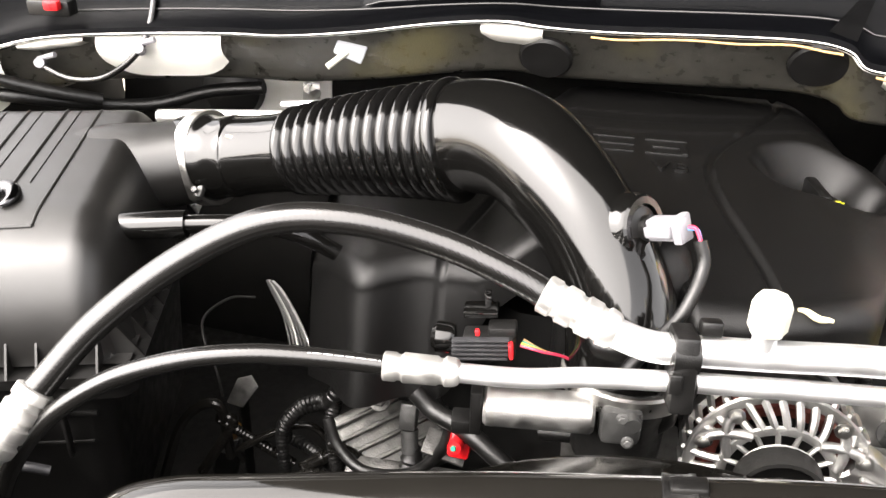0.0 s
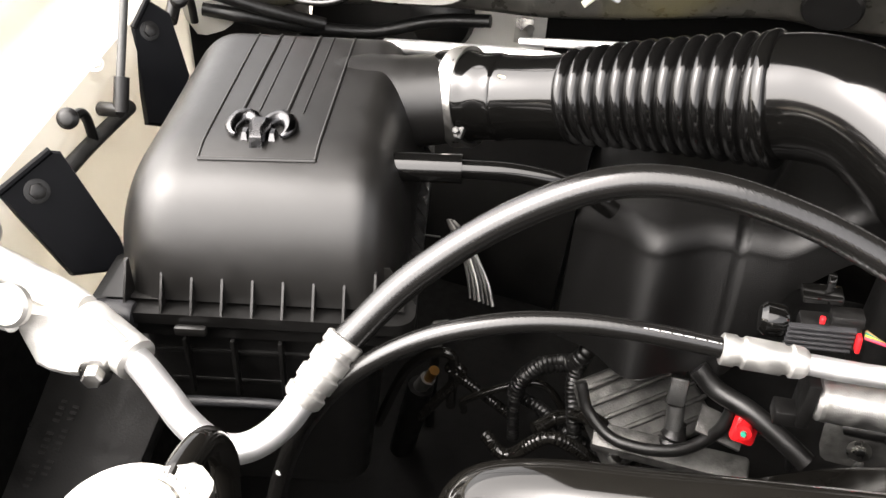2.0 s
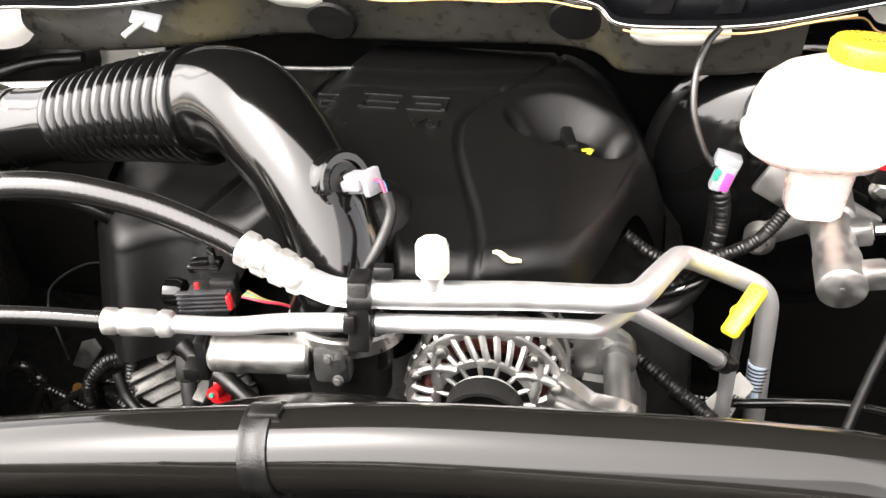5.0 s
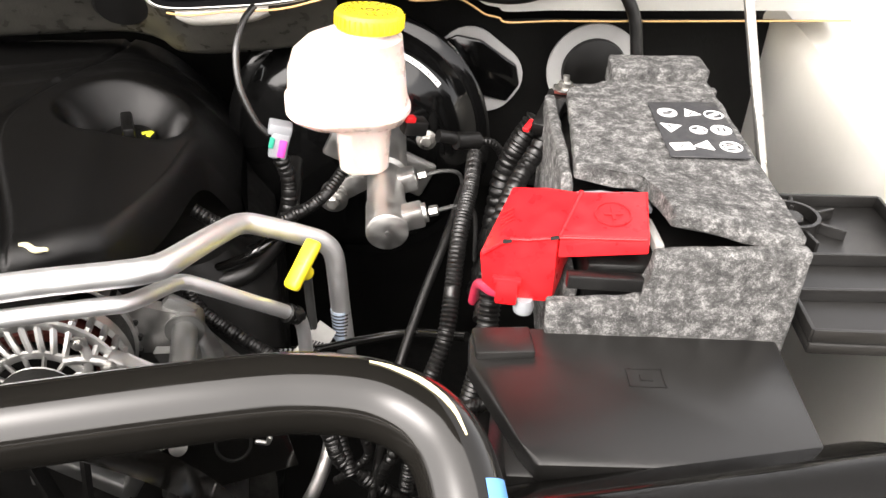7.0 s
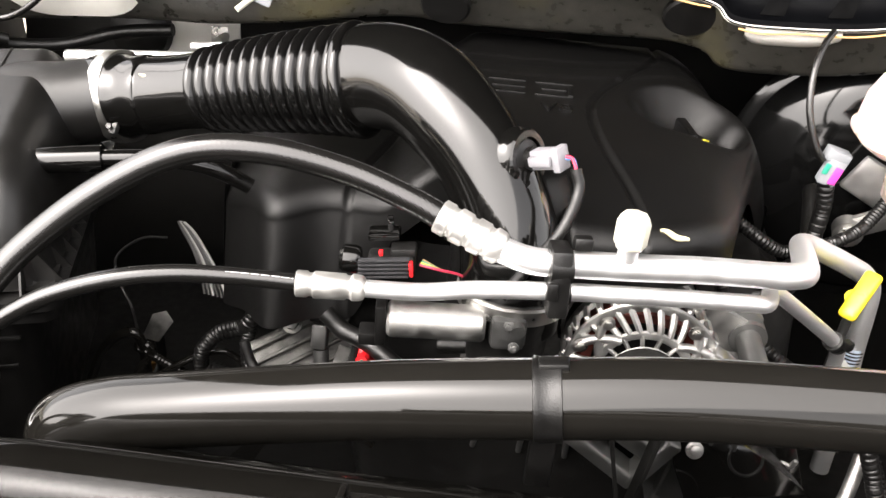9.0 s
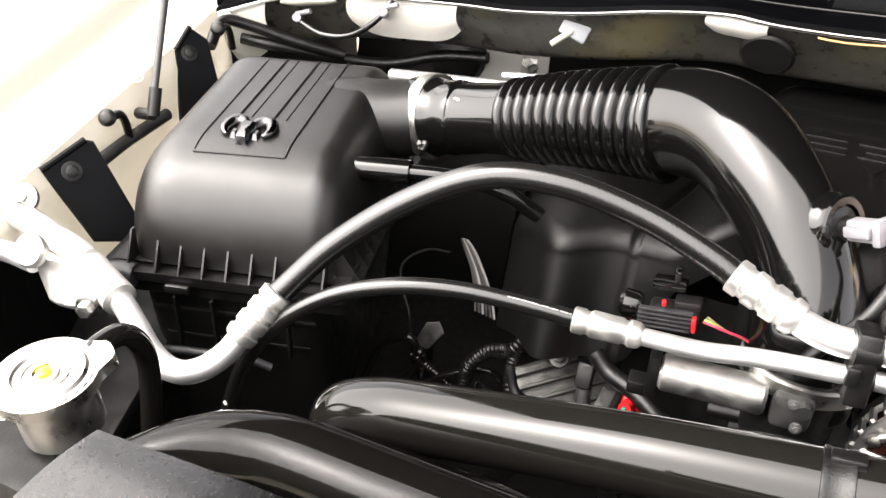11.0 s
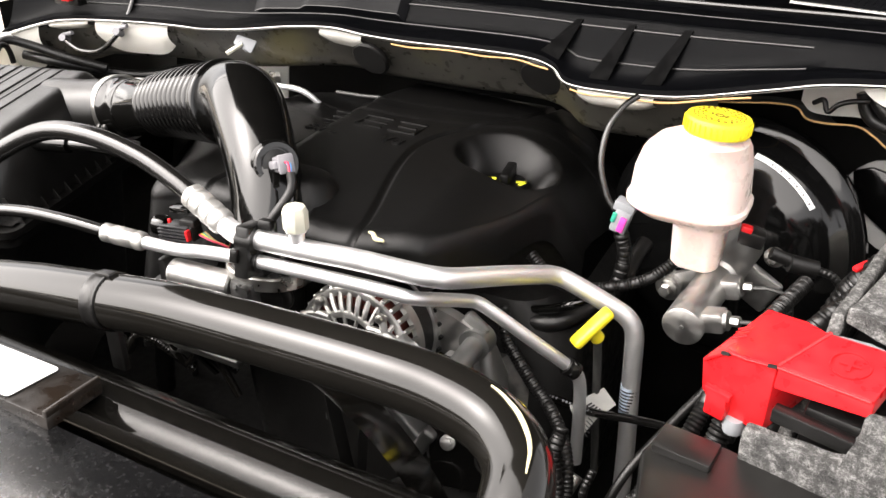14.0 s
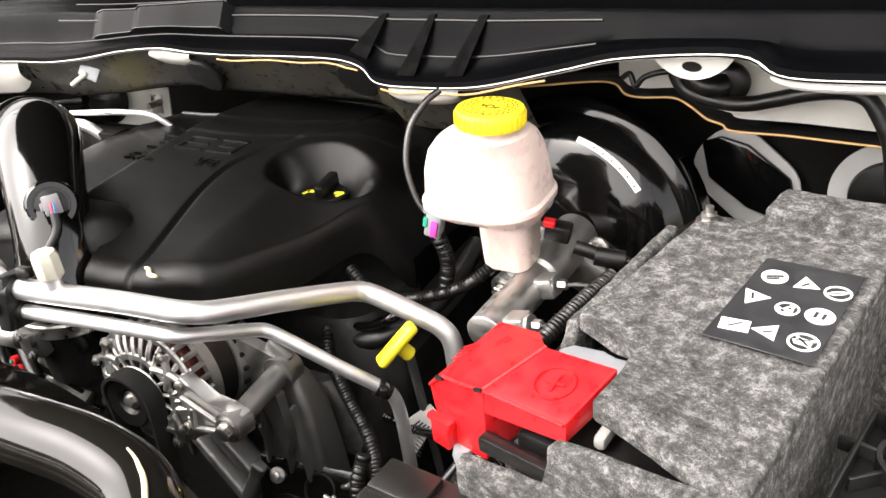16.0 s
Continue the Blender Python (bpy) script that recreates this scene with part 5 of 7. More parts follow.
loom("wiring_loom", [(0.475, 0.95, 1.13), (0.455, 0.88, 1.10), (0.425, 0.80, 1.05), (0.40, 0.72, 1.0), (0.39, 0.68, 0.95), (0.38, 0.64, 0.88)], 0.0055, "thin black taped cable beside the dipstick", False)
taped("wiring_loom", [(0.56, 0.90, 1.22), (0.535, 0.87, 1.19), (0.515, 0.83, 1.16), (0.50, 0.78, 1.13), (0.495, 0.72, 1.10)], 0.011, "glossy black taped cable along the battery")

taped("wiring_loom", [(0.319, 0.70, 1.03), (0.322, 0.68, 1.0), (0.335, 0.67, 0.97), (0.346, 0.66, 0.946), (0.37, 0.66, 0.92), (0.393, 0.66, 0.899), (0.43, 0.67, 0.86)], 0.009, "shiny taped bundle below the radiator hose", 3)
taped("wiring_loom", [(0.43, 0.69, 1.01), (0.418, 0.67, 0.985), (0.402, 0.66, 0.95), (0.388, 0.66, 0.91), (0.38, 0.66, 0.86)], 0.007, "thin shiny taped bundle below the radiator hose", 5)
taped("wiring_loom", [(0.374, 0.68, 1.01), (0.372, 0.665, 0.985), (0.377, 0.66, 0.955), (0.36, 0.66, 0.93), (0.34, 0.67, 0.90)], 0.005, "knotted taped leads below the radiator hose", 8)
lowpipe = thing("low_pipe", (0.298, 0.66, 0.85), "grey metal pipe low behind the radiator hose", "pipe")
piece("pipe", tube([(0.335, 0.72, 0.95), (0.327, 0.69, 0.915), (0.315, 0.67, 0.885), (0.298, 0.66, 0.85)], 0.008, 14), CAST, lowpipe)
for at, turn in (((0.255, 0.688, 0.938), 20), ((0.290, 0.690, 0.975), -30)):
    sc = thing("small_clip", at, "small pale metal clip on the bracket", "clip", "bracket clips")
    piece("clip_wing", merge(block((0.016, 0.005, 0.006), pose(*at, 20, turn, 10), 0.002), block((0.006, 0.005, 0.012), pose(at[0] + 0.008, at[1], at[2] + 0.004, 0, turn, 0), 0.002)), CAST, sc)

# clutter deep in the bay: taped runs, clips and dull fittings
rng = random.Random(5)
for k in range(7):
    x0, y0 = -0.62 + 0.05 * k, 0.60 + 0.02 * (k % 3)
    pts = [(x0, y0, 0.80 + 0.02 * k), (x0 + rng.uniform(0.01, 0.05), y0 + rng.uniform(-0.02, 0.03), 0.86 + rng.uniform(0, 0.05)), (x0 + rng.uniform(0.03, 0.09), y0 + rng.uniform(-0.02, 0.04), 0.90 + rng.uniform(0, 0.04)), (x0 + rng.uniform(0.08, 0.14), y0 + 0.04, 0.84)]
    loom("wiring_loom", pts, rng.uniform(0.004, 0.009), "black corrugated conduit deep between air box and engine" if k % 2 else "taped black cable deep between air box and engine", k % 2 == 1, PIPEBLACK)

# cast timing cover and braces under the alternator
tc = thing("timing_cover", (0.05, 0.66, 0.55), "dark cast aluminium timing cover with ribs", "engine casting")
piece("cover_body", loft([[q for q in rounded(0.03, 0.80, w, 0.10, z, 0.03, AXIS)] for w, z in ((0.40, 0.55), (0.42, 0.85), (0.36, 0.97), (0.28, 1.01))]), HEADCAST, tc)
for k in range(6):
    piece("cast_rib", block((0.008, 0.016, 0.12), pose(-0.10 + 0.055 * k, 0.722 + 0.011 * k, 0.86, 6, 8 - 5 * k, 11), 0.003), SLEEVE, tc)
for x, z in ((-0.10, 0.95), (0.03, 0.97), (0.15, 0.92), (0.20, 0.86)):
    piece("cover_bolt", hexbolt((x, 0.722 + 0.2 * x, z), (0.1, -0.98, 0.15), 0.008, 0.009), STEEL, tc)
for a, b, r in (((0.000, 0.690, 0.915), (0.096, 0.684, 0.862), 0.011), ((0.010, 0.700, 0.955), (0.120, 0.690, 0.905), 0.014), ((0.096, 0.684, 0.862), (0.132, 0.690, 0.930), 0.010)):
    d = Vector(b) - Vector(a)
    piece("cast_lug", block((d.length + r, 0.030, 2 * r), Matrix.Translation((Vector(a) + Vector(b)) / 2) @ d.to_track_quat("X", "Z").to_matrix().to_4x4(), 0.005, 3), SLEEVE, tc, "bare cast aluminium lug")
idler = thing("idler_pulley", (0.19, 0.60, 0.88), "dark smooth idler pulley beside the belt", "pulley")
piece("wheel", lathe([(0.012, -0.014), (0.036, -0.013), (0.038, -0.010), (0.038, 0.010), (0.036, 0.013), (0.020, 0.011), (0.012, 0.012)], Matrix.Translation((0.16, 0.605, 0.875)) @ Vector((0.19, -0.97, 0.10)).to_track_quat("Z", "Y").to_matrix().to_4x4(), 36), MATTE, idler)
piece("hub_bolt", hexbolt((0.163, 0.592, 0.876), (0.19, -0.97, 0.10), 0.009, 0.008), STEEL, idler)

column = thing("cast_column", (0.19, 0.71, 0.80), "grey cast column carrying the alternator sleeve", "engine casting")
piece("column_body", loft([[q for q in rounded(0.176 - 0.03 * (1.06 - z), 0.734, w, d, z, 0.010, 11)] for w, d, z in ((0.100, 0.06, 0.80), (0.084, 0.054, 0.93), (0.064, 0.046, 1.02), (0.036, 0.034, 1.058), (0.028, 0.026, 1.068))]), SLEEVE, column)
for dx, lean in ((-0.030, 6), (0.004, 2), (0.030, -4)):
    piece("column_rib", block((0.006, 0.014, 0.20), pose(0.170 + dx, 0.704 + 0.2 * dx, 0.935, 0, lean, 11), 0.002), SLEEVE, column)
piece("column_web", loft([[Vector((x, 0.690 + y, z)) for x, z in ((0.150, 1.062), (0.196, 1.066), (0.202, 1.00), (0.190, 0.975))] for y in (0.0, 0.012)]), SLEEVE, column)
loom("braided_hose", [(0.155, 0.87, 1.13), (0.185, 0.865, 1.115), (0.215, 0.875, 1.10), (0.26, 0.90, 1.105), (0.30, 0.93, 1.12), (0.33, 0.97, 1.15)], 0.0085, "black braided hose arching behind the pipes", True, MATTE)
coup = thing("pipe_coupling", (0.288, 0.785, 1.04), "black plastic coupling on the thin refrigerant line", "coupling")
piece("coupling_body", merge(rod((0.276, 0.773, 1.058), (0.2795, 0.7765, 1.054), 0.0115, 18), rod((0.283, 0.780, 1.050), (0.286, 0.783, 1.0465), 0.0112, 18), block((0.010, 0.012, 0.012), pose(0.292, 0.770, 1.058, 0, 0, 40), 0.003)), MATTE, coup)

# ---- brake booster, master cylinder and reservoir ----
booster = thing("brake_booster", (0.37, 1.2, 1.0), "large gloss black round brake booster", "brake booster")
BM = Matrix.Translation((0.325, 1.105, 1.105)) @ Vector((-0.02, -1.0, 0.10)).to_track_quat("Z", "Y").to_matrix().to_4x4()
piece("shell", lathe([(0.150, -0.12), (0.175, -0.09), (0.187, -0.045), (0.190, -0.040), (0.190, -0.026), (0.183, -0.020), (0.172, -0.018), (0.166, -0.010), (0.160, 0.0), (0.154, 0.006), (0.142, 0.016), (0.112, 0.026), (0.06, 0.032), (0.0, 0.032)], BM, 64, False), BOOST, booster)
lab = bmesh.new()
rows = []
for k in range(15):
    a = radians(80 - 40 * k / 14)
    rows.append([lab.verts.new(BM @ Vector((-r * math.cos(a) * -1, r * math.sin(a), h))) for r, h in ((0.1525, 0.0092), (0.1465, 0.0146))])
for a, b in zip(rows, rows[1:]):
    lab.faces.new((a[0], b[0], b[1], a[1]))
piece("rim_label", lab, WHITE, booster, "curved white label with grey bars")
for k in range(16):
    a = radians(70 - 27 * k / 15)
    q = BM @ Vector((0.1492 * math.cos(a), 0.1492 * math.sin(a), 0.0128))
    piece("label_bar", block((0.0014 if k % 3 else 0.0030, 0.0036, 0.0008), Matrix.Translation(q) @ BM.to_quaternion().to_matrix().to_4x4() @ pose(0, 0, 0, 0, 0, math.degrees(a) - 90), 0), PALEGREY, booster)

master = thing("master_cylinder", (0.38, 0.95, 1.1), "grey cast aluminium brake master cylinder", "master cylinder")
mc0, mc1 = Vector((0.385, 0.848, 1.122)), Vector((0.366, 1.075, 1.136))
mx = (mc1 - mc0).normalized()
piece("barrel", sweep(bmesh.new(), [(*(mc0), 0.0225), (*(mc0 + mx * 0.002), 0.0252), (*(mc0 + mx * 0.055), 0.0252), (*(mc0 + mx * 0.06), 0.0235), (*(mc0 + mx * 0.12), 0.0235), (*(mc0 + mx * 0.125), 0.028), (*mc1, 0.030)], None, 32), CAST, master)
piece("end_dot", lathe([(0.003, 0), (0.0025, 0.0015)], Matrix.Translation(mc0) @ (-mx).to_track_quat("Z", "Y").to_matrix().to_4x4(), 12), DARKCAST, master)
for d, out in ((0.022, 0.047), (0.100, 0.038)):
    a = mc0 + mx * d
    b = a + Vector((out, 0.004, 0.014))
    piece("port_boss", merge(block((0.030, 0.026, 0.026), Matrix.Translation(a.lerp(b, 0.62)) @ pose(0, 0, 0, 0, -15, 5), 0.004), rod(a, b, 0.012, 16)), CAST, master)
    piece("pipe_nut", hexbolt(b, (1, 0.05, 0.25), 0.0065, 0.014, False), STEEL, master)
    e = b + Vector((0.012, 0, 0.003))
    piece("brake_pipe", tube([e, e + Vector((0.022, 0.004, 0.004)), e + Vector((0.042, 0.012, -0.004)), e + Vector((0.048, 0.02, -0.035)), e + Vector((0.05, 0.03, -0.09))], 0.0026, 8), DARKCAST, master)
piece("mount_flange", merge(block((0.15, 0.012, 0.055), Matrix.Translation((0.362, 1.045, 1.115)) @ pose(0, 0, 0, 0, 25, 0), 0.006), rod((0.304, 0.992, 1.078), (0.304, 1.012, 1.080), 0.019, 18), block((0.062, 0.012, 0.030), pose(0.332, 1.006, 1.098, 0, -32, 0), 0.004)), CAST, master)
piece("flange_nut", hexbolt((0.304, 0.991, 1.078), (0.0, -1, 0.1), 0.009, 0.014), STEEL, master)
piece("flange_nut", hexbolt((0.425, 1.030, 1.155), (0.0, -1, 0.1), 0.009, 0.014), STEEL, master)

tank = thing("brake_fluid_reservoir", (0.368, 0.91, 1.15), "milky pinkish plastic brake fluid reservoir", "reservoir")
secs = []
for cx, cy, w, d, z, r in ((0.348, 0.958, 0.05, 0.046, 1.15, 0.014), (0.348, 0.958, 0.06, 0.054, 1.156, 0.016), (0.348, 0.958, 0.066, 0.06, 1.208, 0.018), (0.346, 0.956, 0.08, 0.07, 1.216, 0.022), (0.336, 0.95, 0.122, 0.106, 1.226, 0.036), (0.331, 0.946, 0.14, 0.124, 1.236, 0.046), (0.331, 0.946, 0.146, 0.13, 1.24, 0.048), (0.331, 0.946, 0.146, 0.13, 1.246, 0.048), (0.331, 0.946, 0.139, 0.124, 1.249, 0.046), (0.331, 0.945, 0.134, 0.12, 1.282, 0.046), (0.334, 0.942, 0.126, 0.114, 1.304, 0.048), (0.341, 0.936, 0.11, 0.104, 1.32, 0.046), (0.351, 0.927, 0.09, 0.09, 1.331, 0.042), (0.352, 0.918, 0.068, 0.068, 1.337, 0.033), (0.355, 0.915, 0.062, 0.062, 1.344, 0.03)):
    secs.append(rounded(cx, cy, w, d, z, r, AXIS, 8))
piece("tank_body", loft(secs), MILK, tank)
CM = pose(0.360, 0.919, 1.342, -3, 2, 0) @ Matrix.Diagonal((0.95, 0.95, 1.08, 1))
tank_cap = piece("screw_cap", lathe([(0.0355, 0.0), (0.0385, 0.001), (0.0392, 0.004), (0.0392, 0.0145), (0.0375, 0.0180), (0.031, 0.0190), (0.0, 0.0180)], CM, 48, False), YELLOW, tank, "bright yellow screw cap")
for k in range(36):
    a = 2 * math.pi * k / 36
    piece("grip_rib", block((0.0014, 0.0022, 0.011), CM @ pose(0.0394 * math.cos(a), 0.0394 * math.sin(a), 0.009, 0, 0, math.degrees(a) + 90), 0), YELLOW, tank_cap)
for rr, n, h in ((0.030, 26, 0.0189), (0.0255, 20, 0.0188), (0.020, 15, 0.0187)):
    for k in range(n):
        if k % 7 == 6:
            continue
        a = 2 * math.pi * k / n
        piece("print_bar", block((0.0034, 0.0018, 0.0006), CM @ pose(rr * math.cos(a), rr * math.sin(a), h + 0.0004, 0, 0, math.degrees(a) + 90), 0), OLIVE, tank_cap)
piece("print_sign", merge(lathe([(0.0055, 0.0180), (0.0055, 0.0192), (0.0042, 0.0192), (0.0042, 0.0180)], CM, 24, False), block((0.003, 0.007, 0.0006), CM @ pose(-0.009, 0, 0.0189, 0, 0, 20), 0), block((0.003, 0.007, 0.0006), CM @ pose(0.009, 0, 0.0189, 0, 0, -20), 0)), OLIVE, tank_cap)

level = thing("level_sensor_plug", (0.425, 0.945, 1.19), "black plug with red lock on the reservoir", "plug")
piece("plug_body", merge(block((0.030, 0.022, 0.020), pose(0.410, 0.965, 1.205, 0, 10, 20), 0.003), rod((0.44, 0.95, 1.20), (0.475, 0.965, 1.188), 0.008, 12), rod((0.462, 0.955, 1.192), (0.49, 0.97, 1.186), 0.011, 12)), MATTE, level)
piece("lock_tab", block((0.014, 0.012, 0.008), pose(0.405, 0.955, 1.219, 0, 10, 20), 0.002), RED, level, "red lock tab")
piece("cable", corrugated([(0.485, 0.968, 1.187), (0.51, 0.975, 1.18), (0.525, 0.985, 1.15), (0.53, 1.0, 1.09)], 0.0055), MATTE, level)

cable = thing("sensor_cable", (0.246, 0.938, 1.17), "thin black cable hanging from the cowl to a plug", "cable")
piece("wire_run", tube([(0.215, 1.012, 1.330), (0.206, 0.992, 1.319), (0.200, 0.966, 1.294), (0.205, 0.946, 1.254), (0.222, 0.938, 1.216), (0.236, 0.938, 1.198)], 0.0042, 10), RUBBER, cable)
pl = piece("plug_body", merge(block((0.022, 0.016, 0.034), pose(0.248, 0.938, 1.186, 0, 14, 10), 0.003), block((0.028, 0.02, 0.014), pose(0.25, 0.942, 1.206, 0, 14, 10), 0.002)), GREYPAINT, cable, "grey plug")
piece("wire", block((0.006, 0.004, 0.014), pose(0.241, 0.929, 1.192, 0, 14, 10), 0.001), GREEN, pl, "green wire seal")
piece("wire", block((0.009, 0.004, 0.022), pose(0.253, 0.929, 1.184, 0, 14, 10), 0.001), MAGENTA, pl, "magenta lock")

dip = thing("dipstick", (0.289, 0.82, 1.0), "bright yellow dipstick handle", "dipstick")
piece("grip", merge(block((0.020, 0.062, 0.012), Matrix.Translation((0.293, 0.799, 1.107)) @ Vector((0.36, 0.62, 0.60)).normalized().to_track_quat("Y", "Z").to_matrix().to_4x4(), 0.005, 3), rod((0.288, 0.806, 1.10), (0.294, 0.816, 1.083), 0.009, 14)), YELLOW, dip)
piece("tube_pipe", rod((0.294, 0.816, 1.084), (0.30, 0.84, 0.85), 0.0055, 12), DARKCAST, dip)

# ---- battery in its felt wrap ----
bat = thing("battery", (0.67, 0.80, 1.03), "battery wrapped in grey needle felt with a black label", "battery")


def felt(outline, z0, z1, m=Matrix.Identity(4), wob=0.0016):
    """A felt pad: a finely cut slab with a slightly wavy, fuzzy face."""
    bm = slab(outline, z0, z1, m, 0.0035, 3)
    bmesh.ops.triangulate(bm, faces=[f for f in bm.faces if len(f.verts) > 4])
    for _ in range(5):
        long = [e for e in bm.edges if e.calc_length() > 0.012]
        if not long:
            break
        bmesh.ops.subdivide_edges(bm, edges=long, cuts=1)
        bmesh.ops.triangulate(bm, faces=[f for f in bm.faces if len(f.verts) > 4])
    for v in bm.verts:
        q = v.co
        v.co = q + Vector((noise.noise(q * 45), noise.noise(q * 45 + Vector((9, 0, 0))), noise.noise(q * 45 + Vector((0, 9, 0))))) * wob \
            + Vector((noise.noise(q * 160), noise.noise(q * 160 + Vector((5, 0, 0))), noise.noise(q * 160 + Vector((0, 5, 0))))) * wob * 0.5
    return bm


piece("case", block((0.175, 0.324, 0.185), pose(0.664, 0.798, 1.1425, 0, 0, 0), 0.006), MATTE, bat, "black battery case")
ftop = felt([(0.573, 0.738), (0.586, 0.928), (0.638, 0.952), (0.642, 1.004), (0.757, 1.012), (0.757, 0.622), (0.740, 0.618), (0.643, 0.637), (0.638, 0.722), (0.628, 0.720), (0.612, 0.730)], 1.262, 1.279)
for v in ftop.verts:  # the loose front corner of the wrap stands up a little
    v.co.z += 0.013 * (1 - sm(0.0, 0.115, v.co.y - 0.630)) * (1 - sm(0.655, 0.752, v.co.x))
piece("felt_top", ftop, FELT, bat)
piece("felt_riser", felt([(0.640, 0.958), (0.643, 1.006), (0.757, 1.014), (0.757, 0.962)], 1.274, 1.292), FELT, bat)
piece("felt_front", felt([(0.540, 0.0), (0.758, 0.0), (0.758, 0.231), (0.626, 0.224), (0.622, 0.170), (0.541, 0.168)], -0.008, 0.008, pose(0, 0.612, 1.043, 90, 0, 0)), FELT, bat)
piece("felt_side", felt([(0.625, 0.0), (1.0, 0.0), (1.0, 0.232), (0.625, 0.232)], -0.007, 0.007, Matrix.Translation((0.751, 0, 1.036)) @ pose(0, 0, 0, 90, 0, 90)), FELT, bat)
piece("felt_side", felt([(0.64, 0.0), (0.93, 0.0), (0.925, 0.228), (0.74, 0.225), (0.70, 0.16), (0.64, 0.16)], -0.006, 0.006, Matrix.Translation((0.566, 0, 1.043)) @ pose(0, 0, 0, 90, 0, 90)), FELT, bat)
piece("felt_back", felt([(0.575, 0.0), (0.77, 0.0), (0.77, 0.225), (0.575, 0.222)], -0.006, 0.006, pose(0, 0.968, 1.043, 90, 0, 0)), FELT, bat)
piece("carry_strap", slab([(0.566, 0.716), (0.574, 0.728), (0.600, 0.733), (0.612, 0.726), (0.642, 0.736), (0.644, 0.700), (0.612, 0.700), (0.585, 0.704)], 1.250, 1.2565, bevel=0.002), GREYPAINT, bat, "light grey carry strap")
piece("foam_strip", block((0.010, 0.050, 0.012), pose(0.640, 0.672, 1.244, 0, 0, 4), 0.004), TAN, bat, "yellowish foam strip")
piece("front_ledge", block((0.070, 0.012, 0.014), pose(0.592, 0.620, 1.228, 0, 0, -2), 0.002), MATTE, bat, "black plastic ledge")
LM = pose(0.709, 0.825, 1.2815, 0, 0, -1)
blabel = piece("warning_label", slab([(-0.040, -0.068), (0.040, -0.064), (0.036, 0.070), (-0.041, 0.062)], 0, 0.0012, LM, 0.0003, 1), LABEL, bat, "black warning label with white signs")

LM = LM @ pose(0, -0.011, 0)  # the signs stand lower on the label


def disc(x, y, r, hole=False):
    if hole:
        return lathe([(r, 0.0012), (r, 0.0019), (r * 0.84, 0.0019), (r * 0.84, 0.0012)], LM @ pose(x, y, 0) @ Matrix.Scale(0.88, 4), 28, False)
    return lathe([(r * 0.88, 0.0012), (r * 0.88, 0.0018)], LM @ pose(x, y, 0), 28)


def tri_sign(x, y, a, turn=0):
    a *= 0.86
    return slab([(a * math.cos(radians(90 + turn + 120 * k)), a * math.sin(radians(90 + turn + 120 * k))) for k in range(3)], 0.0012, 0.0018, LM @ pose(x, y, 0), 0)


def barp(x, y, w, h, turn=0, z=0.0021):
    return block((w, h, 0.0005), LM @ pose(x, y, z, 0, 0, turn), 0)


# three rows of pictograms, running along the battery
sign = lambda bm, mat=WHITE, name="sign": piece(name, bm, mat, blabel)
sign(disc(-0.024, 0.046, 0.0120)); sign(tri_sign(0.001, 0.047, 0.0135, 20)); sign(disc(0.026, 0.046, 0.0120, True))
sign(tri_sign(-0.027, 0.010, 0.0150, -70)); sign(disc(0.001, 0.006, 0.0105, True)); sign(disc(0.025, 0.008, 0.0125))
sign(barp(-0.024, -0.034, 0.022, 0.015, 12, 0.0015)); sign(tri_sign(0.0, -0.030, 0.0140, -20)); sign(disc(0.026, -0.030, 0.0130, True))
for x, y, w, h, tn in ((-0.024, 0.046, 0.014, 0.0025, 30), (-0.024, 0.042, 0.010, 0.002, 30), (0.001, 0.045, 0.008, 0.002, 60), (-0.028, 0.010, 0.002, 0.009, 20), (0.022, 0.008, 0.0025, 0.008, 0), (0.028, 0.008, 0.0025, 0.008, 0), (0.0, -0.031, 0.008, 0.0015, 40), (-0.024, -0.034, 0.012, 0.0015, 50)):
    sign(barp(x, y, w, h, tn), LABEL, "sign_detail")
for x, y, w, h, tn in ((0.026, 0.046, 0.019, 0.0022, 35), (0.026, 0.046, 0.010, 0.005, 35), (0.026, -0.030, 0.021, 0.002, -40), (0.026, -0.030, 0.012, 0.008, 0), (0.026, -0.028, 0.016, 0.002, 20), (0.001, 0.006, 0.012, 0.004, 60), (0.004, 0.004, 0.004, 0.010, 10), (-0.003, 0.003, 0.010, 0.003, -30)):
    sign(barp(x, y, w, h, tn, 0.0015), WHITE, "sign_detail")

post = thing("battery_terminal", (0.583, 0.955, 1.24), "tarnished battery cable clamp with steel nut", "terminal")
piece("clamp_body", merge(block((0.036, 0.030, 0.014), pose(0.585, 0.955, 1.252, 0, 0, -15), 0.003), block((0.026, 0.05, 0.02), pose(0.568, 0.925, 1.242, 20, 0, -25), 0.004)), MATTE, post)
piece("copper_tab", block((0.026, 0.024, 0.004), pose(0.590, 0.960, 1.262, 0, 0, -15), 0.001), COPPER, post, "copper brown tab")
piece("nut", merge(hexbolt((0.588, 0.958, 1.264), (0, 0, 1), 0.0085, 0.010), rod((0.588, 0.958, 1.27), (0.588, 0.958, 1.281), 0.004, 12)), STEEL, post)
piece("red_mark", block((0.008, 0.02, 0.006), pose(0.545, 0.915, 1.235, 15, 0, -30), 0.002), RED, post, "red tab")

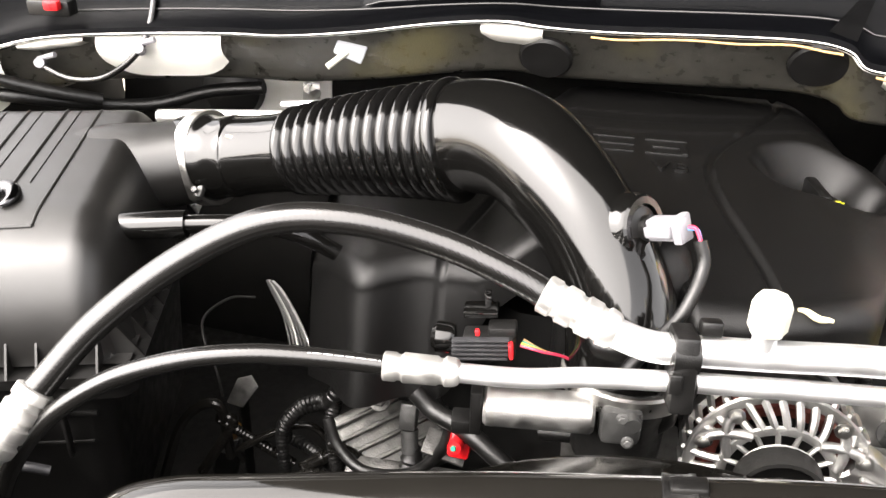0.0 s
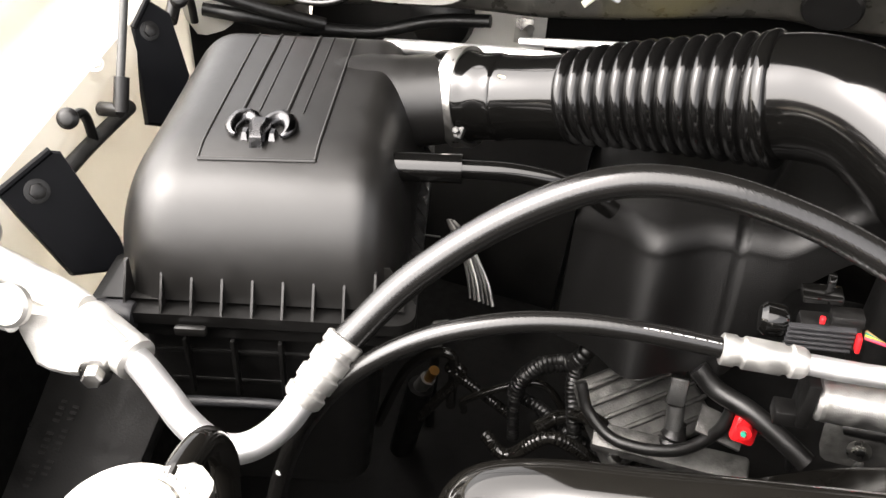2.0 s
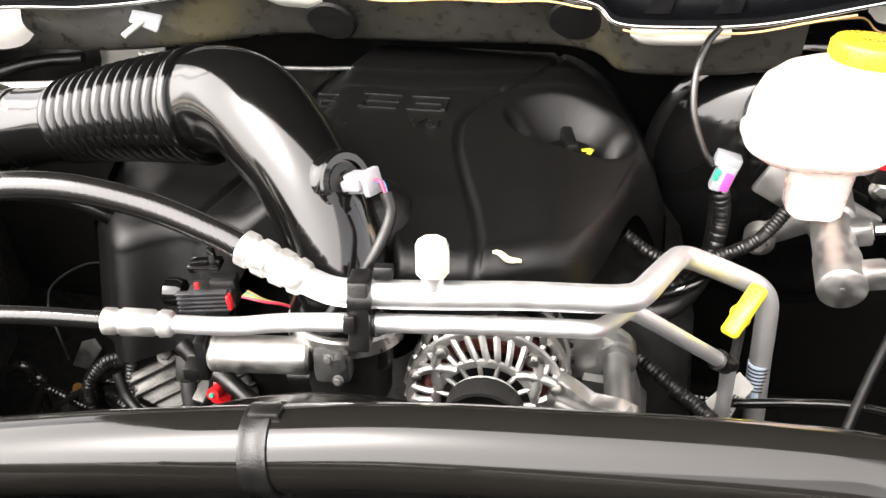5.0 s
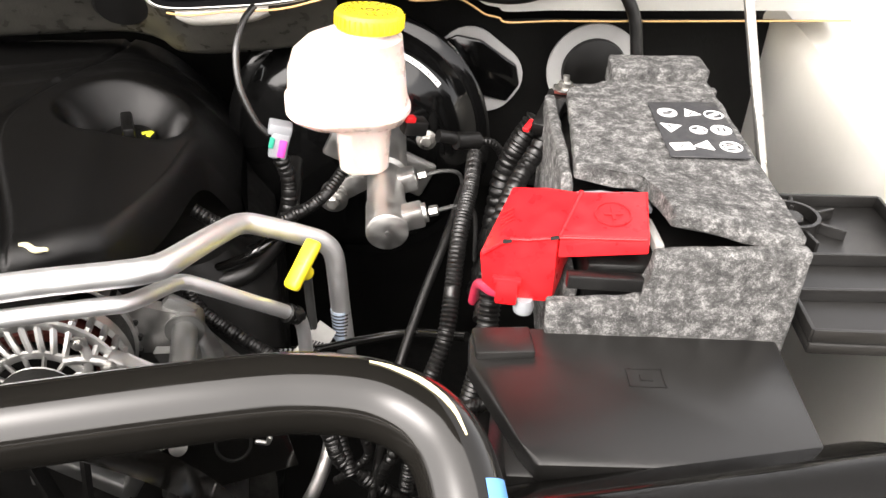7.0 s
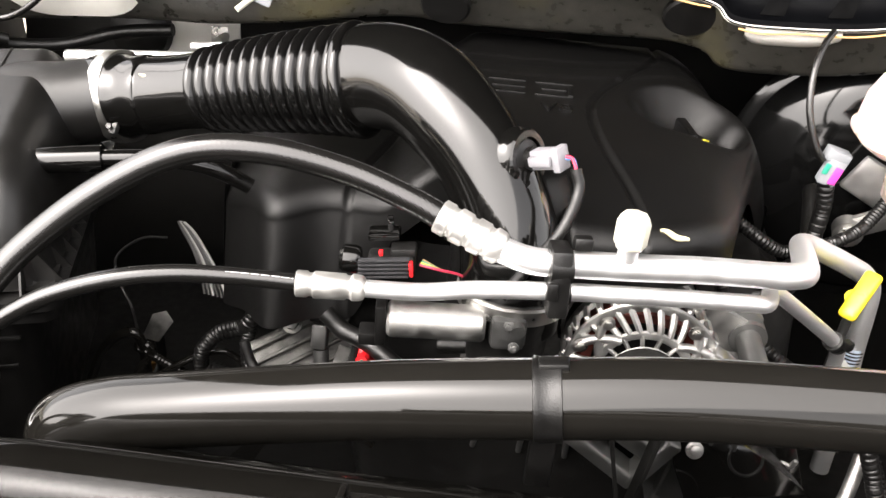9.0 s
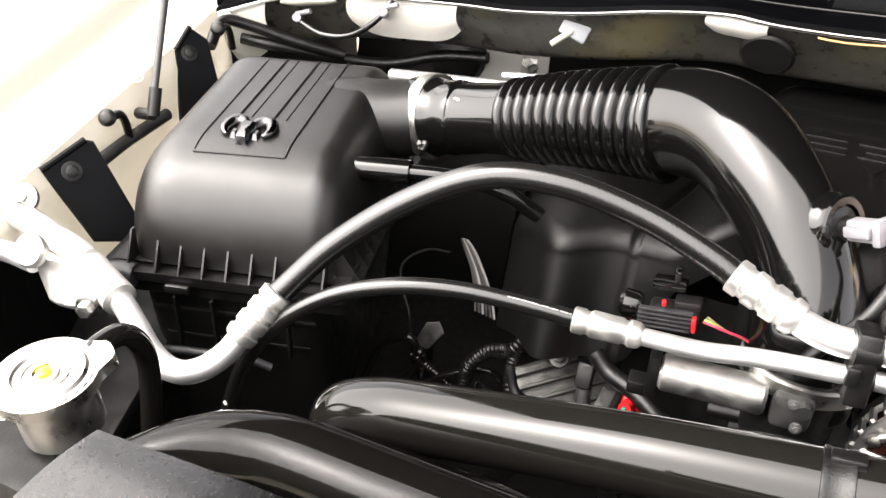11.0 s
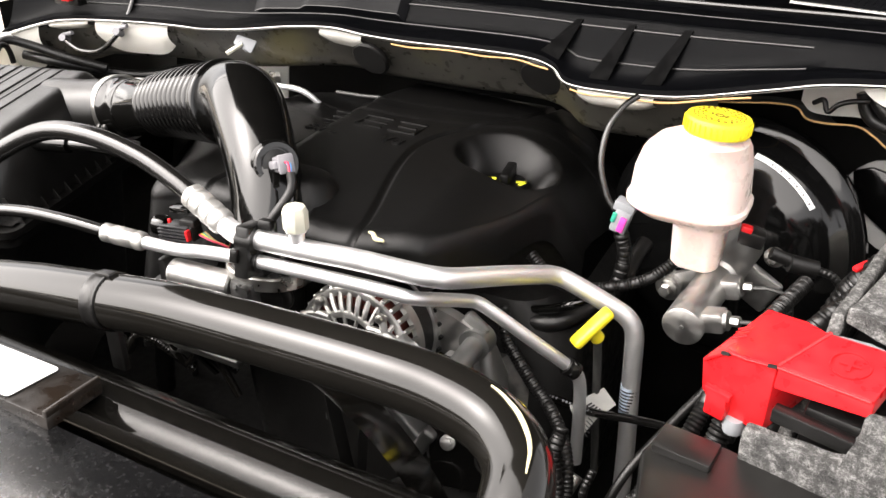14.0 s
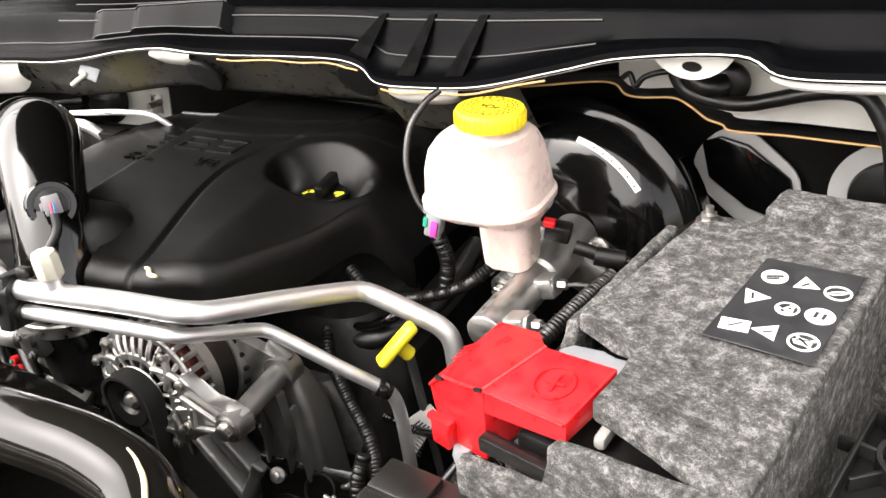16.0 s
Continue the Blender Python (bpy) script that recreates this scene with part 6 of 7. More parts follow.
# red terminal cover
rc = thing("terminal_cover", (0.57, 0.65, 1.19), "bright red plastic positive terminal cover", "terminal cover")
def hull(top, low, bevel=0.0022):
    """A closed shell between a lower and an upper outline, with softened edges."""
    bm = loft([[Vector(q) for q in low], [Vector(q) for q in top]])
    bmesh.ops.bevel(bm, geom=bm.edges[:], offset=bevel, segments=2, affect="EDGES", profile=0.6)
    return bm


RT = [(0.481, 0.650, 1.232), (0.506, 0.641, 1.256), (0.548, 0.638, 1.262), (0.572, 0.690, 1.277), (0.546, 0.722, 1.262), (0.512, 0.713, 1.267)]
piece("side_shell", hull(RT, [(0.485, 0.651, 1.200), (0.505, 0.637, 1.190), (0.549, 0.634, 1.192), (0.572, 0.690, 1.215), (0.546, 0.722, 1.215), (0.512, 0.713, 1.215)]), RED, rc)
piece("top_shell", hull([(0.549, 0.638, 1.2625), (0.626, 0.631, 1.268), (0.633, 0.692, 1.279), (0.573, 0.690, 1.2775)], [(0.549, 0.635, 1.240), (0.627, 0.628, 1.252), (0.634, 0.694, 1.256), (0.573, 0.692, 1.250)]), RED, rc)
piece("hinge_ridge", sweep(bmesh.new(), [Vector((0.5485, 0.637, 1.2615)).lerp(Vector((0.5725, 0.690, 1.2772)), t / 4) for t in range(5)], 0.0022, 8), RED, rc)
piece("edge_bead", merge(*[rod(a, b, 0.0016, 8) for a, b in (((0.484, 0.6485, 1.2325), (0.506, 0.6405, 1.2550)), ((0.506, 0.6405, 1.2550), (0.522, 0.6392, 1.2555)), ((0.522, 0.6392, 1.2555), (0.549, 0.6372, 1.2605)), ((0.549, 0.6372, 1.2605), (0.624, 0.6305, 1.2660)), ((0.624, 0.6305, 1.2660), (0.632, 0.691, 1.2775)))]), RED, rc)
piece("catch_tab", merge(block((0.020, 0.012, 0.026), pose(0.507, 0.634, 1.204, 0, 0, -8), 0.002), block((0.026, 0.007, 0.006), pose(0.506, 0.632, 1.216, 0, 0, -8), 0.001)), RED, rc)
for at in ((0.504, 0.6400, 1.2530), (0.545, 0.6375, 1.2600)):
    piece("slot", block((0.008, 0.005, 0.003), pose(*at, -20, -15, -4), 0), DEEP, rc)
for k in range(4):
    piece("grip_line", block((0.014, 0.0012, 0.0012), pose(0.505, 0.664 + 0.005 * k, 1.2580 + 0.0007 * k, 0, -30, 10), 0), RED, rc)
PR = Matrix.Translation((0.598, 0.661, 1.2728)) @ pose(0, 0, 0, 10, -3, 0)
piece("plus_ring", merge(lathe([(0.0165, -0.001), (0.0163, 0.0003), (0.0150, 0.0003), (0.0148, -0.001)], PR, 32, False), block((0.017, 0.0030, 0.0006), PR, 0), block((0.0030, 0.017, 0.0008), PR, 0)), RED, rc)
piece("cable_seal", lathe([(0.009, 0.0), (0.010, 0.006), (0.008, 0.014)], pose(0.524, 0.636, 1.180), 16), GREYPAINT, rc, "grey cable seal")
piece("red_lead", tube([(0.520, 0.655, 1.205), (0.507, 0.654, 1.188), (0.497, 0.664, 1.180), (0.489, 0.690, 1.168), (0.486, 0.720, 1.145), (0.484, 0.74, 1.11)], 0.0055, 12), PINKRED, rc, "red power cable")
loom("red_cable", [(0.476, 0.66, 1.03), (0.486, 0.630, 1.015), (0.508, 0.620, 0.955), (0.516, 0.620, 0.90)], 0.0055, "red power cable below the radiator hose", False, PINKRED)

# fuse box
fuse = thing("fuse_box", (0.61, 0.52, 1.05), "black plastic fuse box with plain lid", "fuse box")
piece("lid", merge(slab([(0.473, 0.560), (0.474, 0.601), (0.500, 0.606), (0.531, 0.609), (0.750, 0.614), (0.748, 0.452), (0.523, 0.449), (0.512, 0.470)], 1.160, 1.180, bevel=0.004), block((0.052, 0.036, 0.010), pose(0.503, 0.585, 1.182, 0, 0, 5), 0.003)), SATIN, fuse)
piece("body", block((0.245, 0.15, 0.13), pose(0.622, 0.53, 1.095), 0.005), SATIN, fuse)
piece("front_rail", merge(block((0.23, 0.008, 0.012), pose(0.635, 0.446, 1.155), 0.001), *[block((0.016, 0.014, 0.028), pose(0.58 + 0.06 * k, 0.443, 1.148), 0.002) for k in range(3)]), SATIN, fuse)
piece("lid_mark", merge(block((0.030, 0.0015, 0.0012), pose(0.622, 0.560, 1.1806), 0), block((0.030, 0.0015, 0.0012), pose(0.622, 0.538, 1.1806), 0), block((0.0015, 0.022, 0.0012), pose(0.607, 0.549, 1.1806), 0), block((0.0015, 0.022, 0.0012), pose(0.637, 0.549, 1.1806), 0), block((0.010, 0.008, 0.0012), pose(0.622, 0.549, 1.1806), 0)), SATIN, fuse)

# ribbed plastic tray beside the battery
tray = thing("ribbed_tray", (0.86, 0.72, 1.1), "black ribbed plastic bracket beside the battery", "bracket")
TR = pose(0.822, 0.795, 1.186)
piece("plate", slab([(-0.044, 0.046), (0.115, 0.050), (0.118, -0.20), (-0.048, -0.20)], -0.012, 0.0, TR, 0.003), SATIN, tray)
for a, b in (((-0.042, 0.044), (0.113, 0.048)), ((0.113, 0.048), (0.116, -0.196)), ((-0.042, 0.044), (-0.046, -0.196)), ((-0.046, -0.075), (0.115, -0.070)), ((-0.046, -0.135), (0.115, -0.130)), ((-0.046, -0.196), (0.116, -0.196))):
    m = (Vector((*a, 0)) + Vector((*b, 0))) / 2
    d = Vector((*b, 0)) - Vector((*a, 0))
    piece("rib", block((d.length, 0.004, 0.014), TR @ pose(m.x, m.y, 0.007, 0, 0, math.degrees(math.atan2(d.y, d.x))), 0.001), SATIN, tray)
for k in range(7):
    a = 2 * math.pi * k / 7 + 0.4
    piece("rib", block((0.030, 0.004, 0.013), TR @ pose(0.042 * math.cos(a), 0.042 * math.sin(a) * 0.9, 0.006, 0, 0, math.degrees(a)), 0.001), SATIN, tray)
piece("hub", lathe([(0.029, 0.0), (0.029, 0.016), (0.025, 0.016), (0.025, 0.002)], TR, 28, False), SATIN, tray)
piece("hub_boss", lathe([(0.013, 0.0), (0.013, 0.012), (0.011, 0.014)], TR, 8), SATIN, tray)

# ---- radiator end of the bay ----
def bar_line(u, off=0.0):
    """Along the radiator's upper edge."""
    x = -0.385 + 1.185 * u
    fall = max(0.0, 1 - u / 0.06)
    return Vector((x, 0.238 + 0.205 * x - 6.0 * max(0.0, -x - 0.27) ** 2, 1.248 - 0.03 * fall ** 2))


def crossbar_fn(u, v):
    q = bar_line(u)
    a = math.pi * (-0.35 + 1.5 * v)
    n = Vector((-0.2, 0.98, 0))
    return q + n * (-0.028 * math.cos(a)) + Vector((0, 0, 0.026 * math.sin(a) - 0.018))


crossbar = tagged(part("radiator_crossmember", sheet(crossbar_fn, 60, 20, 0.002), PIPEBLACK), "rounded gloss black radiator crossmember", "crossmember", kind="structure")


def tank_fn(u, v):
    q = bar_line(u)
    n = Vector((-0.2, 0.98, 0))
    d = 0.02 + 0.085 * v
    z = -0.020 - 0.010 * math.sin(v * math.pi) - 0.07 * v * v
    return q + n * d + Vector((0, 0, z))


tagged(part("fan_shroud", sheet(tank_fn, 60, 14, 0.003), PIPEBLACK), "dark plastic fan shroud behind the radiator", "fan shroud", kind="structure")
shr = thing("fan_shroud_ring", (-0.1, 0.42, 0.8), "dark plastic fan ring behind the radiator hose", "fan shroud")


def arch(cx, cy, cz, r0, r1, dep, a0=15, a1=165):
    def fn(u, v):
        a = radians(a0 + (a1 - a0) * u)
        r = r0 + (r1 - r0) * v
        return Vector((cx + r * math.cos(a), cy + 0.2 * r * math.cos(a) + dep * v, cz + r * math.sin(a)))
    return sheet(fn, 48, 8, 0.004)


piece("ring_arch", arch(0.0, 0.44, 0.86, 0.325, 0.300, 0.06), PIPEBLACK, shr)


# sight shield over the grille: textured black plastic in front
def shield_fn(u, v):
    x = -0.36 + 0.86 * u
    edge = Vector((x, 0.180 + 0.205 * x - 0.02 * max(0.0, (-x - 0.25)) * 2, 1.264 + 0.004 * math.sin(5 * u)))
    n = Vector((0.2, -0.98, 0))
    return edge + n * (0.40 * v) + Vector((0, 0, 0.008 * math.sin(min(1, v * 6) * math.pi / 2) - 0.24 * v * v))


tagged(part("sight_shield", sheet(shield_fn, 80, 40, 0.006), SHIELD), "scuffed textured black plastic shield over the grille", "shield", kind="structure")
tagged(part("grille_shell", block((1.75, 0.20, 0.7), vpose(0.05, -0.08, 0.62), 0.03, 3), DEEP), "dark front end below the shield", "front end", kind="structure")

# service film and sticker on the crossmember
film = thing("film_strip", (0.03, 0.21, 1.262), "brownish black film plate on the crossmember", "film")
FM = Matrix.Translation((0.032, 0.219, 1.270)) @ pose(0, 0, 0, -6, -1, 11)
piece("plate", slab([(-0.112, -0.037), (0.125, -0.037), (0.118, 0.021), (-0.108, 0.019)], -0.012, 0.0, FM, 0.002), TAPE, film)
piece("plate_rib", block((0.004, 0.056, 0.006), FM @ pose(-0.109, -0.009, 0.002, 0, 0, -4), 0.001), TAPE, film)
piece("plate_rib", block((0.004, 0.056, 0.006), FM @ pose(0.120, -0.009, 0.002, 0, 0, 6), 0.001), TAPE, film)
stick = thing("warning_sticker", (0.03, 0.21, 1.271), "white sticker with yellow field and pictograms", "sticker")
SM = FM @ pose(0.003, -0.010, 0.0012)
bg = piece("paper", loft([[SM @ q for q in rounded(0, 0, 0.152, 0.048, z, 0.004)] for z in (0, 0.0008)]), WHITE, stick)
pb = lambda x, y, w, h, mat, nm, tn=0, z=0.0011: piece(nm, block((w, h, 0.0005), SM @ pose(x, y, z, 0, 0, tn), 0), mat, bg)
pb(-0.034, 0.018, 0.046, 0.011, YELLOW, "yellow_band")
pb(-0.034, -0.006, 0.046, 0.035, LABEL, "black_field")
piece("red_sign", lathe([(0.010, 0.0016), (0.010, 0.0020)], SM @ pose(-0.046, 0.001, 0), 24), RED, bg)
for k in range(3):
    pb(-0.046 + 0.004 * (k - 1), 0.001, 0.002, 0.012, WHITE, "sign_bar", 30 * (k - 1), 0.0023)
pb(-0.024, -0.012, 0.016, 0.016, YELLOW, "yellow_sign", 8, 0.0016)
pb(-0.024, -0.012, 0.009, 0.003, LABEL, "sign_bar", 30, 0.0021)
pb(-0.024, -0.012, 0.003, 0.010, LABEL, "sign_bar", 10, 0.0021)
pb(-0.020, 0.004, 0.020, 0.004, WHITE, "sign_bar", 20, 0.0016)
pb(-0.034, 0.021, 0.004, 0.005, LABEL, "sign_bar", 0, 0.0016)
for k in range(4):
    pb(-0.066, 0.010 - 0.008 * k, 0.008, 0.0016, PALEGREY, "print_bar", 0, 0.0012)

# radiator cap and overflow hose
rcap = thing("filler_cap", (-0.445, 0.115, 1.25), "bright metal radiator cap with yellow centre", "radiator cap")
RM = pose(-0.443, 0.116, 1.246, 6, 0, 10)
outl = []
for k in range(48):
    a = 2 * math.pi * k / 48
    r = 0.036 + (0.010 if abs(((a + 0.5) % math.pi) - math.pi / 2) < 0.35 else 0.0)
    outl.append((r * math.cos(a), r * math.sin(a)))
piece("cap_shell", merge(slab(outl, 0.0, 0.010, RM, 0.002), lathe([(0.030, 0.009), (0.027, 0.012), (0.022, 0.012), (0.0195, 0.009)], RM, 32, False)), STEEL, rcap)
for r0, h in ((0.0175, 0.0112), (0.0105, 0.0120)):
    piece("cap_ring", lathe([(r0, 0.0085), (r0 - 0.0008, h), (r0 - 0.0028, h), (r0 - 0.0036, 0.0085)], RM, 32, False), STEEL, rcap)
for k in range(11):
    a = radians(-35 + 14 * k)
    piece("embossed_bar", block((0.0055, 0.0020, 0.0014), RM @ pose(0.0325 * math.cos(a), 0.0325 * math.sin(a), 0.0102, 0, 0, math.degrees(a) + 90), 0.0004, 1), STEEL, rcap)
piece("centre_dot", lathe([(0.005, 0.010), (0.005, 0.0125), (0.003, 0.0135)], RM, 16), YELLOW, rcap, "yellow rivet")
piece("filler_neck", lathe([(0.028, -0.04), (0.028, 0.0)], RM, 28), STEEL, rcap)
over = thing("overflow_hose", (-0.42, 0.16, 1.15), "thin black overflow hose looping from the radiator cap", "hose")
piece("hose_run", tube([(-0.436, 0.128, 1.236), (-0.442, 0.146, 1.250), (-0.449, 0.163, 1.250), (-0.456, 0.182, 1.243), (-0.462, 0.196, 1.226), (-0.466, 0.204, 1.200), (-0.467, 0.202, 1.165), (-0.466, 0.196, 1.13), (-0.468, 0.19, 1.06)], 0.0088, 18), PIPEBLACK, over)

# wheel-well shelf beside the radiator
BF = pose(-0.70, 0.193, 0.868, -62, 0, 14)
baffle = tagged(part("radiator_side_baffle", block((0.20, 0.02, 0.58), BF @ pose(-0.08, 0, 0), 0.004), DEEP), "black plastic baffle with moulded writing bars", "baffle", kind="structure")
for (x0, y0, z0), (x1, y1, z1), count in (((-0.8015, 0.253, 0.9228), (-0.8216, 0.3323, 0.9684), 15), ((-0.791, 0.2633, 0.9266), (-0.8059, 0.3281, 0.9636), 13), ((-0.8382, 0.2906, 0.9488), (-0.8392, 0.2946, 0.951), 2)):
    for k in range(count):
        if k % 5 != 4:
            q = Vector((x0, y0, z0)).lerp(Vector((x1, y1, z1)), k / (count - 1))
            o = part("moulded_bar", block((0.0070, 0.0012, 0.0028), Matrix.Translation(q) @ BF.to_3x3().to_4x4(), 0), SATIN)
            o.parent = baffle

# ---- cowl and firewall details ----
COWL_PROFILE = ((-0.012, 0.0), (-0.010, 0.010), (0.0, 0.014), (0.018, 0.017), (0.024, 0.020), (0.040, 0.048), (0.044, 0.052), (0.050, 0.053), (0.072, 0.056), (0.080, 0.058), (0.098, 0.061), (0.103, 0.065), (0.112, 0.065), (0.120, 0.056), (0.30, 0.056), (0.45, 0.09), (0.60, 0.15))


def cowl_fn(u, v):
    q = edge_at(u)
    zf = 1.336 + 0.03 * (q.x + 0.26) / 0.6
    k = v * (len(COWL_PROFILE) - 1)
    i = min(int(k), len(COWL_PROFILE) - 2)
    f = k - i
    o, h = (COWL_PROFILE[i][j] * (1 - f) + COWL_PROFILE[i + 1][j] * f for j in (0, 1))
    w = sm(0.0, 0.042, o)
    return Vector((q.x, q.y + o, (q.z * (1 - w) + zf * w) + h + 0.002))


cowl = tagged(part("cowl_panel", sheet(cowl_fn, 150, 48, 0.003), COWL), "black plastic cowl panel below the windscreen", "cowl", kind="structure")
for x0, x1 in ((-0.22, 0.075), (0.10, 0.36)):
    tagged(part("seam_sealer", sweep(bmesh.new(), [Vector(q) + Vector((0, -0.012, -0.003 + 0.0012 * math.sin(i * 0.9))) for i, q in enumerate(EDGE_S) if x0 < q[0] < x1], 0.0014, 8), ORANGE), "orange brown sealer bead along the cowl flange", "sealer", kind="structure")
tagged(part("body_flange", sweep(bmesh.new(), [Vector(q) + Vector((0, -0.008, 0.004)) for q in EDGE_S], 0.0038, 8), CREAM), "cream painted body flange along the cowl", "flange", kind="structure")

# cream body panels showing under the cowl
def cream_patch(x0, x1, h, name="body_patch", lab="cream painted body panel under the cowl"):
    us = [i / 200 for i in range(201) if x0 <= edge_at(i / 200).x <= x1]

    def fn(a, b):
        k = a * (len(us) - 1)
        q = edge_at(us[int(round(k))])
        taper = h * (1 - 0.35 * abs(2 * a - 1) ** 4)
        return q + Vector((0, -0.006 + 0.012 * b - 0.008 * math.sin(math.pi * b), -taper * b))
    return tagged(part(name, sheet(fn, max(6, len(us) - 1), 6, 0.002), CREAM), lab, "body panel", kind="structure")


cream_patch(-1.06, -0.985, 0.085)
cream_patch(-0.975, -0.88, 0.016)
cream_patch(-0.88, -0.68, 0.060)
cream_patch(-0.345, -0.265, 0.026)
cream_patch(0.115, 0.235, 0.024)
cream_patch(0.60, 0.95, 0.014)
PADTOP = smooth_path([(0.18, 1.075, 1.302), (0.30, 1.095, 1.320), (0.36, 1.130, 1.322), (0.378, 1.157, 1.313), (0.392, 1.158, 1.301), (0.415, 1.158, 1.300), (0.456, 1.158, 1.305), (0.478, 1.158, 1.297), (0.498, 1.158, 1.285), (0.517, 1.158, 1.281), (0.530, 1.158, 1.275), (0.595, 1.160, 1.279), (0.690, 1.162, 1.282), (1.0, 1.166, 1.295)], 6)


DASH = [q for q in PADTOP if q[0] >= 0.377]


def dash_fn(u, v):
    """Painted panel standing on the pad's trimmed edge."""
    q = DASH[min(int(round(u * (len(DASH) - 1))), len(DASH) - 1)]
    z = q[2] + 0.007
    return Vector((q[0], 1.166 + 0.02 * u, z + (1.43 - z) * v))


tagged(part("dash_side_panel", sheet(dash_fn, len(DASH) - 1, 8, 0.004), CREAM), "cream painted dash panel behind the battery", "body panel", kind="structure")


def pad_fn(u, v):
    """Shelf running back from the trimmed edge, then the pad's face down the firewall."""
    q = PADTOP[min(int(round(u * 78)), 78)]
    if v < 0.4:
        return Vector((q[0], q[1] + (1.318 - q[1]) * v / 0.4, q[2] - 0.05 * v / 0.4))
    return Vector((q[0], 1.318 + 0.004 * math.sin(9 * u) * v, q[2] - 0.05 - 0.30 * (v - 0.4) / 0.6))


tagged(part("firewall_pad", sheet(pad_fn, 78, 20, 0.006), INSUL), "black insulation pad over the firewall", "insulation", kind="structure")
lobe = [(0.462 + 0.094 * k / 12, 1.386 - 0.026 * math.sin(math.pi * k / 12) ** 0.7) for k in range(13)]
LF = pose(0, 1.078, 0, 90, 0, 0)
tagged(part("flange_lobe", slab([(0.462, 1.392)] + lobe + [(0.556, 1.396)], -0.002, 0.002, LF, 0.0008), CREAM), "cream painted flange tab under the cowl", "flange", kind="structure")
ovh = thing("flange_hole", (0.512, 1.074, 1.372), "dark oval hole in the cream flange tab", "hole")
piece("oval", loft([[LF @ Vector((0.512 + 0.011 * math.cos(a), 1.3745 + 0.0055 * math.sin(a), h)) for a in (2 * math.pi * k / 20 for k in range(20))] for h in (0.0015, 0.0030)]), DEEP, ovh)
hg = thing("harness_grommet", (0.49, 1.24, 1.29), "black rubber grommet with a boot on the cream panel", "grommet")
HG = Matrix.Translation((0.520, 1.164, 1.331)) @ pose(0, 0, 0, 90, 0, 4)
piece("grommet_disc", lathe([(0.024, 0), (0.024, 0.005), (0.020, 0.009), (0.012, 0.012), (0, 0.012)], HG, 32, False), MATTE, hg)
piece("boot", tube([(0.518, 1.156, 1.331, 0.013), (0.508, 1.146, 1.329, 0.013), (0.496, 1.142, 1.332, 0.012), (0.482, 1.142, 1.340, 0.010), (0.470, 1.144, 1.350, 0.008)], None, 16), MATTE, hg)

for x, z, r in ((-0.268, 1.291, 0.034), (0.047, 1.316, 0.034)):
    pg = thing("round_plug", (x, 1.03, z), "black rubber plug in the plenum panel", "plug", "plenum plugs")
    piece("plug_disc", lathe([(r, -0.002), (r, 0.003), (r * 0.9, 0.006), (0, 0.006)], Matrix.Translation((x, 1.012 if x < 0 else 1.040, z)) @ pose(0, 0, 0, 120, 0, 8), 32, False), MATTE, pg)
wclip = thing("trim_clip", (-0.512, 0.945, 1.28), "ivory plastic trim clip on the plenum panel", "clip")
piece("clip_plate", block((0.040, 0.004, 0.030), pose(-0.512, 0.951, 1.288, -25, 20, 14), 0.003), GREYPAINT, wclip)
piece("clip_pin", rod((-0.515, 0.945, 1.284), (-0.532, 0.922, 1.268), 0.0042, 12), IVORY, wclip)
for x, y, z in ((-0.955, 0.858, 1.232), (-0.80, 0.885, 1.265)):
    wc = thing("hose_nozzle_clip", (x, y, z), "grey plastic washer hose clip", "clip", "washer clips")
    piece("clip_body", merge(rod((x, y, z), (x + 0.012, y - 0.018, z + 0.010), 0.007, 12), rod((x + 0.004, y - 0.01, z + 0.012), (x + 0.03, y - 0.004, z + 0.020), 0.004, 8)), PALEGREY, wc)
loom("washer_hose", [(-0.945, 0.845, 1.236), (-0.90, 0.85, 1.222), (-0.85, 0.862, 1.228), (-0.80, 0.872, 1.262), (-0.79, 0.90, 1.30), (-0.80, 0.94, 1.36)], 0.0045, "thin grey washer hose", False, RUBBER)

# shaded louvre gaps on the sloping face, and the thin bright edge lines
def cowl_point(x, o_row):
    u = min(range(401), key=lambda i: abs(edge_at(i / 400).x - x)) / 400
    return cowl_fn(u, o_row / (len(COWL_PROFILE) - 1))


# near-black slabs laid on the face stand in for the louvres' shaded gaps
for k in range(3):
    x = 0.050 + 0.078 * k
    a, b = cowl_point(x, 1.9), cowl_point(x + 0.032, 4.9)
    c, d = cowl_point(x + 0.042, 4.9), cowl_point(x + 0.030, 1.9)
    up = Vector((0, -0.002, 0.001))
    bm = loft([[q + up * 0.2 for q in (a, b, c, d)], [q + up for q in (a, b, c, d)]])
    tagged(part("louvre_shade_slab", bm, GAP), "near-black slab for the shaded gap of a cowl louvre", "louvre", "cowl louvres", kind="structure")
# rods added to catch the highlights of the cowl's edges; the thickest is the rear seal
for row, x0, x1, r in ((3.1, -0.95, 0.40, 0.0014), (4.7, -0.60, 0.40, 0.0018), (8.4, -0.60, 0.95, 0.0012), (11.5, -0.95, 0.95, 0.0035)):
    n = 80
    tagged(part("cowl_edge_line", sweep(bmesh.new(), [cowl_point(x0 + (x1 - x0) * i / n, row) + Vector((0, 0, r * 0.7)) for i in range(n + 1)], r, 8), RUBBER if r > 0.003 else SATIN), "thin rod along the cowl, added for edge glints and the rear seal", "moulding", kind="structure")

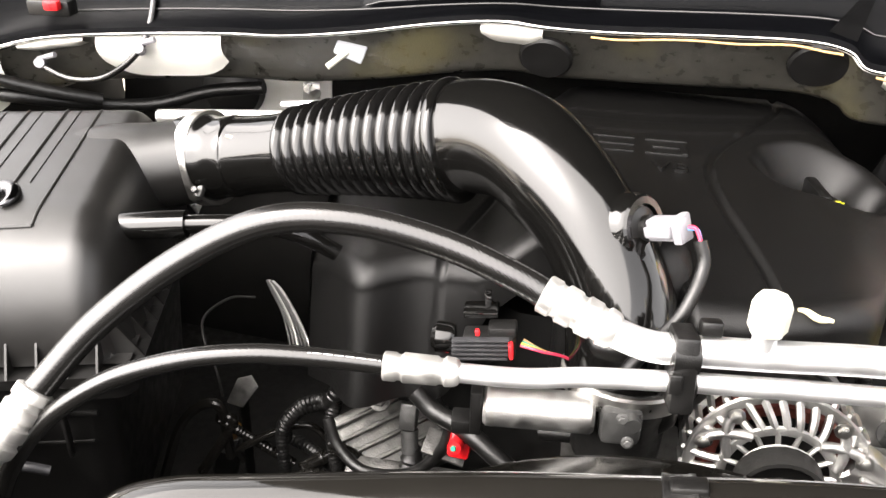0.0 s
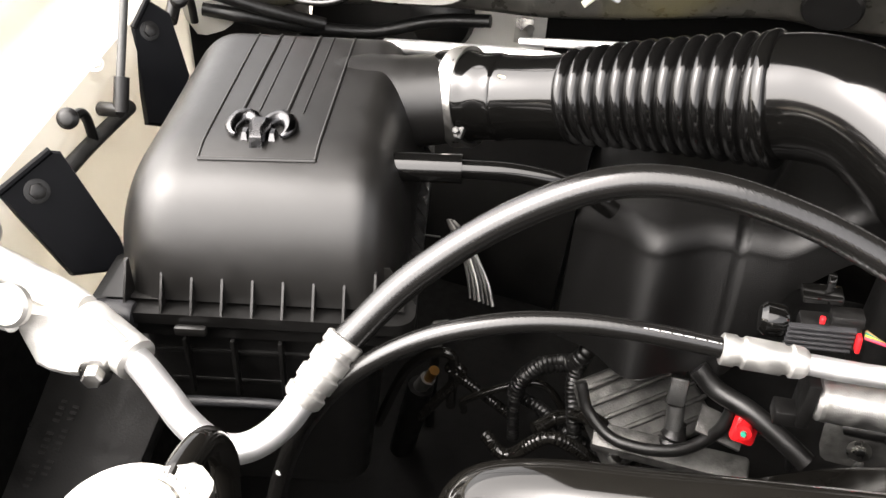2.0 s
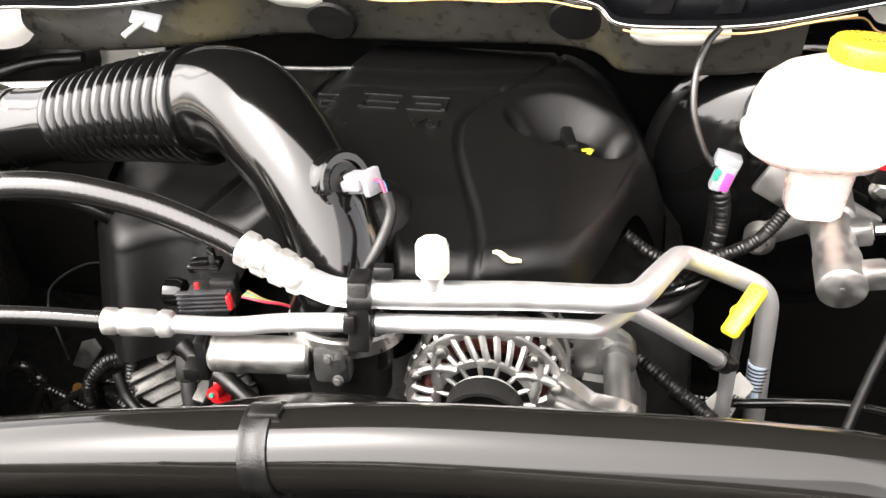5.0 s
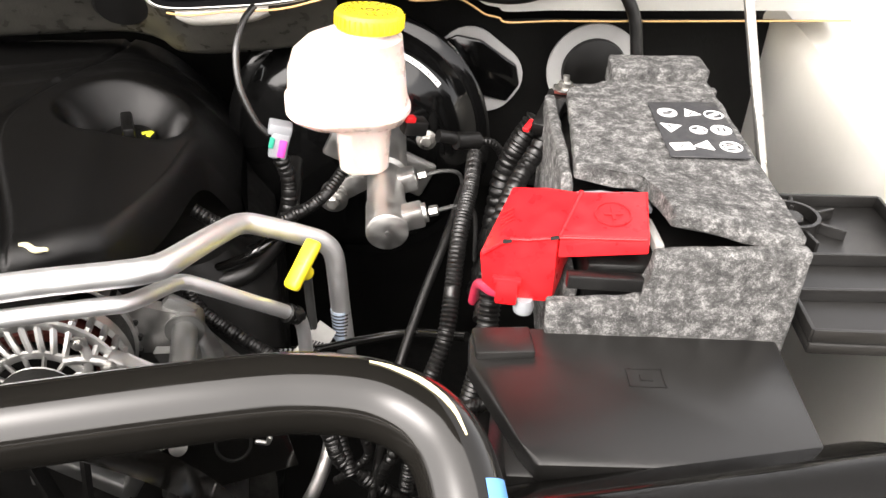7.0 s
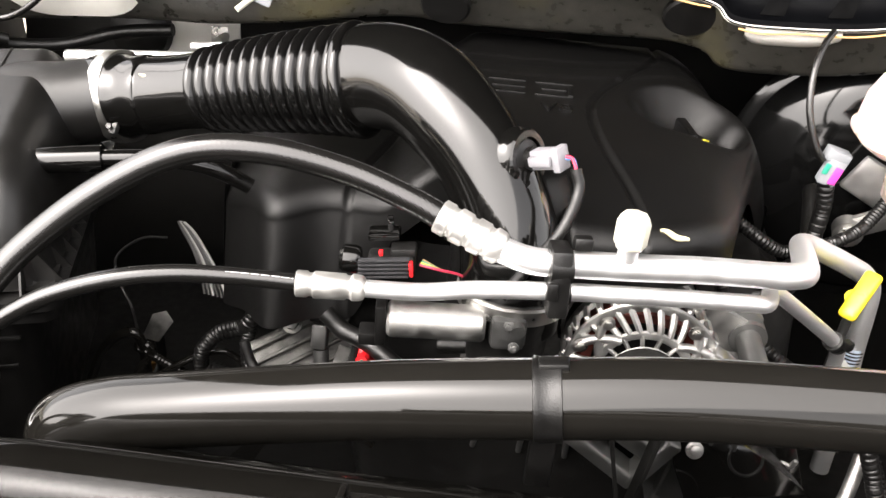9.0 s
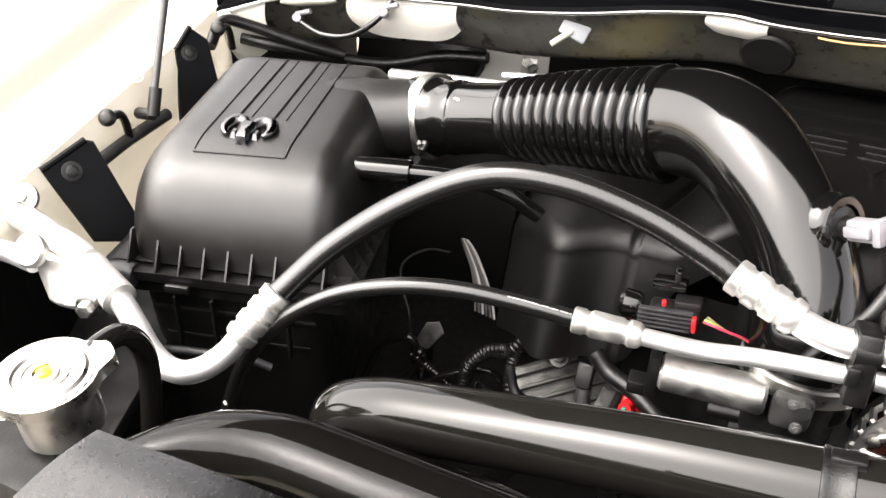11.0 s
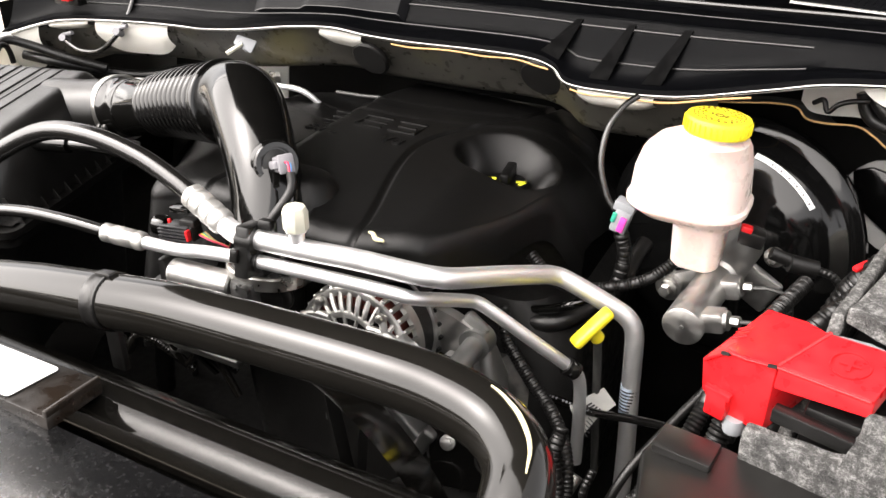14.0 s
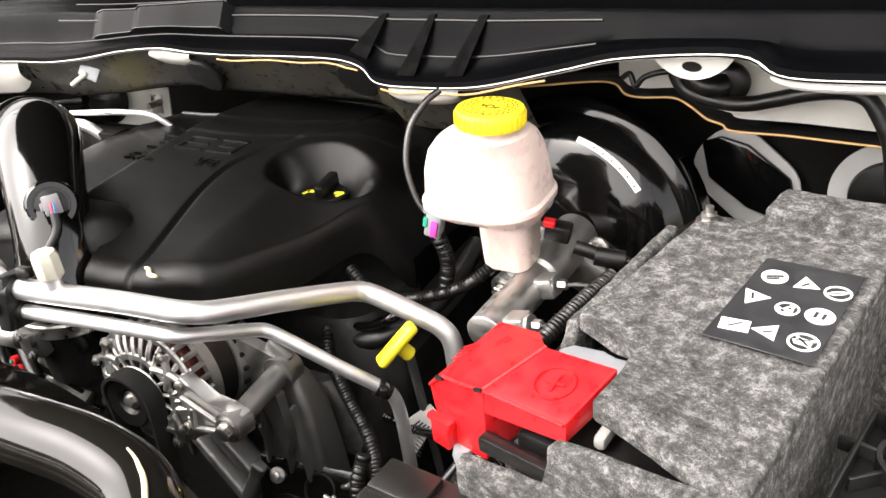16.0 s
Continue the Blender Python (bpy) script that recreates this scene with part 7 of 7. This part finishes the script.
# raised box on the cowl
def hump(u, v):
    q = cowl_point(-0.50 + 0.29 * u, 3.3 + 2.5 * v)
    k = (0.45 * sm(0.0, 0.10, u) + 0.55 * sm(0.34, 0.42, u)) * (1 - sm(0.97, 1.0, u)) * sm(0.0, 0.10, v) * (1 - sm(0.90, 1.0, v))
    return q + Vector((0, -0.010 * k, 0.012 * k + 0.001))


tagged(part("cowl_hump", sheet(hump, 60, 24), COWL), "raised black plastic box moulded on the cowl", "cowl", kind="structure")

# gloss rods added to draw the bright edge highlights of the box
for vv in (0.12, 0.88):
    tagged(part("cowl_edge_line", sweep(bmesh.new(), [hump(0.02 + 0.96 * i / 60, vv) + Vector((0, 0, 0.001)) for i in range(61)], 0.0014, 8), GLOSS), "thin gloss rod added for the edge glint of the cowl box", "moulding", kind="structure")

# mesh inlets in the cowl
for cx, cy, cz, w in ((0.09, 1.20, 1.418, 0.22), (0.42, 1.265, 1.437, 0.20)):
    g = thing("inlet_mesh", (cx, cy, cz), "black plastic mesh inlet in the cowl", "inlet mesh", "cowl inlets")
    for k in range(int(w / 0.010)):
        piece("mesh_bar", block((0.0026, 0.105, 0.004), pose(cx - w / 2 + 0.010 * k, cy, cz + 0.004, 0, 0, 6), 0), COWL, g)
    for k in range(11):
        piece("mesh_bar", block((w, 0.0026, 0.004), pose(cx, cy - 0.05 + 0.010 * k, cz + 0.0046, 0, 0, 6), 0), COWL, g)
    piece("mesh_well", block((w, 0.105, 0.003), pose(cx, cy, cz, 0, 0, 6), 0), RINGGREY, g, "pale floor under the mesh")

# firewall openings and pipes
octa = thing("access_plate", (0.475, 1.36, 1.1), "eight-sided black plate in a pale surround", "access plate")
OM = Matrix.Translation((0.501, 1.300, 1.155)) @ pose(0, 0, 0, 88, 0, 4)
oc = [(-0.075, 0.045), (-0.045, 0.058), (0.0, 0.050), (0.070, 0.005), (0.078, -0.03), (0.055, -0.062), (0.005, -0.05), (-0.060, -0.01)]
piece("surround", loft([[OM @ q for q in rounded(-0.002, -0.006, 0.148, 0.112, z, 0.05, -38)] for z in (0, 0.004)]), RINGGREY, octa, "pale grey surround")
piece("plate", slab([(x * 0.84, y * 0.9) for x, y in oc], 0.004, 0.014, OM, 0.004), BOOST, octa)
grom = thing("firewall_grommet", (0.655, 1.36, 1.1), "black grommet in a pale ring on the firewall", "grommet")
GM = Matrix.Translation((0.682, 1.298, 1.158)) @ pose(0, 0, 0, 90, 0, 4)
piece("pale_ring", lathe([(0.075, 0), (0.075, 0.005), (0.052, 0.005), (0.052, 0)], GM, 40, False), RINGGREY, grom, "pale grey ring")
piece("rubber_disc", lathe([(0.053, 0), (0.050, 0.012), (0.02, 0.02), (0, 0.02)], GM, 40, False), MATTE, grom)
lg = thing("pipe_grommet", (-0.77, 1.1, 1.1), "white bracket with black grommet on the firewall", "bracket")
LG = Matrix.Translation((-0.765, 1.17, 1.125)) @ pose(0, 0, 0, 80, 0, 14)
piece("white_plate", slab([(-0.07, -0.055), (0.06, -0.055), (0.085, -0.04), (0.085, 0.05), (0.05, 0.065), (-0.06, 0.06)], 0, 0.004, LG, 0.001), CREAM, lg, "cream white plate")
piece("rubber_boot", lathe([(0.055, 0.002), (0.05, 0.02), (0.03, 0.03), (0, 0.03)], LG @ pose(-0.085, 0.0, 0), 32, False), MATTE, lg)
piece("hook", merge(rod(LG @ Vector((0.06, 0, 0)), LG @ Vector((0.055, -0.005, 0.035)), 0.007, 12), block((0.03, 0.04, 0.004), LG @ pose(0.05, -0.005, 0.004), 0.001)), STEEL, lg)
hv = thing("heater_pipes", (-0.7, 0.95, 1.1), "bright aluminium pipes behind the air box", "pipe")
piece("pipe", tube([(-0.80, 0.90, 1.166), (-0.70, 0.915, 1.176), (-0.60, 0.925, 1.186), (-0.55, 0.94, 1.18), (-0.50, 0.97, 1.12)], 0.010, 16), ALU, hv)
piece("pipe", tube([(-0.62, 0.945, 1.196), (-0.54, 0.95, 1.208), (-0.46, 0.965, 1.215), (-0.40, 0.985, 1.208), (-0.36, 1.02, 1.15)], 0.0055, 12), ALU, hv)
piece("pipe", tube([(-0.34, 1.0, 1.22), (-0.28, 1.0, 1.226), (-0.22, 1.005, 1.23), (-0.18, 1.03, 1.2)], 0.003, 12), DARKCAST, hv)
core = piece("cooler_core", block((0.10, 0.035, 0.05), pose(-0.545, 0.955, 1.150, 0, 0, 12), 0.003), DEEP, hv)
for k in range(16):
    piece("fin", block((0.0016, 0.004, 0.048), pose(-0.590 + 0.006 * k, 0.930 + 0.0012 * k, 1.150, 0, 0, 12), 0), DARKCAST, core)
loom("firewall_harness", [(-1.03, 0.80, 1.20), (-0.98, 0.83, 1.19), (-0.93, 0.90, 1.165), (-0.86, 0.96, 1.155), (-0.78, 1.0, 1.175), (-0.70, 1.02, 1.185)], 0.0095, "thick black taped harness along the firewall", False)
loom("fender_harness", [(-1.01, 0.72, 1.21), (-1.03, 0.765, 1.235), (-1.01, 0.80, 1.225), (-0.96, 0.845, 1.20), (-0.90, 0.90, 1.175)], 0.009, "black harness bending round the fender corner", False)
loom("dash_harness", [(0.455, 1.150, 1.352), (0.463, 1.150, 1.331), (0.475, 1.150, 1.319), (0.499, 1.149, 1.313), (0.526, 1.149, 1.311), (0.551, 1.149, 1.314), (0.576, 1.149, 1.322), (0.611, 1.149, 1.334), (0.644, 1.149, 1.341), (0.667, 1.149, 1.338), (0.682, 1.148, 1.323), (0.70, 1.145, 1.29), (0.71, 1.14, 1.24)], 0.0088, "dark grey harness across the cream dash panel", False)
loom("grip_clip", [(0.405, 1.125, 1.334), (0.418, 1.118, 1.342), (0.426, 1.116, 1.329), (0.436, 1.116, 1.340), (0.449, 1.120, 1.346), (0.470, 1.125, 1.350)], 0.0034, "black harness clip under the cowl", False)
tagged(part("firewall_trim", sweep(bmesh.new(), [Vector(q) + Vector((0, -0.002, 0.0)) for q in PADTOP], 0.0014, 8), ORANGE), "tan trim edge along the firewall pad", "trim", kind="structure")

# hood strut, fender brackets, bumpers
strut = thing("hood_strut", (-0.914, 0.541, 1.196), "slim gas strut rising from the fender to the hood", "gas strut")
piece("strut_rod", rod((-0.916, 0.545, 1.200), (-1.01, 0.80, 1.75), 0.0048, 14), DARKCAST, strut, "dark steel rod")
piece("strut_body", rod((-1.01, 0.80, 1.75), (-1.05, 0.92, 2.0), 0.011, 14), MATTE, strut)
piece("strut_end", merge(rod((-0.912, 0.538, 1.180), (-0.919, 0.554, 1.214), 0.0085, 14), rod((-0.912, 0.538, 1.182), (-0.94, 0.535, 1.178), 0.008, 12)), MATTE, strut)


def fender_bracket(outline, bolt, label):
    b = thing("fender_bracket", outline[0], label, "bracket", "fender brackets")
    n = Vector((0.86, -0.30, 0.40)).normalized()
    low = [Vector(q) - n * 0.010 for q in outline]
    top = [Vector(q) for q in outline]
    mid = sum(top, Vector()) / len(top)
    piece("gusset", loft([low, top, [q.lerp(mid, 0.04) + n * 0.003 for q in top]]), COWL, b)
    piece("bolt", hexbolt(Vector(bolt) + n * 0.002, n, 0.008, 0.008), MATTE, b)
    piece("lip", sweep(bmesh.new(), [Vector(outline[0]) + n * 0.003, Vector(outline[1]) + n * 0.003], 0.004, 8), COWL, b)
    return b


fender_bracket([(-0.872, 0.352, 1.182), (-0.862, 0.408, 1.205), (-0.857, 0.416, 1.202), (-0.812, 0.427, 1.113), (-0.800, 0.424, 1.080), (-0.822, 0.372, 1.095)], (-0.857, 0.381, 1.175), "black gusset bracket bolted to the fender near the air box")
fender_bracket([(-1.004, 0.653, 1.222), (-1.006, 0.684, 1.249), (-0.990, 0.702, 1.229), (-0.960, 0.692, 1.157), (-0.955, 0.640, 1.108), (-0.967, 0.618, 1.117)], (-0.995, 0.669, 1.215), "black gusset bracket bolted to the fender by the strut")
for at in ((-0.914, 0.473, 1.198), (-1.005, 0.735, 1.235)):
    bp = thing("rubber_bumper", at, "black rubber bumper on the fender edge", "bumper", "fender bumpers")
    v = Vector(at)
    piece("bumper_head", lathe([(0.007, -0.006), (0.0105, -0.004), (0.0115, 0.001), (0.008, 0.005), (0.006, 0.006)], Matrix.Translation(v) @ Vector((0.5, -0.7, 0.45)).to_track_quat("Z", "Y").to_matrix().to_4x4(), 20), MATTE, bp)
    piece("bumper_stem", tube([v + Vector((-0.002, 0.008, -0.002)), v + Vector((-0.006, 0.022, -0.004)), v + Vector((-0.010, 0.030, -0.018)), v + Vector((-0.012, 0.034, -0.042))], 0.0055, 10), MATTE, bp)
for at in ((-1.035, 0.775, 1.24), (-0.955, 0.55, 1.222)):
    fb = thing("fender_bolt", at, "cream painted bolt on the fender flange", "bolt", "fender bolts")
    piece("bolt_head", hexbolt(at, (0.6, -0.2, 0.75), 0.007, 0.006), CREAM, fb)
loom("fender_rod", [(-0.893, 0.42, 1.150), (-0.906, 0.456, 1.152), (-0.928, 0.504, 1.152), (-0.972, 0.60, 1.147)], 0.009, "dull steel rod along the inner fender", False, DARKCAST)

strut2 = thing("hood_strut", (0.815, 0.865, 1.19), "slim gas strut beside the battery rising to the hood", "gas strut")
piece("strut_rod", rod((0.815, 0.865, 1.19), (0.745, 1.045, 1.56), 0.006, 14), STEEL, strut2, "dark steel rod")
piece("strut_body", rod((0.745, 1.045, 1.56), (0.70, 1.16, 1.80), 0.011, 14), MATTE, strut2)

redtab = thing("cowl_connector", (-0.90, 0.845, 1.32), "red and black connector at the cowl corner", "connector")
piece("connector_body", block((0.060, 0.024, 0.020), pose(-0.915, 0.858, 1.318, 0, 0, 15), 0.003), MATTE, redtab)
piece("red_tab", block((0.020, 0.012, 0.012), pose(-0.898, 0.842, 1.325, 0, 0, 15), 0.002), RED, redtab, "red lock tab")
